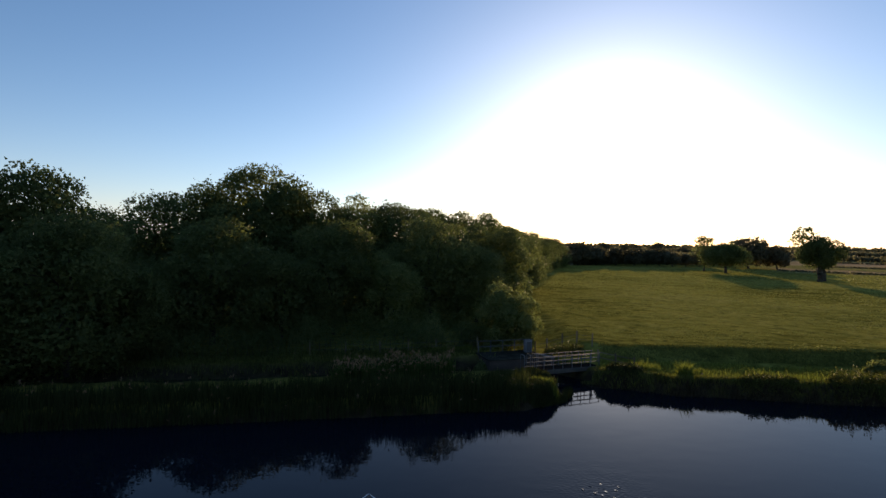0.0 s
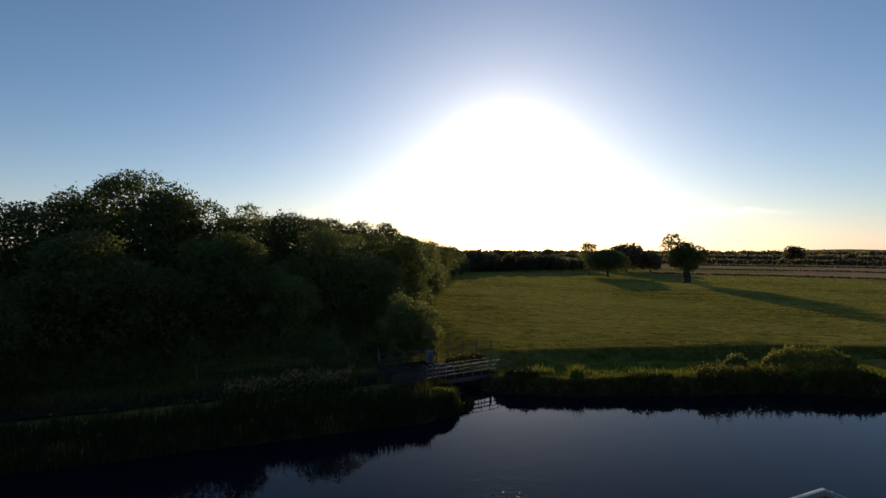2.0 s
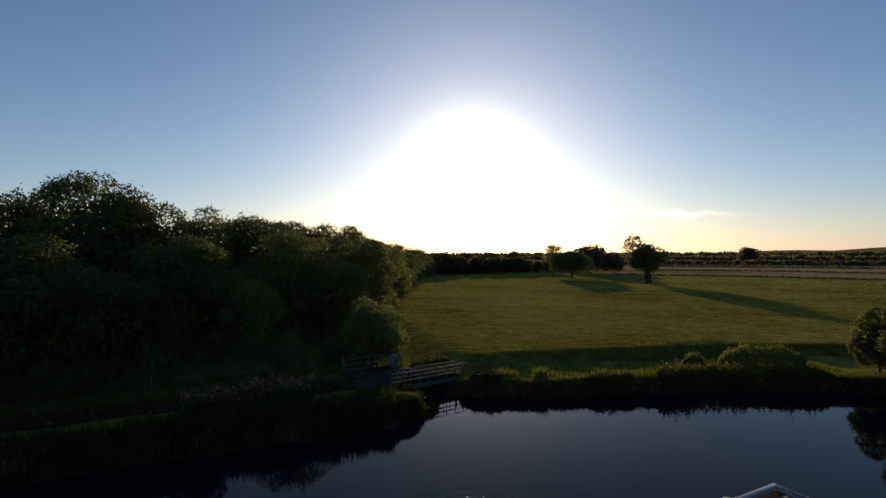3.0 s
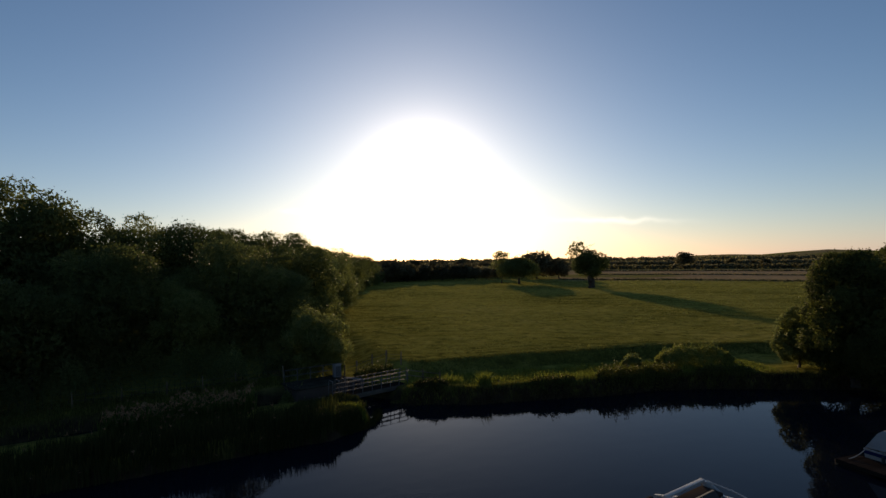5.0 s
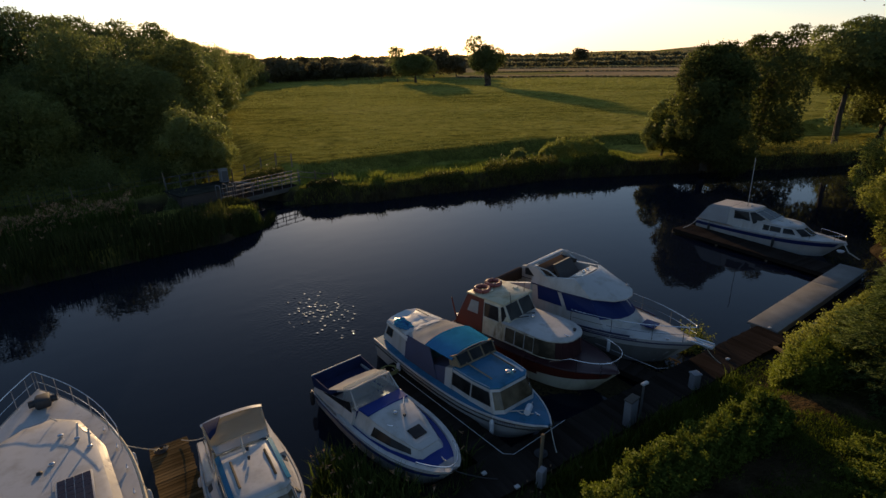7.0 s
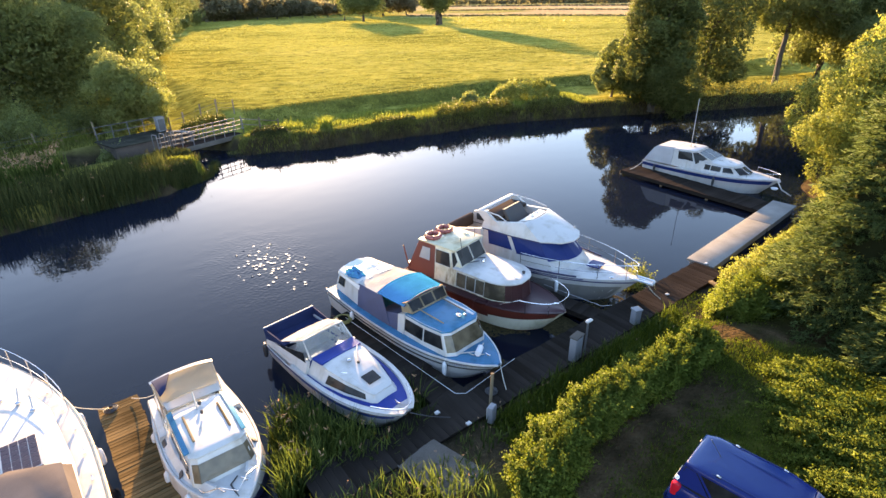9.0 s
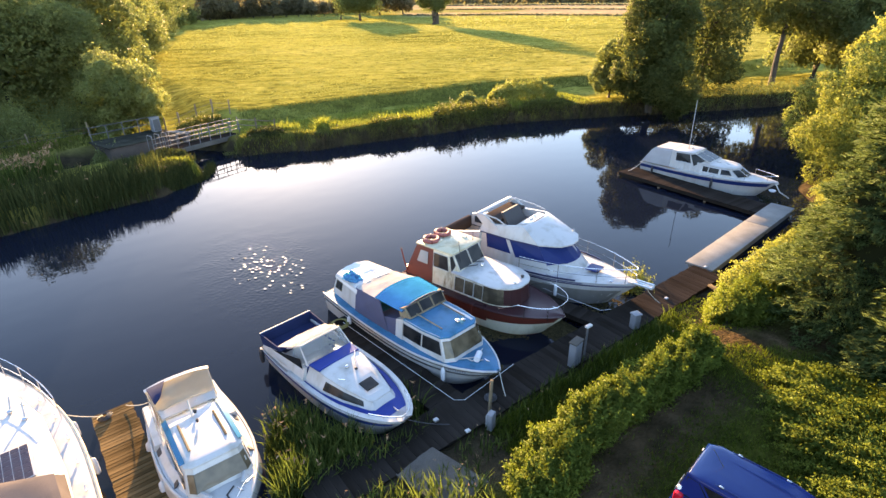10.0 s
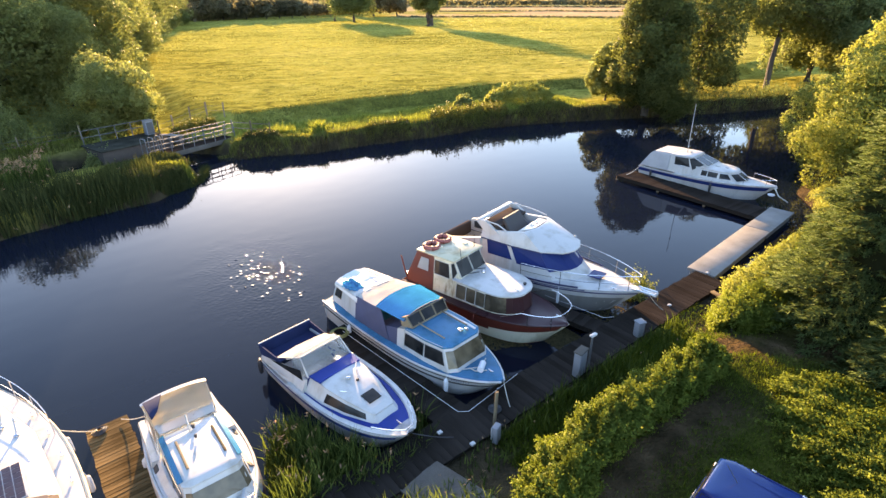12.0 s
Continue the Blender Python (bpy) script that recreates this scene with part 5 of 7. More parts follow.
b.bars([[(1.19, -1.9, 2.85), (1.17, -1.2, 2.80), (1.15, -0.8, 2.62)], [(-1.19, -1.9, 2.85), (-1.15, -0.9, 2.82), (-1.04, -0.2, 2.76)]], M["white"], 0.026, "coaming_rail")
bm = bmesh.new()
box(bm, 0.0, -1.60, 2.62, 2.12, 0.84, 0.14, 0.04)
part("flybridge_seat", bm, M["canvas_brown"], b.t, "brown cover over the flybridge seat")
bm = bmesh.new()
loft(bm, [[(-0.45, -0.60, 2.30), (0.92, -0.60, 2.30), (0.92, -0.78, 2.30), (-0.45, -0.78, 2.30)], [(-0.35, -1.12, 2.98), (0.84, -1.12, 2.98), (0.84, -1.22, 2.96), (-0.35, -1.22, 2.96)]])
part("seat_back", bm, M["black"], b.t, "black helm seat cover")
# cockpit sides; black plates stand for the shade in their cut-outs
for sg in (1, -1):
    fa = b.house("cockpit_side", [(sg * 1.42, -4.4, 0.95), (sg * 1.46, -1.9, 0.95), (sg * 1.28, -1.9, 0.95), (sg * 1.24, -4.4, 0.95)], [(sg * 1.38, -4.2, 1.5), (sg * 1.36, -1.9, 2.1), (sg * 1.22, -1.9, 2.1), (sg * 1.24, -4.2, 1.5)], M["white"])
    b.mid_y = -3.3
    b.pane(fa[0], 0.18, 0.52, 0.35, 0.8, M["black"], "opening")
    b.pane(fa[0], 0.60, 0.92, 0.30, 0.8, M["black"], "opening")
    b.slab([(sg * 1.215, -4.0, 1.12), (sg * 1.23, -3.2, 1.15), (sg * 1.20, -3.2, 1.66), (sg * 1.20, -4.0, 1.44)], M["black"], 0.01, "opening")
    b.slab([(sg * 1.232, -3.0, 1.15), (sg * 1.245, -2.15, 1.2), (sg * 1.19, -2.15, 1.92), (sg * 1.195, -3.0, 1.70)], M["black"], 0.01, "opening")
bm = bmesh.new()
box(bm, 0, -4.3, 1.1, 2.5, 0.2, 0.6, 0.05)
part("transom_seat", bm, M["canvas_brown"], b.t)
b.slab([(-0.30, 2.45, 1.29), (0.30, 2.45, 1.29), (0.28, 2.98, 1.30), (-0.28, 2.98, 1.30)], M["blue"], 0.04, "hatch", "blue deck hatch")
b.bow_rail(0.52, 0.62, 0.05, 4, 24, low=0.5)
bm = bmesh.new()
box(bm, 0, 4.6, 1.24, 0.34, 0.9, 0.06, 0.015)
part("bow_sprit", bm, M["white"], b.t, "white bowsprit platform")
b.bars([[(0.16, 4.3, 1.28), (0.16, 5.0, 1.28), (-0.16, 5.0, 1.28), (-0.16, 4.3, 1.28)], [(0.0, 4.4, 1.30), (0.0, 5.05, 1.22), (0, 5.1, 1.0)]], M["chrome"], 0.025, "anchor_roller")
b.cleat(0.5, 3.6, 1.2, 20)
b.cleat(1.45, -1.6, 1.0)
b.cleat(1.30, 1.4, 1.05)
b.vent(1.5, -2.3, 1.0, 0.11, M["ring"])
b.vent(-0.7, 1.35, 2.25, 0.05)
b.fender(0.35, 1, 0.4, M["black"])
b.fender(0.7, 1, 0.45)

# -- white cruiser with a grey canopy and navy stripe, on its own pontoon
b = Boat("cabin_cruiser", pose(33.2, 15.6, 0, 0, 0, 185.5), 8.0, 2.75, (0.85, 1.05), "white cabin cruiser with navy stripe and grey canopy", 0.4, 0.86, 0.85, 2.6)
b.hull(M["white"]).band(M["blue"], 0.11, 0.33, 0.0, 0.97).strake(M["white"], 0.03, 0.02)
b.deck(M["white"], 0.3, 0.99, 0.0, 0.04, 0.06)
b.deck(M["cream"], 0.02, 0.32, 0.35, 0.2, 0.0, name="cockpit_floor")
f = b.house("fore_cabin", sym([(1.08, -0.4, 0.88), (1.05, 1.0, 0.92), (0.85, 2.1, 0.97), (0.3, 2.5, 1.0)]), sym([(0.95, -0.4, 1.44), (0.92, 1.0, 1.43), (0.72, 1.5, 1.41), (0.25, 1.75, 1.41)]), M["white"], M["white"], 0.07, 0.02)
for i, u in ((0, (0.28, 0.52)), (0, (0.56, 0.96)), (1, (0.1, 0.75))):
    b.pane(f[i], *u, 0.3, 0.85, M["glass"], "side_window", rim=M["chrome"])
    b.pane(f[6 - i], 1 - u[1], 1 - u[0], 0.3, 0.85, M["glass"], "side_window", rim=M["chrome"])
for i in (2, 3, 4):
    b.pane(f[i], 0.04, 0.97, 0.15, 0.88, M["glass"], "front_window", rim=M["white"])
b.mid_y = -1.2
w = b.house("wheelhouse", sym([(1.10, -2.1, 0.88), (1.10, -0.5, 0.88), (0.85, 0.35, 1.55)]), sym([(0.95, -2.1, 1.90), (0.88, -0.98, 1.93), (0.72, -0.72, 1.93)]), M["white"], M["white"], 0.08, 0.04)
b.pane(w[0], 0.28, 0.97, 0.48, 0.94, M["glass"], "side_window", rim=M["chrome"])
b.pane(w[4], 0.03, 0.72, 0.48, 0.94, M["glass"], "side_window", rim=M["chrome"])
b.pane(w[1], 0.10, 0.96, 0.30, 0.94, M["glass"], "corner_window")
b.pane(w[3], 0.04, 0.90, 0.30, 0.94, M["glass"], "corner_window")
b.pane(w[2], 0.03, 0.49, 0.1, 0.92, M["glass"], "windscreen", rim=M["white"])
b.pane(w[2], 0.51, 0.97, 0.1, 0.92, M["glass"], "windscreen", rim=M["white"])
bm = bmesh.new()
loft(bm, [sym([(1.14, -3.95, 0.9), (1.14, -2.08, 0.9)]), sym([(1.02, -3.4, 1.78), (1.0, -2.08, 1.86)]), sym([(0.9, -3.2, 1.94), (0.9, -2.08, 2.0)])])
part("canopy", bm, M["canvas_grey"], b.t, "grey canvas cockpit canopy")
b.bow_rail(0.80, 0.34, 0.08, 2, 16)
b.bars([[(0.2, -1.4, 1.98), (0.1, -1.5, 5.0)]], M["white"], 0.02, "aerial")
b.vent(0.1, -1.2, 2.03, 0.1, M["white"])
b.cleat(0.1, 1.1, 1.5)
for s in (0.12, 0.60):
    b.fender(s, 1, 0.4, M["black"])
b.vent(0.5, 3.9, 0.6, 0.2, M["fender"])
b.vent(-0.6, 3.7, 0.7, 0.16, M["white"])
b.bars([[(0.2, 3.9, 1.0), (0.6, 4.3, 0.7), (0.4, 4.8, 0.4)]], M["rope"], 0.03, "mooring_rope")

# -- small white cruiser with a navy bottom and a folded spray hood, beside the planked jetty
b = Boat("small_cruiser", pose(1.68, 11.38, 0, 0, 0, 181.5), 5.25, 2.15, (0.82, 0.98), "small white cabin cruiser with a navy bottom", 0.4, 0.80, 1.10, 2.6)
b.hull(M["navy_hull"]).band(M["white"], 0.0, 0.55, 0.0, 0.99, 0.012, "white_topside")
b.strake(M["white"], 0.04, 0.02)
b.deck(M["white"], 0.30, 0.99, 0.0, 0.03, 0.06)
b.deck(M["cream"], 0.02, 0.32, 0.45, 0.25, 0.0, name="cockpit_floor")
f = b.house("cabin", sym([(0.78, -0.75, 0.86), (0.78, 0.4, 0.90), (0.74, 1.38, 0.95), (0.58, 1.55, 0.96)]), sym([(0.68, -0.75, 1.50), (0.68, 0.4, 1.55), (0.64, 1.12, 1.56), (0.50, 1.22, 1.56)]), M["white"], M["white"], 0.06, 0.03)
b.pane(f[0], 0.3, 0.98, 0.12, 0.62, M["glass"], "side_window", rim=M["chrome"])
b.pane(f[6], 0.02, 0.7, 0.12, 0.62, M["glass"], "side_window", rim=M["chrome"])
b.pane(f[1], 0.05, 0.75, 0.12, 0.62, M["glass"], "side_window", rim=M["chrome"])
b.pane(f[5], 0.25, 0.95, 0.12, 0.62, M["glass"], "side_window", rim=M["chrome"])
for i, u in ((2, (0.2, 1.0)), (3, (0.0, 1.0)), (4, (0.0, 0.8))):
    b.pane(f[i], *u, 0.16, 0.80, M["glass_brown"], "front_window")
for sg in (1, -1):
    b.slab([(sg * 0.725, -0.74, 1.535), (sg * 0.715, 1.0, 1.595), (sg * 0.60, 1.05, 1.655), (sg * 0.60, -0.74, 1.60)], M["sky_blue"], 0.02, "trim_band", "pale blue band along the roof edge")
    b.bars([[(sg * 0.42, -0.3, 1.63), (sg * 0.42, 0.75, 1.66)]], M["post_wood"], 0.03, "grab_rail")
    b.house("cockpit_side", [(sg * 0.98, -2.55, 0.8), (sg * 1.04, -0.7, 0.84), (sg * 0.86, -0.7, 0.84), (sg * 0.80, -2.55, 0.8)], [(sg * 0.95, -2.5, 0.92), (sg * 1.0, -0.7, 1.0), (sg * 0.84, -0.7, 1.0), (sg * 0.80, -2.5, 0.92)], M["white"])
    rows = []
    for i in range(19):
        s = 0.04 + 0.80 * i / 18
        p, q = b.side(s, 0.1), Vector((b.half(s) - 0.24, b.y(s), b.sheer(s) + 0.15))
        rows.append([Vector((sg * v.x, v.y, v.z)) for v in (p, q, q - Vector((0.06, 0, 0)), p - Vector((0.08, 0, 0.1)))])
    part("side_coaming", loft(bmesh.new(), rows), M["white"], b.t)
    for y in (-1.75, -0.55, 0.75):
        s = b.s(y)
        p, q = b.side(s, 0.1), Vector((b.half(s) - 0.24, b.y(s), b.sheer(s) + 0.15))
        m_ = p.lerp(q, 0.5)
        bm = box(bmesh.new(), 0, 0, 0, 0.16, 0.24, 0.03, 0.01)
        ob = part("porthole", bm, M["black"], b.t, "small square dark porthole")
        ob.matrix_basis = pose(sg * m_.x, m_.y, m_.z, 0, sg * math.degrees(math.atan2(q.z - p.z, p.x - q.x)), -sg * (2 + 12 * max(0, y)))
    bm = bmesh.new()
    loft(bm, [[(sg * 0.82, -2.0, 0.9), (sg * 0.80, -0.8, 0.95), (sg * 0.78, -0.8, 0.95), (sg * 0.80, -2.0, 0.9)], [(sg * 0.78, -1.85, 1.82), (sg * 0.70, -1.0, 1.62), (sg * 0.68, -1.0, 1.62), (sg * 0.76, -1.85, 1.82)]])
    part("hood_side", bm, M["clear"], b.t)
b.arch(-1.95, -1.05, 1.6, 1.45, 1.78, 0.10, M["canvas_cream"], "spray_hood", 6, 10, wrinkle=0.03, lift=-0.14, seed=9, label="cream and navy canvas spray hood")
b.slab([(0.30, -1.93, 1.905), (0.76, -1.95, 1.835), (0.70, -1.28, 1.745), (0.52, -1.45, 1.80)], M["canvas_navy"], 0.016, "hood_patch", "navy corner of the spray hood")
b.arch(-2.02, -1.9, 1.64, 1.62, 1.80, 0.10, M["white"], "hood_edge", 2, 10, wrinkle=0.0)
b.slab([(-0.72, -1.0, 1.1), (0.72, -1.0, 1.1), (0.66, -0.78, 1.58), (-0.66, -0.78, 1.58)], M["clear"], 0.015, "windscreen")
b.slab([(-0.66, -0.80, 1.60), (0.66, -0.80, 1.60), (0.70, -1.12, 1.66), (-0.70, -1.12, 1.66)], M["canvas_tan"], 0.02, "hood_front", "creased cream front flap of the hood")
b.bars([[(0.3, -0.9, 1.4), (-0.2, -0.95, 1.65)], [(0.05, -0.4, 1.62), (0.0, -0.95, 1.75)]], M["rope"], 0.02, "paddle")
b.vent(0.0, -0.1, 1.66, 0.04, M["black"])
b.vent(-0.05, -0.5, 1.64, 0.05, M["black"])
b.bars([[(0.62, 1.7, 0.98), (0.3, 2.1, 1.3), (0.0, 2.45, 1.32), (-0.3, 2.1, 1.3), (-0.62, 1.7, 0.98)]], M["chrome"], 0.012, "rail")
for x, y in ((0.62, 1.7), (0.25, 1.95), (-0.25, 1.95)):
    b.cleat(x, y, 1.0, 25)
b.bars([[(0.0, 2.4, 1.0), (0.05, 1.9, 1.03), (-0.15, 1.75, 1.03)]], M["black"], 0.02, "mooring_rope")
for s in (0.25, 0.55, 0.75):
    b.fender(s, 1, 0.4, M["fender"])
bm = bmesh.new()
box(bm, 0.1, -2.75, 0.9, 0.3, 0.4, 0.4, 0.08)
tube(bm, [(0.1, -2.72, 0.8), (0.1, -2.72, -0.3)], 0.07, 8)
part("outboard_motor", bm, M["white"], b.t, "white outboard motor")

# -- large white motor yacht, bow towards the open river
b = Boat("motor_yacht", pose(-2.80, 12.98, 0, 0, 0, 4.5), 11.2, 4.1, (1.15, 1.45), "large white motor yacht with a solar panel on its foredeck", 0.6, 0.9, 0.86, 2.3)
b.hull(M["white"]).strake(M["cream"], 0.05, 0.05).band(M["navy_hull"], 0.45, 0.55, 0.0, 0.96)
b.deck(M["white"], 0.02, 0.99, 0.0, 0.05, 0.06)
f = b.house("coach_roof", sym([(1.55, -4.8, 1.25), (1.62, -1.0, 1.30), (1.45, 1.4, 1.36), (0.95, 3.0, 1.42), (0.35, 3.5, 1.44)]), sym([(1.42, -4.8, 1.66), (1.45, -1.0, 1.68), (1.28, 1.3, 1.66), (0.82, 2.7, 1.62), (0.3, 3.1, 1.60)]), M["white"], M["white"], 0.09, 0.0)
bm = bmesh.new()
box(bm, 0, 0, 0, 0.74, 1.24, 0.035, 0.006)
ob = part("solar_panel", bm, M["white"], b.t, "dark solar panel in a white frame")
ob.location = (0.78, -0.75, 1.86)
for i in range(4):
    for j in range(7):
        bm = bmesh.new()
        box(bm, -0.255 + i * 0.17, -0.51 + j * 0.17, 0.02, 0.155, 0.155, 0.008)
        part("cell", bm, M["solar"], ob)
for x, y in ((0.9, 1.5), (0.35, 0.75), (0.1, 0.55), (0.55, 1.9), (1.15, 1.0)):
    b.vent(x, y, 1.74 if x < 1 else 1.70, 0.07, M["chrome"] if x != 0.1 else M["black"])
b.bars([[(0.9, 1.5, 1.74), (0.98, 1.75, 2.1)], [(1.15, 1.0, 1.72), (1.2, 1.3, 2.1)], [(-0.5, -1.2, 1.8), (-0.55, -0.2, 1.82)]], M["white"], 0.025, "light_stalk")
b.bars([[(0.3, 3.3, 1.62), (0.75, 2.4, 1.68), (1.2, 1.7, 1.68)]], M["rope"], 0.02, "mooring_rope")
b.bow_rail(0.60, 0.70, 0.10, 5, 26, low=0.5)
bm = bmesh.new()
box(bm, 0.15, 4.4, 1.62, 0.4, 0.5, 0.3, 0.08)
tube(bm, [(-0.2, 4.4, 1.62), (0.5, 4.4, 1.62)], 0.11, 10)
part("windlass", bm, M["black"], b.t, "dark anchor windlass on the foredeck")
w = b.house("screen_cover", sym([(1.62, -3.6, 1.62), (1.60, -1.50, 1.66), (0.7, -1.02, 1.74)]), sym([(1.50, -3.6, 2.2), (1.46, -2.05, 2.2), (0.6, -1.68, 2.25)]), M["canvas_taupe"], M["canvas_taupe"], 0.06, 0.03, label="tan canvas cover over the windscreen")
b.mid_y = -3
b.pane(w[1], 0.08, 0.95, 0.15, 0.75, M["glass"], "cover_window")
b.pane(w[2], 0.05, 0.95, 0.15, 0.75, M["glass"], "cover_window")
for y in (2.2, 1.2, 0.2, -0.8, -1.8, -2.6):
    s = b.s(y)
    b.cleat(b.half(s) - 0.2, y, b.sheer(s) + 0.03)
b.fender(0.45, 1, 0.5)
b.fender(0.6, 1, 0.5)

# ---- quay, jetties and moorings ----


def board_deck(name, m, length, width, z, board, mat, label, thick=0.05, gap=0.007, beams=True, kind="structure", category="jetty", jitter=0.003, board_name="plank"):
    """A deck along local x of single boards laid across, on two beams and piles."""
    t = thing(name, m, label, category, kind=kind)
    n = int(length / board)
    meshes = []
    for k in range(4):
        bm = bmesh.new()
        box(bm, 0, 0, 0, board - gap, width * (0.985 + 0.01 * k), thick)
        me = bpy.data.meshes.new(board_name)
        bm.to_mesh(me)
        bm.free()
        me.materials.append(mat)
        meshes.append(me)
    rng = random.Random(n)
    for i in range(n):
        ob = new(board_name, meshes[rng.randrange(4)])
        ob.parent = t
        ob.matrix_basis = pose((i + 0.5) * board, rng.uniform(-0.015, 0.015), z - thick / 2 + rng.uniform(-jitter, jitter), rng.uniform(-0.4, 0.4), rng.uniform(-0.5, 0.5), rng.uniform(-0.35, 0.35))
    if beams:
        for sg in (1, -1):
            bm = bmesh.new()
            box(bm, length / 2, sg * (width / 2 - 0.06), z - thick - 0.09, length, 0.08, 0.16)
            part("beam", bm, M["plank_dark"], t)
        k = max(2, int(length / 2.5))
        for i in range(k + 1):
            for sg in (1, -1):
                bm = bmesh.new()
                tube(bm, [(length * i / k, sg * (width / 2 - 0.1), -1.2), (length * i / k, sg * (width / 2 - 0.1), z - thick - 0.02)], 0.08, 8)
                part("pile", bm, M["post_wood"], t)
    return t


board_deck("quay", pose(3.2, 8.66, 0, 0, 0, 1.0), 18.4, 1.30, 0.46, 0.23, M["plank_dark"], "dark weathered plank walkway along the moorings")
board_deck("jetty", pose(7.02, 15.25, 0, 0, 0, -82.2), 6.0, 1.15, 0.43, 0.23, M["plank_dark"], "dark weathered finger jetty between two moored cruisers")
board_deck("jetty", pose(14.05, 12.7, 0, 0, 0, -77.5), 3.5, 0.75, 0.43, 0.23, M["plank_dark"], "short dark finger jetty beside the flybridge cruiser")
board_deck("jetty", pose(-0.06, 15.0, 0, 0, 0, -87.0), 6.4, 1.03, 0.45, 0.125, M["plank_brown"], "brown planked jetty lit by the low sun", gap=0.014, jitter=0.007)
board_deck("pontoon", pose(30.95, 19.95, 0, 0, 0, -91.5), 9.1, 1.75, 0.33, 0.2, M["plank_dark"], "brown floating pontoon beside the far cruiser")
for (x0, x1, mat, lab) in ((0.0, 6.6, M["slab_pale"], "pale sandy pontoon deck section"), (6.63, 10.3, M["slab_pale"], "pale grey pontoon deck section")):
    bm = bmesh.new()
    box(bm, (x0 + x1) / 2, 0, 0.40, x1 - x0, 1.18, 0.12, 0.02)
    box(bm, (x0 + x1) / 2, 0, 0.12, x1 - x0 - 0.2, 0.95, 0.45, 0.02)
    ob = part("pontoon", bm, mat)
    ob.matrix_world = pose(21.45, 9.45, 0, 0, 0, 5.6)
    tagged(ob, lab, "pontoon", kind="structure")
bm = bmesh.new()
box(bm, 0, 0, 0, 1.25, 2.0, 0.10, 0.015)
tagged(part("step_slab", bm, M["concrete"]), "worn concrete slab leading onto the quay", "slab", kind="structure").matrix_world = pose(6.0, 7.22, 0.58, -10, 0, 8)


def line_thing(name, pts, r, mat, label, category, n=6):
    return tagged(part(name, tube(bmesh.new(), pts, r, n), mat), label, category)


def sag(a, b, d, n=10):
    a, b = Vector(a), Vector(b)
    return [a.lerp(b, i / n) - Vector((0, 0, d * 4 * (i / n) * (1 - i / n))) for i in range(n + 1)]


line_thing("edge_pipe", [(7.28, 14.9, 0.47), (8.0, 9.28, 0.48), (8.25, 9.1, 0.48), (10.5, 9.42, 0.49)], 0.008, M["fender"], "white pipe along the edge of the jetty", "pipe")
line_thing("edge_pipe", [(14.75, 12.2, 0.47), (15.25, 9.75, 0.48), (15.6, 9.55, 0.49)], 0.008, M["fender"], "white pipe along the edge of the jetty", "pipe")
line_thing("mooring_line", sag((-1.12, 14.5, 1.25), (-0.35, 14.75, 0.52), 0.05), 0.012, M["rope"], "pale rope from the yacht to the jetty", "rope")
line_thing("mooring_line", sag((0.3, 14.85, 0.5), (0.85, 14.1, 0.85), 0.06), 0.012, M["rope"], "pale rope from the small cruiser to the jetty", "rope")
line_thing("mooring_line", sag((9.5, 9.0, 0.95), (9.3, 8.5, 0.48), 0.05), 0.014, M["rope"], "rope from the river cruiser to the quay", "rope")
line_thing("mooring_line", sag((6.3, 9.1, 0.85), (7.3, 8.6, 0.48), 0.05), 0.014, M["black"], "dark rope from the small cruiser to the quay", "rope")
line_thing("mooring_line", sag((16.8, 9.1, 1.3), (17.4, 8.7, 0.5), 0.08), 0.014, M["rope"], "rope from the flybridge cruiser to the quay", "rope")
line_thing("mooring_line", sag((31.8, 19.4, 0.85), (30.6, 19.6, 0.36), 0.1), 0.02, M["rope"], "rope from the far cruiser to its pontoon", "rope")
for x, y, k, s in ((7.12, 14.82, M["hose"], 0.36), (-0.25, 14.7, M["black"], 0.2), (8.9, 8.7, M["black"], 0.2)):
    bm = bmesh.new()
    tube(bm, [((s - 0.0025 * i) * math.cos(i * 0.5), (s - 0.0025 * i) * math.sin(i * 0.5), 0.49 + 0.0012 * i) for i in range(60)], 0.018, 5)
    tagged(part("rope_coil", bm, k), "coil of rope lying on the jetty", "rope").location = (x, y, 0)

# service pedestals and posts along the walkway
t = thing("service_pedestal", pose(12.05, 8.28, 0.45, 0, 0, 10), "grey metal mooring service cabinet on the quay", "cabinet", "service pedestals")
bm = box(bmesh.new(), 0, 0, 0.44, 0.44, 0.24, 0.88, 0.03)
part("cabinet", bm, M["pedestal"], t)
bm = box(bmesh.new(), 0, 0.0, 0.90, 0.48, 0.28, 0.05, 0.015)
part("lid", bm, M["concrete"], t)
bm = box(bmesh.new(), 0, 0.125, 0.44, 0.36, 0.02, 0.7, 0.005)
part("door", bm, M["steel_grey"], t)
t = thing("lamp_post", pose(12.55, 8.3, 0.45), "thin white quay lamp post", "lamp post")
part("pole", tube(bmesh.new(), [(0, 0, 0), (0, 0, 1.2)], 0.035, 8), M["steel_grey"], t)
part("head", box(bmesh.new(), 0.04, 0, 1.23, 0.26, 0.12, 0.07, 0.02), M["white"], t)
t = thing("service_pedestal", pose(15.3, 8.35, 0.45, 0, 0, -15), "low pale service box on the quay", "cabinet", "service pedestals")
part("cabinet", box(bmesh.new(), 0, 0, 0.28, 0.28, 0.26, 0.56, 0.04), M["pedestal"], t)
part("lid", box(bmesh.new(), 0, 0, 0.58, 0.32, 0.30, 0.06, 0.02), M["pedestal"], t)
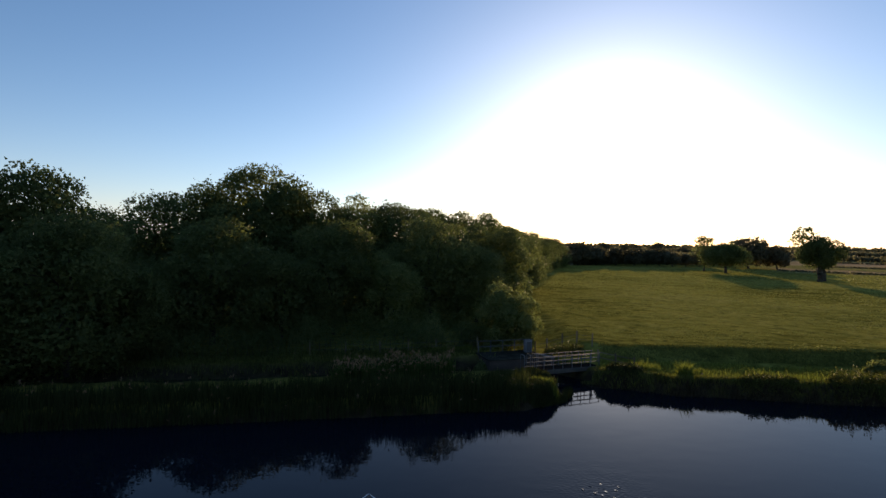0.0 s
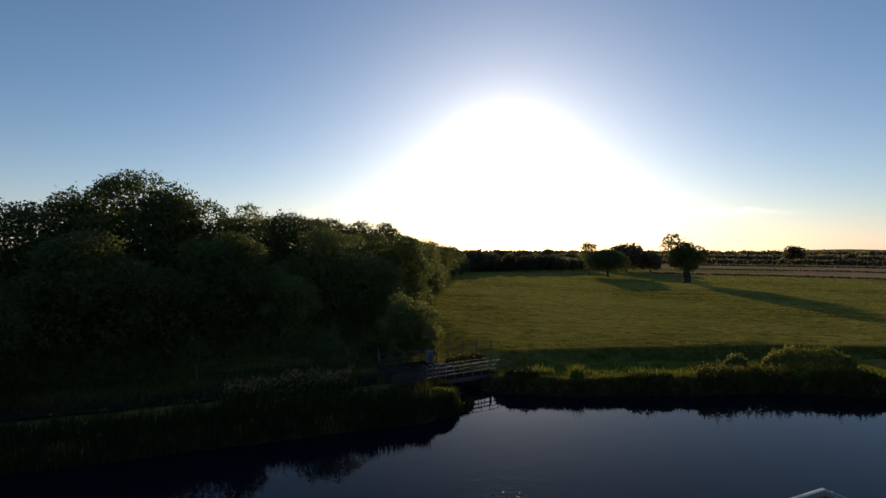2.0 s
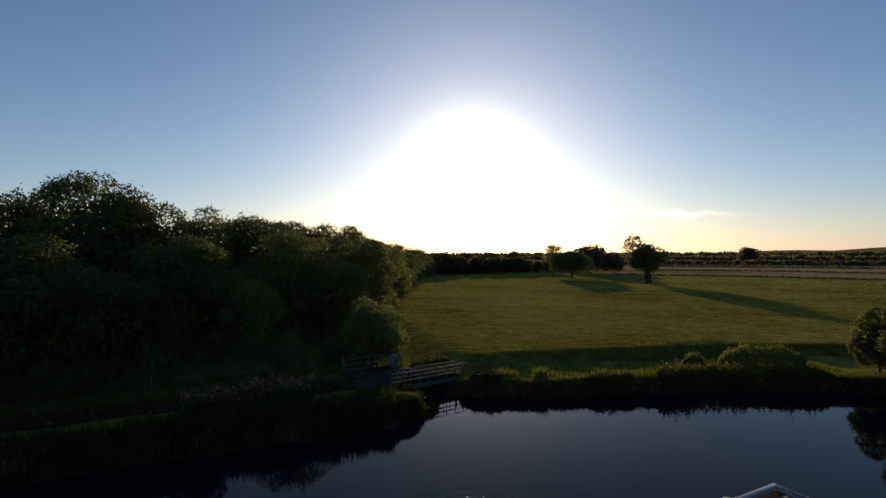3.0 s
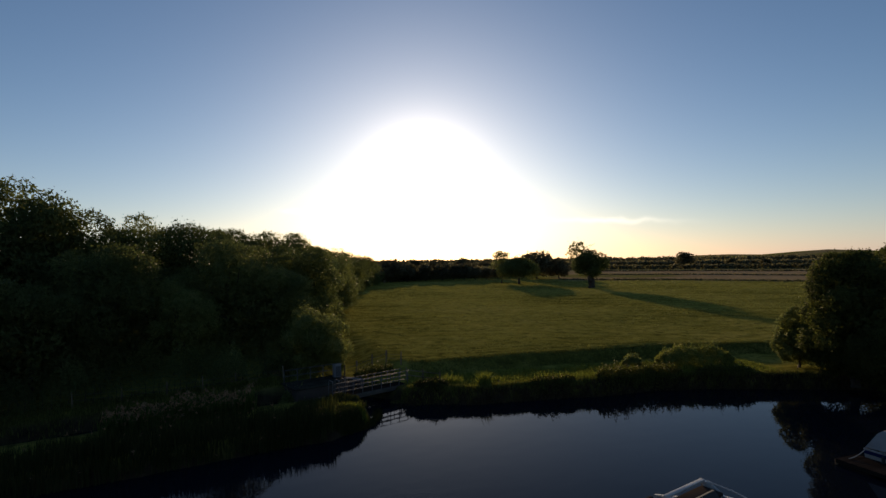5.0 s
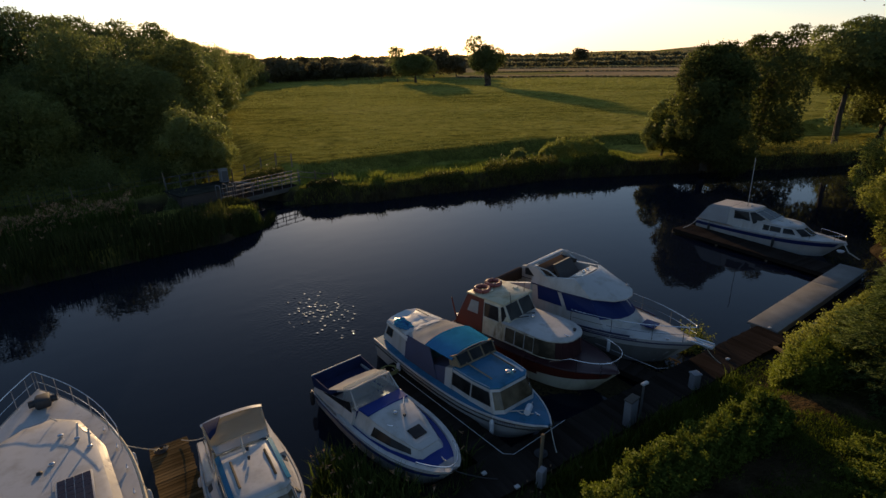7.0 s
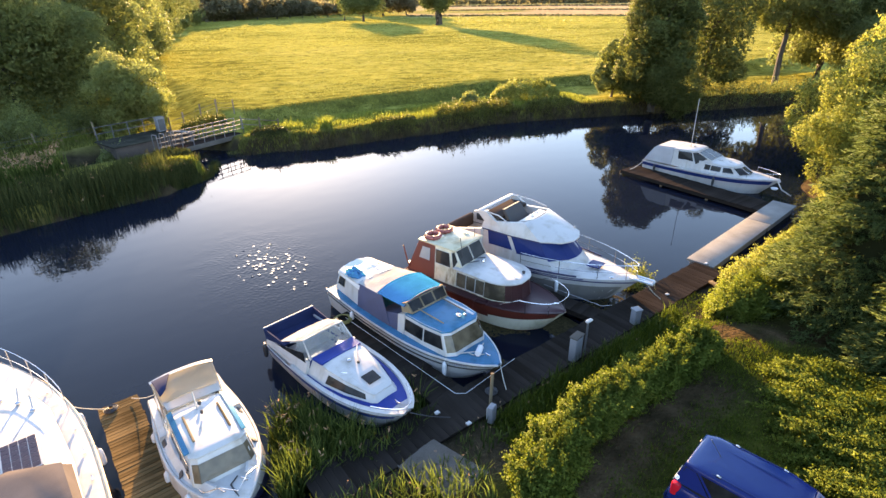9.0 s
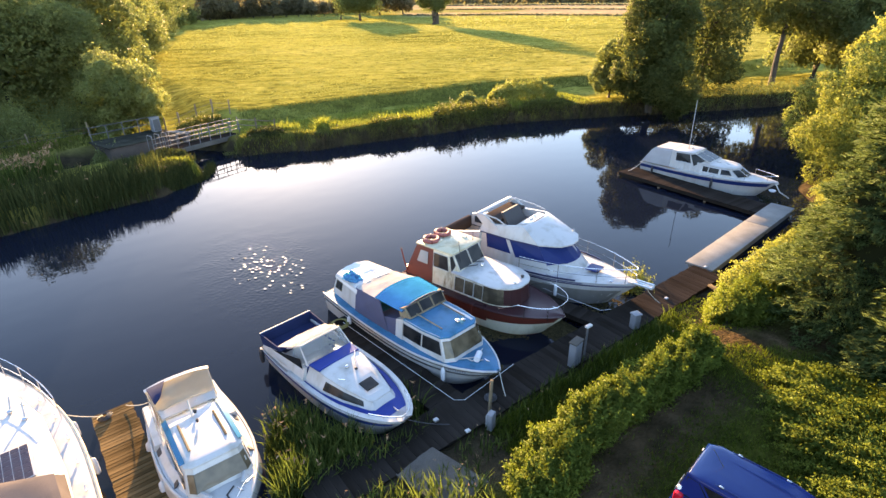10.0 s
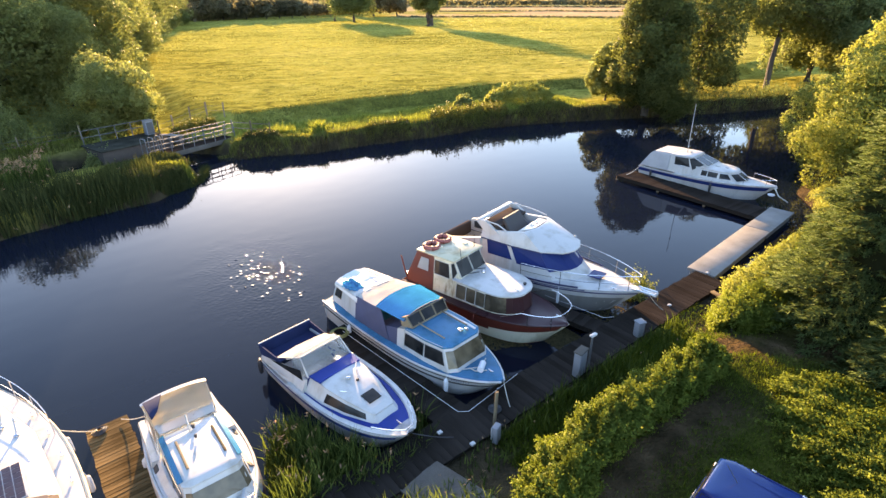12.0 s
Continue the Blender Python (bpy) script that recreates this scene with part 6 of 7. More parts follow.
part("socket", box(bmesh.new(), -0.05, 0.135, 0.40, 0.1, 0.03, 0.12, 0.01), M["blue"], t)
t = thing("mooring_post", pose(8.45, 8.25, 0.3, 0, 2, 0), "grey wooden mooring post", "post")
part("post", tube(bmesh.new(), [(0, 0, 0), (0, 0, 1.35)], 0.048, 9), M["post_wood"], t)
t = thing("meter_box", pose(8.15, 7.85, 0.4, 0, 0, 20), "small grey meter box beside the post", "box")
part("case", box(bmesh.new(), 0, 0, 0.3, 0.26, 0.18, 0.55, 0.03), M["pedestal"], t)
part("front", box(bmesh.new(), -0.02, 0.095, 0.32, 0.2, 0.012, 0.4, 0.004), M["white"], t)
for x, y in ((7.1, 8.95), (7.55, 8.1), (17.9, 8.75), (21.5, 9.2)):
    bm = box(bmesh.new(), 0, 0, 0.03, 0.14, 0.12, 0.05, 0.012)
    tagged(part("deck_light", bm, M["white"]), "small square white deck light on the quay", "light").location = (x, y, 0.47)

t = thing("timber", pose(19.79, 7.69, 0.62, 0, 4, 67), "old brown timber lying against the walkway", "timber")
part("beam", box(bmesh.new(), 0, 0, 0, 1.15, 0.16, 0.09, 0.012), M["post_wood"], t)

# ---- footbridge over the creek ----
A, Bv = Vector((5.90, 41.60, 1.0)), Vector((12.62, 44.18, 1.0))
ang = math.degrees(math.atan2(Bv.y - A.y, Bv.x - A.x))
ln = (Bv - A).length
t = thing("footbridge", pose(A.x, A.y, 0, 0, 0, ang), "grey footbridge with tubular handrails over the creek", "bridge", kind="structure")
for sg, x0 in ((1, 1.9), (-1, 0.0)):
    part("girder", box(bmesh.new(), ln / 2, sg * 0.55, 0.84, ln + 0.3, 0.10, 0.34, 0.015), M["concrete"], t)
    for hgt in (0.38, 0.70, 1.04):
        part("handrail", tube(bmesh.new(), [(x0, sg * 0.53, 1.04 + hgt), (ln + 0.1, sg * 0.53, 1.04 + hgt)], 0.026, 6), M["rail_steel"], t)
    for i in range(9):
        x = x0 + (ln - x0) * i / 8
        part("post", tube(bmesh.new(), [(x, sg * 0.53, 0.9), (x, sg * 0.53, 2.09)], 0.030, 6), M["rail_steel"], t)
# the squeeze gate at the near end
for x in (0.0, 0.55, 1.1):
    part("gate_hoop", tube(bmesh.new(), [(x, -0.53, 1.0), (x, -0.53, 2.2), (x + 0.08, -0.40, 2.28), (x + 0.08, 0.10, 2.28), (x + 0.08, 0.22, 2.2), (x + 0.08, 0.22, 1.0)], 0.034, 6), M["rail_steel"], t)
me = bpy.data.meshes.new("plank")
bm = box(bmesh.new(), 0, 0, 0, 0.19, 1.0, 0.05)
bm.to_mesh(me)
bm.free()
me.materials.append(M["plank_dark"])
for i in range(int(ln / 0.2)):
    ob = new("plank", me)
    ob.parent = t
    ob.location = (0.1 + i * 0.2, 0, 1.02)
for x in (-0.75, ln + 0.75):
    bm = box(bmesh.new(), x, 0.0, 0.0, 1.2, 1.6, 1.90, 0.06)
    part("abutment", bm, M["brick"], t, "brown brick bridge abutment")
t = thing("sluice_platform", pose(5.7, 46.3, 0.0, 0, 0, 17), "brick sluice platform with a railing behind the footbridge", "platform", kind="structure")
part("wall", box(bmesh.new(), 0, 0, 0.1, 5.2, 3.0, 2.14, 0.05), M["brick"], t, "dark brown brick wall")
part("coping", box(bmesh.new(), 0, 0, 1.22, 5.4, 3.2, 0.10, 0.03), M["old_stone"], t)
for hgt in (0.55, 1.05):
    part("handrail", tube(bmesh.new(), [(-2.6, 1.4, 1.25 + hgt), (2.3, 1.4, 1.25 + hgt)], 0.028, 6), M["rail_steel"], t)
for i in range(5):
    part("post", tube(bmesh.new(), [(-2.5 + 1.18 * i, 1.4, 1.22), (-2.5 + 1.18 * i, 1.4, 2.32)], 0.032, 6), M["rail_steel"], t)
t = thing("control_box", pose(7.45, 47.6, 1.27, 0, 0, 17), "grey metal control box standing on the sluice platform", "cabinet")
part("case", box(bmesh.new(), 0, 0, 0.54, 0.62, 0.5, 1.08, 0.04), M["pedestal"], t)
part("lid", box(bmesh.new(), 0, 0, 1.10, 0.70, 0.58, 0.06, 0.02), M["slab_pale"], t)
part("door", box(bmesh.new(), 0, -0.255, 0.52, 0.50, 0.02, 0.9, 0.006), M["steel_grey"], t)
t = thing("coping_stone", pose(8.75, 46.2, 0.75, 0, 0, -50), "pale stone coping at the end of the sluice wall", "wall", kind="structure")
part("wall", box(bmesh.new(), 0, 0, -0.1, 1.9, 0.34, 1.1, 0.03), M["brick"], t)
part("coping", box(bmesh.new(), 0, 0, 0.50, 2.0, 0.44, 0.10, 0.02), M["slab_pale"], t)


def fence(pts, rails, h, label, posts=1.8, wire=False):
    t = thing("fence", pose(0, 0, 0), label, "fence", kind="structure")
    rng = random.Random(len(pts) * 7)
    for (ax, ay), (bx, by) in zip(pts, pts[1:]):
        n = max(1, round(math.hypot(bx - ax, by - ay) / posts))
        for i in range(n + 1):
            x, y = ax + (bx - ax) * i / n, ay + (by - ay) * i / n
            z = float(ground_z(x, y))
            part("post", tube(bmesh.new(), [(x, y, z - 0.2), (x + rng.uniform(-0.05, 0.05), y, z + h * rng.uniform(0.92, 1.08))], 0.06, 6), M["post_wood"], t)
        za, zb = float(ground_z(ax, ay)), float(ground_z(bx, by))
        for r in rails:
            part("wire" if wire else "rail", tube(bmesh.new(), sag((ax, ay, za + r), (bx, by, zb + r), 0.03), 0.012 if wire else 0.04, 5), M["steel_grey"] if wire else M["post_wood"], t)
    return t


fence([(13.1, 44.9), (14.2, 43.7), (15.3, 42.5)], (0.5, 0.95), 1.1, "weathered wooden rail fence beside the footbridge", 1.3)
fence([(8.2, 47.9), (9.5, 49.0), (11.1, 49.7), (12.4, 49.3), (13.5, 48.1)], (0.5, 0.9), 1.2, "old post fence behind the bridge", 2.5, True)
fence([(-12.0, 46.0), (-6.0, 47.4), (-0.9, 48.5), (3.0, 49.3)], (0.5, 0.9), 1.2, "old post and wire fence along the path", 3.0, True)

# ---- trees and plants of the river banks ----
make_tree("willow_bush", pose(6.2, 51.2, 1.0), 21, 6.4, 7.2, -0.3, 30000, 0.13, M["leaf_willow"], "pale green bushy willow beside the footbridge", "tree", 36, 0.2, 0.32, droop=-0.6, twigs=2600, billow=(0.20, 0.36))
make_tree("alder_tree", pose(47.6, 29.6, 0.7), 22, 11.6, 8.8, -0.9, 70000, 0.12, M["leaf_alder"], "dense dark alder leaning over the far bank", "tree", 60, 0.35, 0.5, top_heavy=0.2, billow=(0.18, 0.34))
make_tree("alder_bush", pose(48.2, 34.8, 1.0), 23, 5.8, 4.6, -0.2, 20000, 0.11, M["leaf_willow"], "round green bush in front of the meadow", "bush", 26, 0.15, billow=(0.22, 0.40))
make_tree("bank_tree", pose(68.0, 27.5, 0.9), 24, 13.5, 15.0, 4.0, 34000, 0.17, M["leaf_wood"], "tall bank tree with a bare leaning trunk", "tree", 44, 0.34, lean=(2.6, 1.0), top_heavy=-0.1, billow=(0.14, 0.28))
make_tree("bank_tree", pose(58.0, 30.5, 0.9), 25, 13.2, 11.0, -0.8, 26000, 0.14, M["leaf_alder"], "bank tree with a loose crown and thin upper branches", "tree", 48, 0.3, billow=(0.10, 0.24))
make_tree("bank_tree", pose(78.0, 27.0, 0.8), 26, 15.0, 14.0, 0.0, 24000, 0.22, M["leaf_wood"], "large tree behind the bend of the river", "tree", 40, 0.45, twigs=600, billow=(0.14, 0.30))
make_tree("bank_tree", pose(72.0, 19.5, 0.4), 27, 11.0, 10.0, 0.5, 20000, 0.19, M["leaf_wood"], "leafy tree at the bend of the river", "tree", 36, 0.3, billow=(0.2, 0.36))
make_tree("golden_willow", pose(40.0, 9.7, 0.6), 28, 8.2, 9.6, -0.8, 90000, 0.085, M["leaf_gold"], "golden green willow glowing in the low sun", "tree", 110, 0.35, 0.38, droop=0.5, top_heavy=0.32, billow=(0.12, 0.26))
make_tree("golden_willow", pose(46.5, 11.0, 0.6), 29, 10.0, 9.0, 0.0, 24000, 0.13, M["leaf_gold"], "second golden green willow further back", "tree", 60, 0.35, 0.38, droop=0.5, billow=(0.14, 0.30))


def conifer(m, seed, height, width, boughs, label):
    """A leylandii: drooping feathery boughs of flat sprays all over a broad cone."""
    rng = np.random.default_rng(seed)
    t = thing("conifer", m, label, "tree")
    per, fans = 52, 15
    h = (np.arange(boughs) + rng.random(boughs)) / boughs
    h = h ** 1.25
    a = np.arange(boughs) * 2.39996 + rng.normal(size=boughs) * 0.25
    reach = width / 2 * (1 - h) ** 0.8 * rng.uniform(0.78, 1.08, boughs)
    u = rng.random((boughs, fans)) ** 0.7
    side = rng.normal(size=(boughs, fans)) * 0.30 * (0.5 + 0.5 * (1 - h))[:, None]
    r = reach[:, None] * (0.45 + 0.5 * u)
    az_ = a[:, None] + side / np.maximum(r, 0.4)
    z = 0.35 + (h * height * 0.95)[:, None] + 0.30 * u - 0.75 * u ** 2.2 * (1 - h)[:, None] - 0.5 * side ** 2 + rng.normal(size=u.shape) * 0.08
    root = np.stack([np.cos(az_) * r, np.sin(az_) * r, z], -1).reshape(-1, 3)
    az_ = (az_ + rng.normal(size=az_.shape) * 0.3).ravel()
    sprays = boughs * fans
    out = np.stack([np.cos(az_), np.sin(az_), rng.uniform(-0.15, 0.45, sprays)], -1)
    ln_ = rng.uniform(0.35, 0.7, sprays) * np.repeat(0.5 + 0.5 * (1 - h), fans)
    v = rng.random((sprays, per))
    sidev = np.stack([-np.sin(az_), np.cos(az_), np.zeros(sprays)], -1)
    spread = rng.normal(size=(sprays, per)) * 0.13 * (1.15 - v)
    p = root[:, None] + out[:, None] * (v * ln_[:, None])[..., None] + sidev[:, None] * spread[..., None]
    p[..., 2] += -0.28 * v ** 2 * ln_[:, None] + rng.normal(size=v.shape) * 0.03
    p = p.reshape(-1, 3)
    o = np.repeat(out, per, axis=0)
    q = leaf_quads(p, 0.098, rng, 0.14, 0.5, o * 3.0, three=True)
    nrm = unit(o + np.array([0, 0, 0.5]) + 0.55 * rng.normal(size=p.shape))
    link("crown", quad_mesh("crown", q, nrm), M["leaf_conifer"], t)
    part("trunk", tube(bmesh.new(), [(0, 0, -0.2), (0, 0, height * 0.5), (0, 0, height * 0.95)], 0.16, 8, r2=0.02), M["bark"], t)
    # near-black cone added to stand for the shade deep inside the crown
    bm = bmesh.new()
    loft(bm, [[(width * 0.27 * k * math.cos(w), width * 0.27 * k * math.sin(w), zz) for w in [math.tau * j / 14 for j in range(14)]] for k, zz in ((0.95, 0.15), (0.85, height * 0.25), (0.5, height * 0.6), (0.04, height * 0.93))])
    part("inner_growth", bm, M["crown_shade"], t, "dark solid core standing in for the shaded inside of the conifer")
    return t


conifer(pose(20.9, 3.6, 0.8), 31, 10.6, 6.2, 330, "dark feathery green conifer beside the lawn")
conifer(pose(18.9, 0.9, 0.8), 32, 8.0, 5.0, 210, "dark feathery green conifer behind the car")


def leafy_bank(name, pts, width, height, n, size, mat, seed, label, category="hedge", kind="", aspect=0.55, rough=0.0):
    """A hedge or shrub mass along a line, its top and sides uneven."""
    rng = np.random.default_rng(seed)
    n, size = int(n * 1.75), size * 0.82
    pts = np.array(pts, float)
    seg = np.linalg.norm(np.diff(pts[:, :2], axis=0), axis=1)
    cum = np.concatenate([[0], np.cumsum(seg)])
    s = rng.uniform(0, cum[-1], n)
    cx, cy = np.interp(s, cum, pts[:, 0]), np.interp(s, cum, pts[:, 1])
    j = np.clip(np.searchsorted(cum, s) - 1, 0, len(seg) - 1)
    dx, dy = np.diff(pts[:, 0])[j] / seg[j], np.diff(pts[:, 1])[j] / seg[j]
    a = rng.uniform(0, math.pi, n)
    lump = 0.84 + 0.14 * wobble(s, s * 0.7, 0.75, seed) + 0.14 * wobble(s * 1.3, a * 3, 0.9, seed + 2) + 0.12 * wobble(s * 4, a * 9, 1.0, seed)
    rr = lump * rng.random(n) ** 0.22
    rr *= 1 + rough * (0.5 * wobble(s * 2.1, a * 2, 0.45, seed + 5) + 0.35 * wobble(s * 6.3, a * 5, 0.9, seed + 7) + 0.7 * rng.random(n) ** 5)
    end = np.minimum(1, np.minimum(s, cum[-1] - s) / (width * 0.6) + 0.25) ** 0.5
    u, v = np.cos(a) * rr * width / 2 * end, np.abs(np.sin(a)) ** 0.7 * rr * height * end
    x, y = cx - dy * u, cy + dx * u
    p = np.stack([x, y, ground_z(x, y) + v], -1)
    up = np.stack([-dy * np.cos(a), dx * np.cos(a), np.sin(a) + 0.3], -1)
    q = leaf_quads(p, size, rng, aspect, 0.0, up * 0.6, three=True)
    t = thing(name, pose(0, 0, 0), label, category, kind=kind)
    link("foliage", quad_mesh("foliage", q, unit(up + 0.45 * rng.normal(size=p.shape))), mat, t)
    bm = bmesh.new()
    for i in range(int(cum[-1] / 0.5)):
        sx, sy = np.interp(i * 0.5 + 0.2, cum, pts[:, 0]), np.interp(i * 0.5 + 0.2, cum, pts[:, 1])
        z = float(ground_z(sx, sy))
        tube(bm, [(sx, sy, z - 0.1), (sx + rng.normal() * 0.1, sy + rng.normal() * 0.1, z + height * 0.35), (sx + rng.normal() * 0.25, sy + rng.normal() * 0.25, z + height * 0.6)], 0.03, 5, r2=0.008)
    tagged(part("undergrowth", bm, M["bark"], t), kind="stuff")
    return t


leafy_bank("hedge", [(6.5, 4.65), (7.8, 5.55), (9.6, 6.0), (12.0, 5.95), (14.0, 5.85), (15.5, 5.85)], 1.65, 1.1, 56000, 0.055, M["leaf_hedge"], 41, "trimmed green bramble hedge between the quay and the track", rough=0.35)
leafy_bank("shrubs", [(17.5, 6.3), (19.0, 6.5), (20.8, 6.5)], 2.2, 1.15, 30000, 0.055, M["leaf_hedge"], 42, "green shrubs behind the quay", "bush", rough=0.35)
leafy_bank("shrubs", [(19.7, 7.35), (22.5, 7.45), (25.5, 7.65), (29.0, 8.05), (31.8, 8.4), (34.2, 9.0), (36.4, 10.0)], 1.6, 0.75, 36000, 0.06, M["leaf_gold"], 43, "bright yellow green shrubs along the pontoon", "bush", rough=0.5)
leafy_bank("shrubs", [(21.0, 5.9), (24.0, 6.0), (28.0, 6.2), (33.0, 6.8)], 2.2, 1.4, 24000, 0.08, M["leaf_hedge"], 44, "tall mixed shrubs behind the pontoon", "bush", rough=0.5)
leafy_bank("shrubs", [(11.9, -1.6), (13.8, 0.6), (15.6, 2.3), (16.7, 3.4)], 4.2, 0.75, 46000, 0.054, M["leaf_hedge"], 45, "low brambles and rough growth at the edge of the lawn", "bush", rough=0.6)
leafy_bank("brambles", [(36.6, 39.9), (40.2, 39.8), (44.0, 38.6)], 3.8, 2.1, 16000, 0.09, M["leaf_gold"], 46, "pale green bramble mound below the meadow", "bush", rough=0.25)
leafy_bank("brambles", [(33.4, 41.2), (35.2, 41.0)], 1.6, 1.2, 3000, 0.11, M["leaf_willow"], 47, "small pale bramble bush below the meadow", "bush", rough=0.8)
leafy_bank("ivy", [(2.3, 44.9), (3.6, 45.0), (4.9, 45.2)], 1.3, 1.5, 3200, 0.08, M["leaf_willow"], 50, "ivy and weeds growing over the sluice wall", "plants", rough=0.8)
leafy_bank("ivy", [(8.9, 46.8), (10.4, 47.8), (12.6, 47.6)], 1.5, 0.9, 3200, 0.08, M["leaf_bank"], 51, "rough weeds on the earth mound behind the bridge", "plants", rough=0.8)
leafy_bank("bank_scrub", [(3.6, 49.9), (6.0, 50.0), (8.6, 50.6)], 2.2, 1.9, 7000, 0.085, M["leaf_willow"], 52, "low willow shoots at the foot of the bush", "bush", rough=0.7)
leafy_bank("water_plants", [(17.6, 10.25), (18.5, 10.5), (19.3, 10.6)], 1.0, 1.6, 6000, 0.055, M["leaf_gold"], 49, "yellow green water plants under the bow", "plants", rough=0.7)
for k, (pts, w, h, n) in enumerate([([(22, 38.9), (26, 38.3)], 1.4, 0.6, 2600), ([(28, 37.9), (33, 37.6), (36, 36.8)], 1.8, 0.95, 5600), ([(37, 36.2), (42, 34.6)], 1.6, 0.7, 3600), ([(12.8, 41.9), (15.5, 40.9)], 1.2, 0.6, 2600),
                                  ([(-3, 52.6), (-0.2, 53.2)], 3.0, 2.6, 5000), ([(1.4, 52.4), (3.6, 52.8)], 2.0, 1.7, 4000), ([(-30, 42), (-14, 45.5)], 3.0, 2.6, 9000), ([(-14, 46), (0, 50), (6, 55)], 3.4, 2.6, 9000), ([(50, 30), (58, 27), (66, 24)], 2.0, 1.2, 6000)]):
    # the clump at the bridge end gets darker leaves in place of shade
    leafy_bank("bank_scrub", pts, w, h, int(n * 1.3), 0.085, M["leaf_sedge"] if k == 3 else M["leaf_bank"] if k < 4 else M["leaf_willow"] if k < 6 else M["leaf_wood"], 60 + k, "rough weeds and scrub on the river bank", "bush", rough=0.9)


def blades(x, y, h, w, rng, lean=0.25, z=None, rungs=3):
    n = len(x)
    z = ground_z(x, y) if z is None else z
    a = rng.uniform(0, math.tau, n)
    d = np.stack([np.cos(a), np.sin(a)], -1) * (lean * rng.random(n) * h)[:, None]
    f = rng.uniform(0, math.tau, n)
    wv = np.stack([np.cos(f), np.sin(f), np.zeros(n)], -1) * (w * rng.uniform(0.6, 1.3, n))[:, None]
    out = []
    for i in range(rungs):
        u = i / (rungs - 1)
        c = np.stack([x + d[:, 0] * u ** 2, y + d[:, 1] * u ** 2, z + h * (u - 0.18 * lean * u ** 3)], -1)
        k = (1 - u) ** 0.6 if u < 1 else 0.03
        out.append(np.stack([c - wv * k, c + wv * k], 1))
    return np.stack(out, 1)


def clear_of_hulls(x, y):
    """True where no moored hull floats."""
    ok = np.ones(len(x), bool)
    for hx, hy, rz, length, beam in ((5.78, 12.06, 189.5, 6.05, 2.25), (1.68, 11.38, 181.5, 5.25, 2.15), (9.02, 12.95, 187.3, 7.95, 2.55)):
        c, s_ = math.cos(radians(rz)), math.sin(radians(rz))
        u, v = (x - hx) * c + (y - hy) * s_, (-(x - hx) * s_ + (y - hy) * c) / length + 0.5
        full = np.clip(1 - np.clip((v - 0.42) / 0.58, 0, 1) ** 2.6, 0, 1) ** 0.7
        ok &= (np.abs(u) > beam / 2 * full + 0.16) | (v < -0.02) | (v > 1.02)
    return ok


def reed_bed(name, pts, width, n, h, w, seed, mat, label, heads=0, lean=0.25, category="reeds", zmin=None, head=0.10):
    rng = np.random.default_rng(seed)
    pts = np.array(pts, float)
    seg = np.linalg.norm(np.diff(pts, axis=0), axis=1)
    cum = np.concatenate([[0], np.cumsum(seg)])
    s = rng.uniform(0, cum[-1], n)
    x, y = np.interp(s, cum, pts[:, 0]), np.interp(s, cum, pts[:, 1])
    u = rng.uniform(-0.5, 0.5, n)
    x, y = x + rng.normal(size=n) * 0.12 + u * width * 0.3, y + u * width
    hh = h * (0.72 + 0.2 * wobble(s, u * 2, 0.8, seed) + rng.uniform(-0.25, 0.25, n)) * (1 if name != "tall_weeds" else 0.35 + 0.75 * rng.random(n))
    if zmin is not None:
        keep = clear_of_hulls(x, y)
        x, y, hh = x[keep], y[keep], hh[keep]
        n = len(x)
    if name == "lawn_grass":
        keep = (to_line(x, y, TRACK) + 0.7 * rng.random(n) > 0.75) & (to_line(x, y, DIRT) + 0.4 * rng.random(n) > 0.75)
        x, y, hh = x[keep], y[keep], hh[keep]
        n = len(x)
    z = np.maximum(ground_z(x, y), -0.25 if zmin is None else zmin)
    ob = link(name, strip_mesh(name, blades(x, y, hh, w, rng, lean, z, 4 if zmin is not None else 2 if mat == M["leaf_lawn"] else 3)), mat)
    tagged(ob, label, category, kind="stuff")
    if heads:
        i = rng.integers(0, n, heads)
        p = np.stack([x[i], y[i], z[i] + hh[i] * 1.02], -1)
        q = np.concatenate([leaf_quads(p + rng.normal(size=p.shape) * head * 0.5, head, rng, 0.22, 1.2) for _ in range(4)])
        tagged(link("seed_heads", quad_mesh("seed_heads", q), M["seed_head"]), "pinkish seed heads above the reeds", category, kind="stuff")
    return ob


reed_bed("reeds", [(-60, 25.5), (-17.6, 32.2), (-6.3, 34.2), (0.1, 35.4), (3.6, 35.9), (5.4, 36.0)], 3.2, 24500, 1.5, 0.028, 71, M["leaf_sedge"], "tall dark reeds along the far bank", 160)
reed_bed("reeds", [(4.0, 36.0), (6.2, 36.8), (7.6, 37.6)], 2.2, 6000, 0.62, 0.028, 88, M["leaf_sedge"], "dark reeds on the spit at the creek mouth", 20)
reed_bed("reeds", [(3.0, 39.4), (5.6, 40.2), (8.2, 41.2)], 2.4, 3600, 0.42, 0.028, 89, M["leaf_sedge"], "green rushes below the footbridge", 0)
reed_bed("reeds", [(-8, 38.0), (-3, 39.2), (0.2, 39.9)], 2.4, 3600, 1.7, 0.03, 72, M["leaf_reed"], "flowering reeds in a patch of sun", 420, head=0.13)
reed_bed("reeds", [(5.9, 37.4), (8.0, 37.3)], 0.6, 900, 0.7, 0.035, 73, M["leaf_grass"], "bright green reeds at the creek mouth")
reed_bed("reeds", [(1.0, 34.7), (4.6, 35.2), (6.6, 35.9), (8.0, 36.7), (8.9, 38.2), (9.2, 39.6)], 0.9, 5000, 0.8, 0.028, 91, M["leaf_sedge"], "dark reeds leaning over the edge of the spit", 0, 0.6)
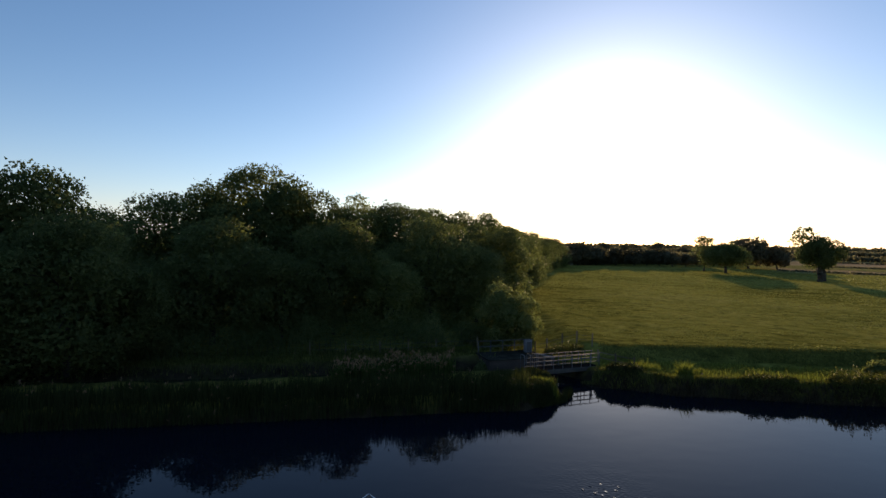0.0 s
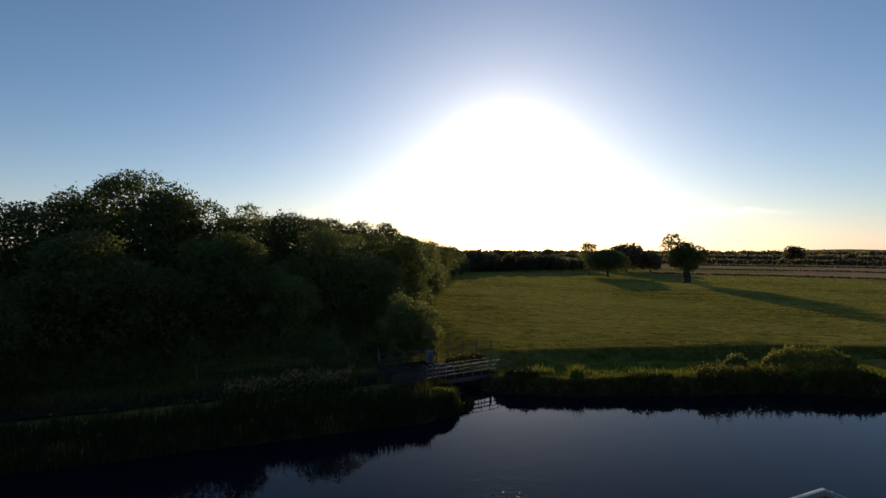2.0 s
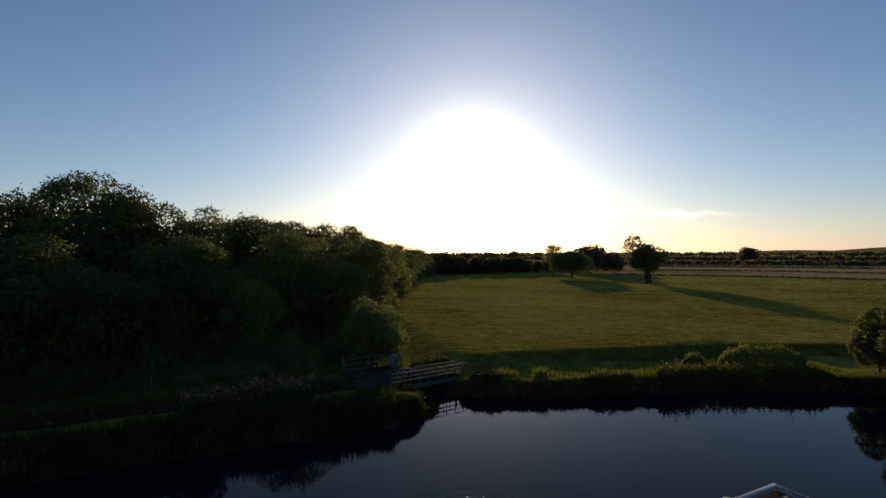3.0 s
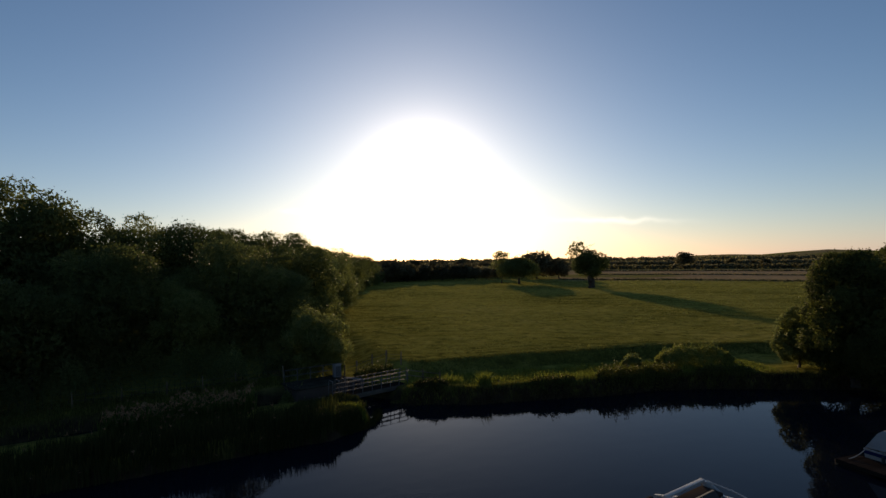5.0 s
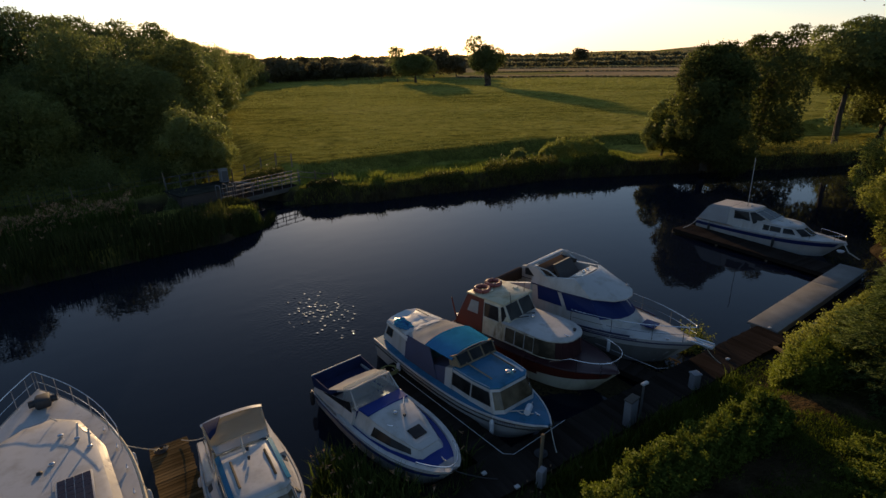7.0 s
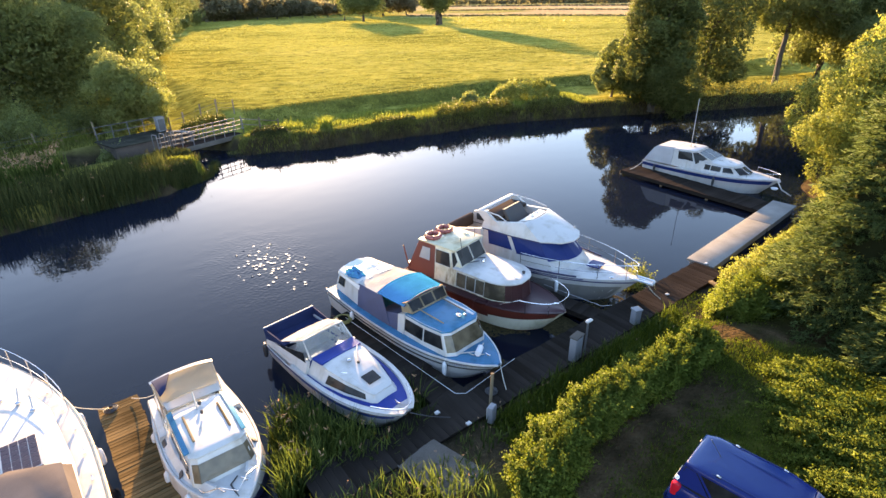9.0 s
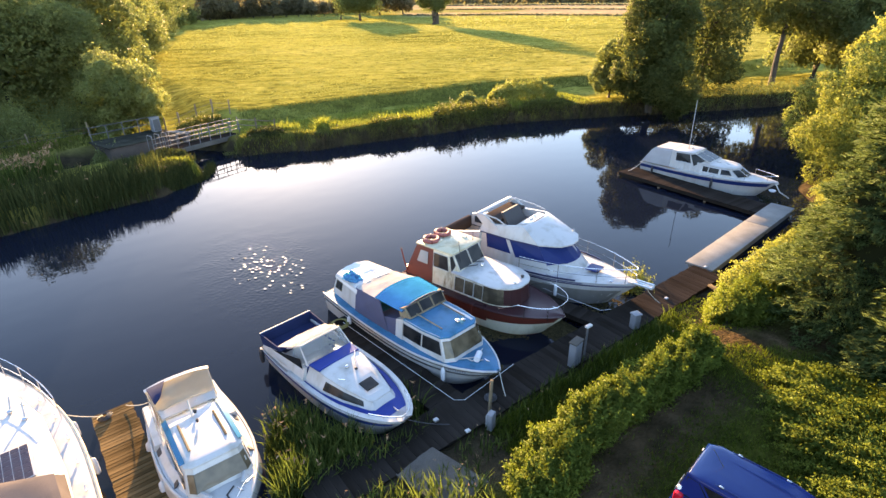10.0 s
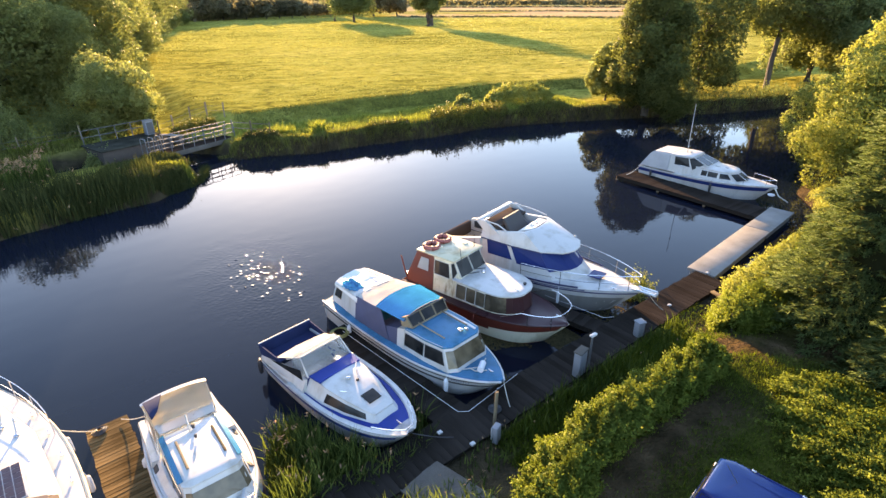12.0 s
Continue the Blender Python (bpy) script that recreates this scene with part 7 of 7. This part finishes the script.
reed_bed("bank_grass", [(10.9, 41.8), (13.9, 41.2), (17, 39.6), (22, 39.1), (27, 38.0), (33, 37.6), (38.5, 35.8), (44.8, 33.0), (50.2, 30.2), (58, 26.8), (70, 22.4)], 0.8, 12000, 0.55, 0.03, 74, M["leaf_bank"], "long rough grass hanging over the far bank", 60, 0.6)
reed_bed("bank_stems", [(10.9, 40.95), (13.9, 40.35), (17, 38.75), (22, 38.25), (27, 37.15), (33, 36.75), (38.4, 34.95), (44.6, 32.15), (50.1, 29.35), (58, 25.95), (70, 21.4)], 0.9, 9000, 0.62, 0.035, 83, M["leaf_stem"], "dark brown stems and roots on the face of the far bank", 0, 0.7, category="plants")
reed_bed("bank_grass", [(12.5, 43), (18, 42.4), (27, 41.2), (36, 40), (46, 37)], 5.5, 15000, 0.42, 0.03, 75, M["leaf_grass"], "rough grass on the low bank below the meadow", 0, 0.5)
# dull blades added to deepen the shade on the scarp
reed_bed("bank_grass", [(14, 47.3), (16, 46.6), (24, 46.5), (32, 45.9), (43, 45.0), (54, 41.9), (62, 39.5)], 2.2, 15000, 0.24, 0.024, 92, M["leaf_bank"], "rough grass in a duller tone that deepens the shade on the short scarp below the meadow", 0, 0.7)
reed_bed("reeds", [(2.8, 9.5), (4.0, 9.9), (5.4, 9.4), (7.0, 9.7)], 1.5, 2300, 1.55, 0.030, 76, M["leaf_reed"], "tall green reeds beside the moored cruisers", 24, 0.45, zmin=-0.3, head=0.085)
reed_bed("reeds", [(3.0, 10.6), (3.7, 11.3), (4.5, 10.9)], 1.5, 1300, 1.45, 0.030, 77, M["leaf_reed"], "tall green reeds beside the moored cruisers", 22, 0.45, zmin=-0.3, head=0.085)
reed_bed("iris_blades", [(6.9, 7.4), (9, 7.6), (11.5, 7.7), (14, 7.6), (17, 7.7)], 1.0, 600, 0.62, 0.022, 78, M["leaf_reed"], "sword-shaped leaves and long grass beside the walkway", 16, 0.6, head=0.04)
reed_bed("long_grass", [(2.0, 7.4), (5.2, 7.0), (6.6, 6.4)], 1.6, 1000, 0.7, 0.022, 79, M["leaf_reed"], "long seeding grass behind the quay", 40, 0.7, head=0.04)
reed_bed("lawn_grass", [(6, 2.0), (12, 3.4), (18, 4.6)], 8.5, 34000, 0.16, 0.013, 80, M["leaf_lawn"], "short green grass of the bank and lawn", 0, 0.8)
reed_bed("bank_grass", [(8, 7.1), (12, 7.2), (17, 7.2)], 1.6, 15000, 0.34, 0.015, 81, M["leaf_lawn"], "rough grass between the walkway and the hedge", 0, 0.8)
reed_bed("path_grass", [(-30, 42.5), (-12, 45), (0, 48.4), (4, 49.6)], 5.0, 9000, 0.55, 0.03, 82, M["leaf_bank"], "rough grass along the path by the wood", 60, 0.5)

# brighter leaf colour stands in for a strip of sun by the path
reed_bed("path_grass", [(-1.2, 48.2), (2.4, 49.2)], 1.1, 1400, 0.7, 0.03, 87, M["leaf_grass"], "grass beside the path, paler leaves in place of sunlight", 30, 0.5)
reed_bed("tall_weeds", [(18.2, 40.6), (19.1, 40.8)], 1.0, 300, 1.45, 0.05, 84, M["leaf_grass"], "upright pale weeds on the far bank", 0, 0.9, category="plants")
reed_bed("tall_weeds", [(23, 39.6), (27, 38.8), (33, 38.2), (37, 37.2), (42, 35.2)], 2.2, 1300, 1.15, 0.04, 85, M["leaf_grass"], "upright pale weeds on the far bank", 0, 0.5, category="plants")
reed_bed("tall_weeds", [(15.2, 42.6), (17.0, 41.6)], 1.2, 420, 1.15, 0.04, 86, M["leaf_grass"], "upright pale weeds on the far bank", 0, 0.5, category="plants")

# tussocks of meadow grass, larger and sparser with distance
rng = np.random.default_rng(90)
n = 170000
az = np.radians(rng.uniform(6, 66, n))
d = 44 + (245 - 44) * rng.random(n) ** 1.35
x, y = d * np.sin(az), d * np.cos(az)
keep = (y > np.interp(x, CREST_X, CREST_Y) - 1.5) & (x > 13) & (np.degrees(az) > np.interp(d, [50, 75, 105, 155, 200, 260], [11.5, 9.5, 10.5, 12.5, 15.5, 23]))
x, y, d = x[keep], y[keep], d[keep]
k = np.clip(d / 110, 0.6, 2.0)
ca_, sa_ = math.cos(math.radians(24)), math.sin(math.radians(24))
u_, v_ = x * ca_ - y * sa_, x * sa_ + y * ca_
st = np.array([noise.noise((a * 0.10, b * 0.42, 0.5)) + 0.7 * noise.noise((a * 0.35, b * 1.1, 7.5)) for a, b in zip(u_, v_)]) * 2.2 + 0.4 * rng.normal(size=len(x))
x, y, d, k = x[st > 0.1], y[st > 0.1], d[st > 0.1], k[st > 0.1]
q = blades(x, y, 0.11 * k * rng.uniform(0.5, 1.5, len(x)), 1.0, rng, 0.7, rungs=2)
c = q.mean(axis=2, keepdims=True)
q = c + (q - c) * (0.13 * k * rng.uniform(0.5, 1.4, len(x)))[:, None, None, None]
tagged(link("meadow_tussocks", strip_mesh("meadow_tussocks", q), M["leaf_meadow"]), "sunlit tussocks of yellow green meadow grass", "grass", kind="stuff")

# floating weed in the still water between the bows and the quay
rng = np.random.default_rng(95)
p = []
for (x0, x1, y0, y1, n) in ((9.9, 12.4, 9.5, 12.6, 7500), (13.0, 14.2, 9.9, 11.6, 2000), (6.6, 8.0, 9.6, 12.0, 1400), (15.3, 17.0, 9.9, 10.9, 350)):
    x, y = rng.uniform(x0, x1, n), rng.uniform(y0, y1, n)
    keep = wobble(x, y, 1.6, 95) + 0.6 * rng.random(n) > 0.05
    p.append(np.stack([x, y, np.full(n, 0.006)], -1)[keep])
p = np.concatenate(p)
a = rng.uniform(0, math.tau, len(p))
s = rng.uniform(0.03, 0.09, len(p))[:, None]
u, v = np.stack([np.cos(a), np.sin(a), 0 * a], -1) * s, np.stack([-np.sin(a), np.cos(a), 0.08 + 0 * a], -1) * s * 0.7
tagged(link("water_weed", quad_mesh("water_weed", np.stack([p - u, p - v, p + u, p + v], 1)), M["leaf_weed"]), "brown green weed floating on the still water", "weed", kind="stuff")

# ---- the parked car: a small blue hatchback ----


def make_car(m):
    t = thing("car", m, "shiny royal blue hatchback parked on the grass", "car")
    W = 1.68

    def section(y, low, belt, half, tuck):
        return [(-half * 0.90, y, low), (-half * 0.99, y, low + 0.18), (-half, y, (low + belt) / 2), (-half * 0.97, y, belt - 0.10), (-half * tuck, y, belt),
                (half * tuck, y, belt), (half * 0.97, y, belt - 0.10), (half, y, (low + belt) / 2), (half * 0.99, y, low + 0.18), (half * 0.90, y, low)]

    h = W / 2
    secs = [(-1.95, 0.34, 0.72, h * 0.84, 0.8), (-1.90, 0.28, 0.90, h * 0.92, 0.86), (-1.75, 0.24, 0.96, h * 0.98, 0.9), (-1.0, 0.20, 0.96, h, 0.92), (0.0, 0.20, 0.95, h, 0.92), (0.8, 0.20, 0.94, h, 0.92),
            (1.2, 0.22, 0.90, h * 0.98, 0.9), (1.6, 0.24, 0.80, h * 0.93, 0.88), (1.85, 0.28, 0.68, h * 0.84, 0.85), (1.95, 0.34, 0.58, h * 0.72, 0.8)]
    part("body", loft(bmesh.new(), [section(*s) for s in secs]), M["car_blue"], t)
    low = sym([(0.72, -1.90, 0.95), (0.76, -1.0, 0.95), (0.76, 0.2, 0.94), (0.70, 1.05, 0.92)])
    high = sym([(0.54, -1.78, 1.44), (0.61, -1.55, 1.48), (0.61, -0.1, 1.50), (0.54, 0.32, 1.46)])
    part("cabin", loft(bmesh.new(), [low, [p.lerp(q, 0.93) for p, q in zip(low, high)]]), M["car_blue"], t)
    c = sum(high, Vector()) / 8
    rings = [[p.lerp(q, 0.93) + Vector((0, 0, 0)) for p, q in zip(low, high)], [Vector((p.x * 1.005, p.y, p.z - 0.005)) for p in high], *[[Vector((p.x * k, c.y + (p.y - c.y) * (0.5 + 0.5 * k), p.z + dz)) for p in high] for k, dz in ((0.985, 0.012), (0.95, 0.030), (0.88, 0.048), (0.72, 0.066), (0.4, 0.078))]]
    part("roof", loft(bmesh.new(), rings), M["car_blue"], t)

    def pane(i, u0, u1, v0, v1, name="window"):
        n = 8
        a, b_, cc, d = low[i], low[(i + 1) % n], high[(i + 1) % n], high[i]
        f = lambda u, v: a.lerp(b_, u).lerp(d.lerp(cc, u), v)
        nr = (b_ - a).cross(d - a).normalized()
        if nr.dot(f(0.5, 0.5) - Vector((0, c.y, 1.1))) < 0:
            nr = -nr
        q = [f(u0, v0), f(u1, v0), f(u1, v1), f(u0, v1)]
        part(name, loft(bmesh.new(), [[p - nr * 0.01 for p in q], [p + nr * 0.008 for p in q]]), M["glass"], t)

    for i in (0, 1, 2):
        pane(i, 0.12 if i == 0 else 0.04, 0.96 if i < 2 else 0.82, 0.10, 0.90, "side_window")
        pane(6 - i, 0.04 if i < 2 else 0.18, 0.88 if i == 0 else 0.96, 0.10, 0.90, "side_window")
    pane(3, 0.06, 0.94, 0.10, 0.92, "windscreen")
    pane(7, 0.08, 0.92, 0.12, 0.85, "rear_window")
    for sg in (1, -1):
        for y in (-1.22, 1.18):
            bm = bmesh.new()
            prof = [(0.17, 0.09), (0.20, 0.10), (0.28, 0.10), (0.305, 0.07), (0.305, -0.07), (0.28, -0.10), (0.17, -0.09)]
            loft(bm, [[(x, r * math.cos(a), r * math.sin(a)) for a in [math.tau * k / 20 for k in range(20)]] for r, x in prof], caps=False)
            wheel = part("wheel", bm, M["tyre"], t)
            wheel.location = (sg * 0.72, y, 0.30)
            bm = bmesh.new()
            loft(bm, [[(sg * x, r * math.cos(a), r * math.sin(a)) for a in [math.tau * k / 20 for k in range(20)]] for r, x in ((0.19, 0.06), (0.17, 0.085), (0.06, 0.07), (0.03, 0.09))])
            part("rim", bm, M["steel_grey"], wheel)
        bm = box(bmesh.new(), sg * 0.72, -1.80, 0.86, 0.17, 0.18, 0.34, 0.05)
        part("tail_light", bm, M["lamp_red"], t, "red tail light")
        bm = box(bmesh.new(), sg * 0.66, -1.83, 1.09, 0.08, 0.10, 0.12, 0.035)
        part("upper_lamp", bm, M["lamp_clear"], t, "pale upper lamp glass")
        bm = box(bmesh.new(), sg * 0.60, 1.80, 0.62, 0.30, 0.22, 0.14, 0.05)
        part("headlight", bm, M["lamp_clear"], t, "clear headlight")
        bm = box(bmesh.new(), sg * 0.90, 0.72, 0.98, 0.20, 0.10, 0.13, 0.04)
        part("door_mirror", bm, M["car_blue"], t)
        for y in (-0.75, 0.15):
            part("door_handle", box(bmesh.new(), sg * 0.835, y, 0.80, 0.03, 0.16, 0.03, 0.01), M["chrome"], t)
        part("roof_bar", tube(bmesh.new(), [(sg * 0.53, -1.3, 1.52), (sg * 0.54, -1.2, 1.545), (sg * 0.54, -0.2, 1.555), (sg * 0.52, 0.0, 1.53)], 0.010, 6), M["car_blue"], t)
        # small chrome blocks added as the bright glints along the roof bars
        for y in (-1.15, -0.25):
            part("rail_foot", box(bmesh.new(), sg * 0.54, y, 1.55, 0.05, 0.09, 0.035, 0.012), M["chrome"], t)
        part("rear_bumper", box(bmesh.new(), 0, -1.92, 0.48, 1.5, 0.16, 0.28, 0.06), M["car_blue"], t)
    part("front_bumper", box(bmesh.new(), 0, 1.90, 0.42, 1.4, 0.16, 0.26, 0.06), M["car_blue"], t)
    part("number_plate", box(bmesh.new(), 0, -2.005, 0.52, 0.5, 0.012, 0.11, 0.003), M["cream"], t)
    part("wiper", tube(bmesh.new(), [(0.0, -1.87, 1.02), (0.35, -1.82, 1.08)], 0.01, 5), M["black"], t)
    part("aerial", tube(bmesh.new(), [(0, -1.3, 1.55), (0, -1.55, 1.85)], 0.006, 5), M["black"], t)
    return t


make_car(pose(10.0, 1.42, float(ground_z(9.85, 1.7)), 0, 0, 188.5))
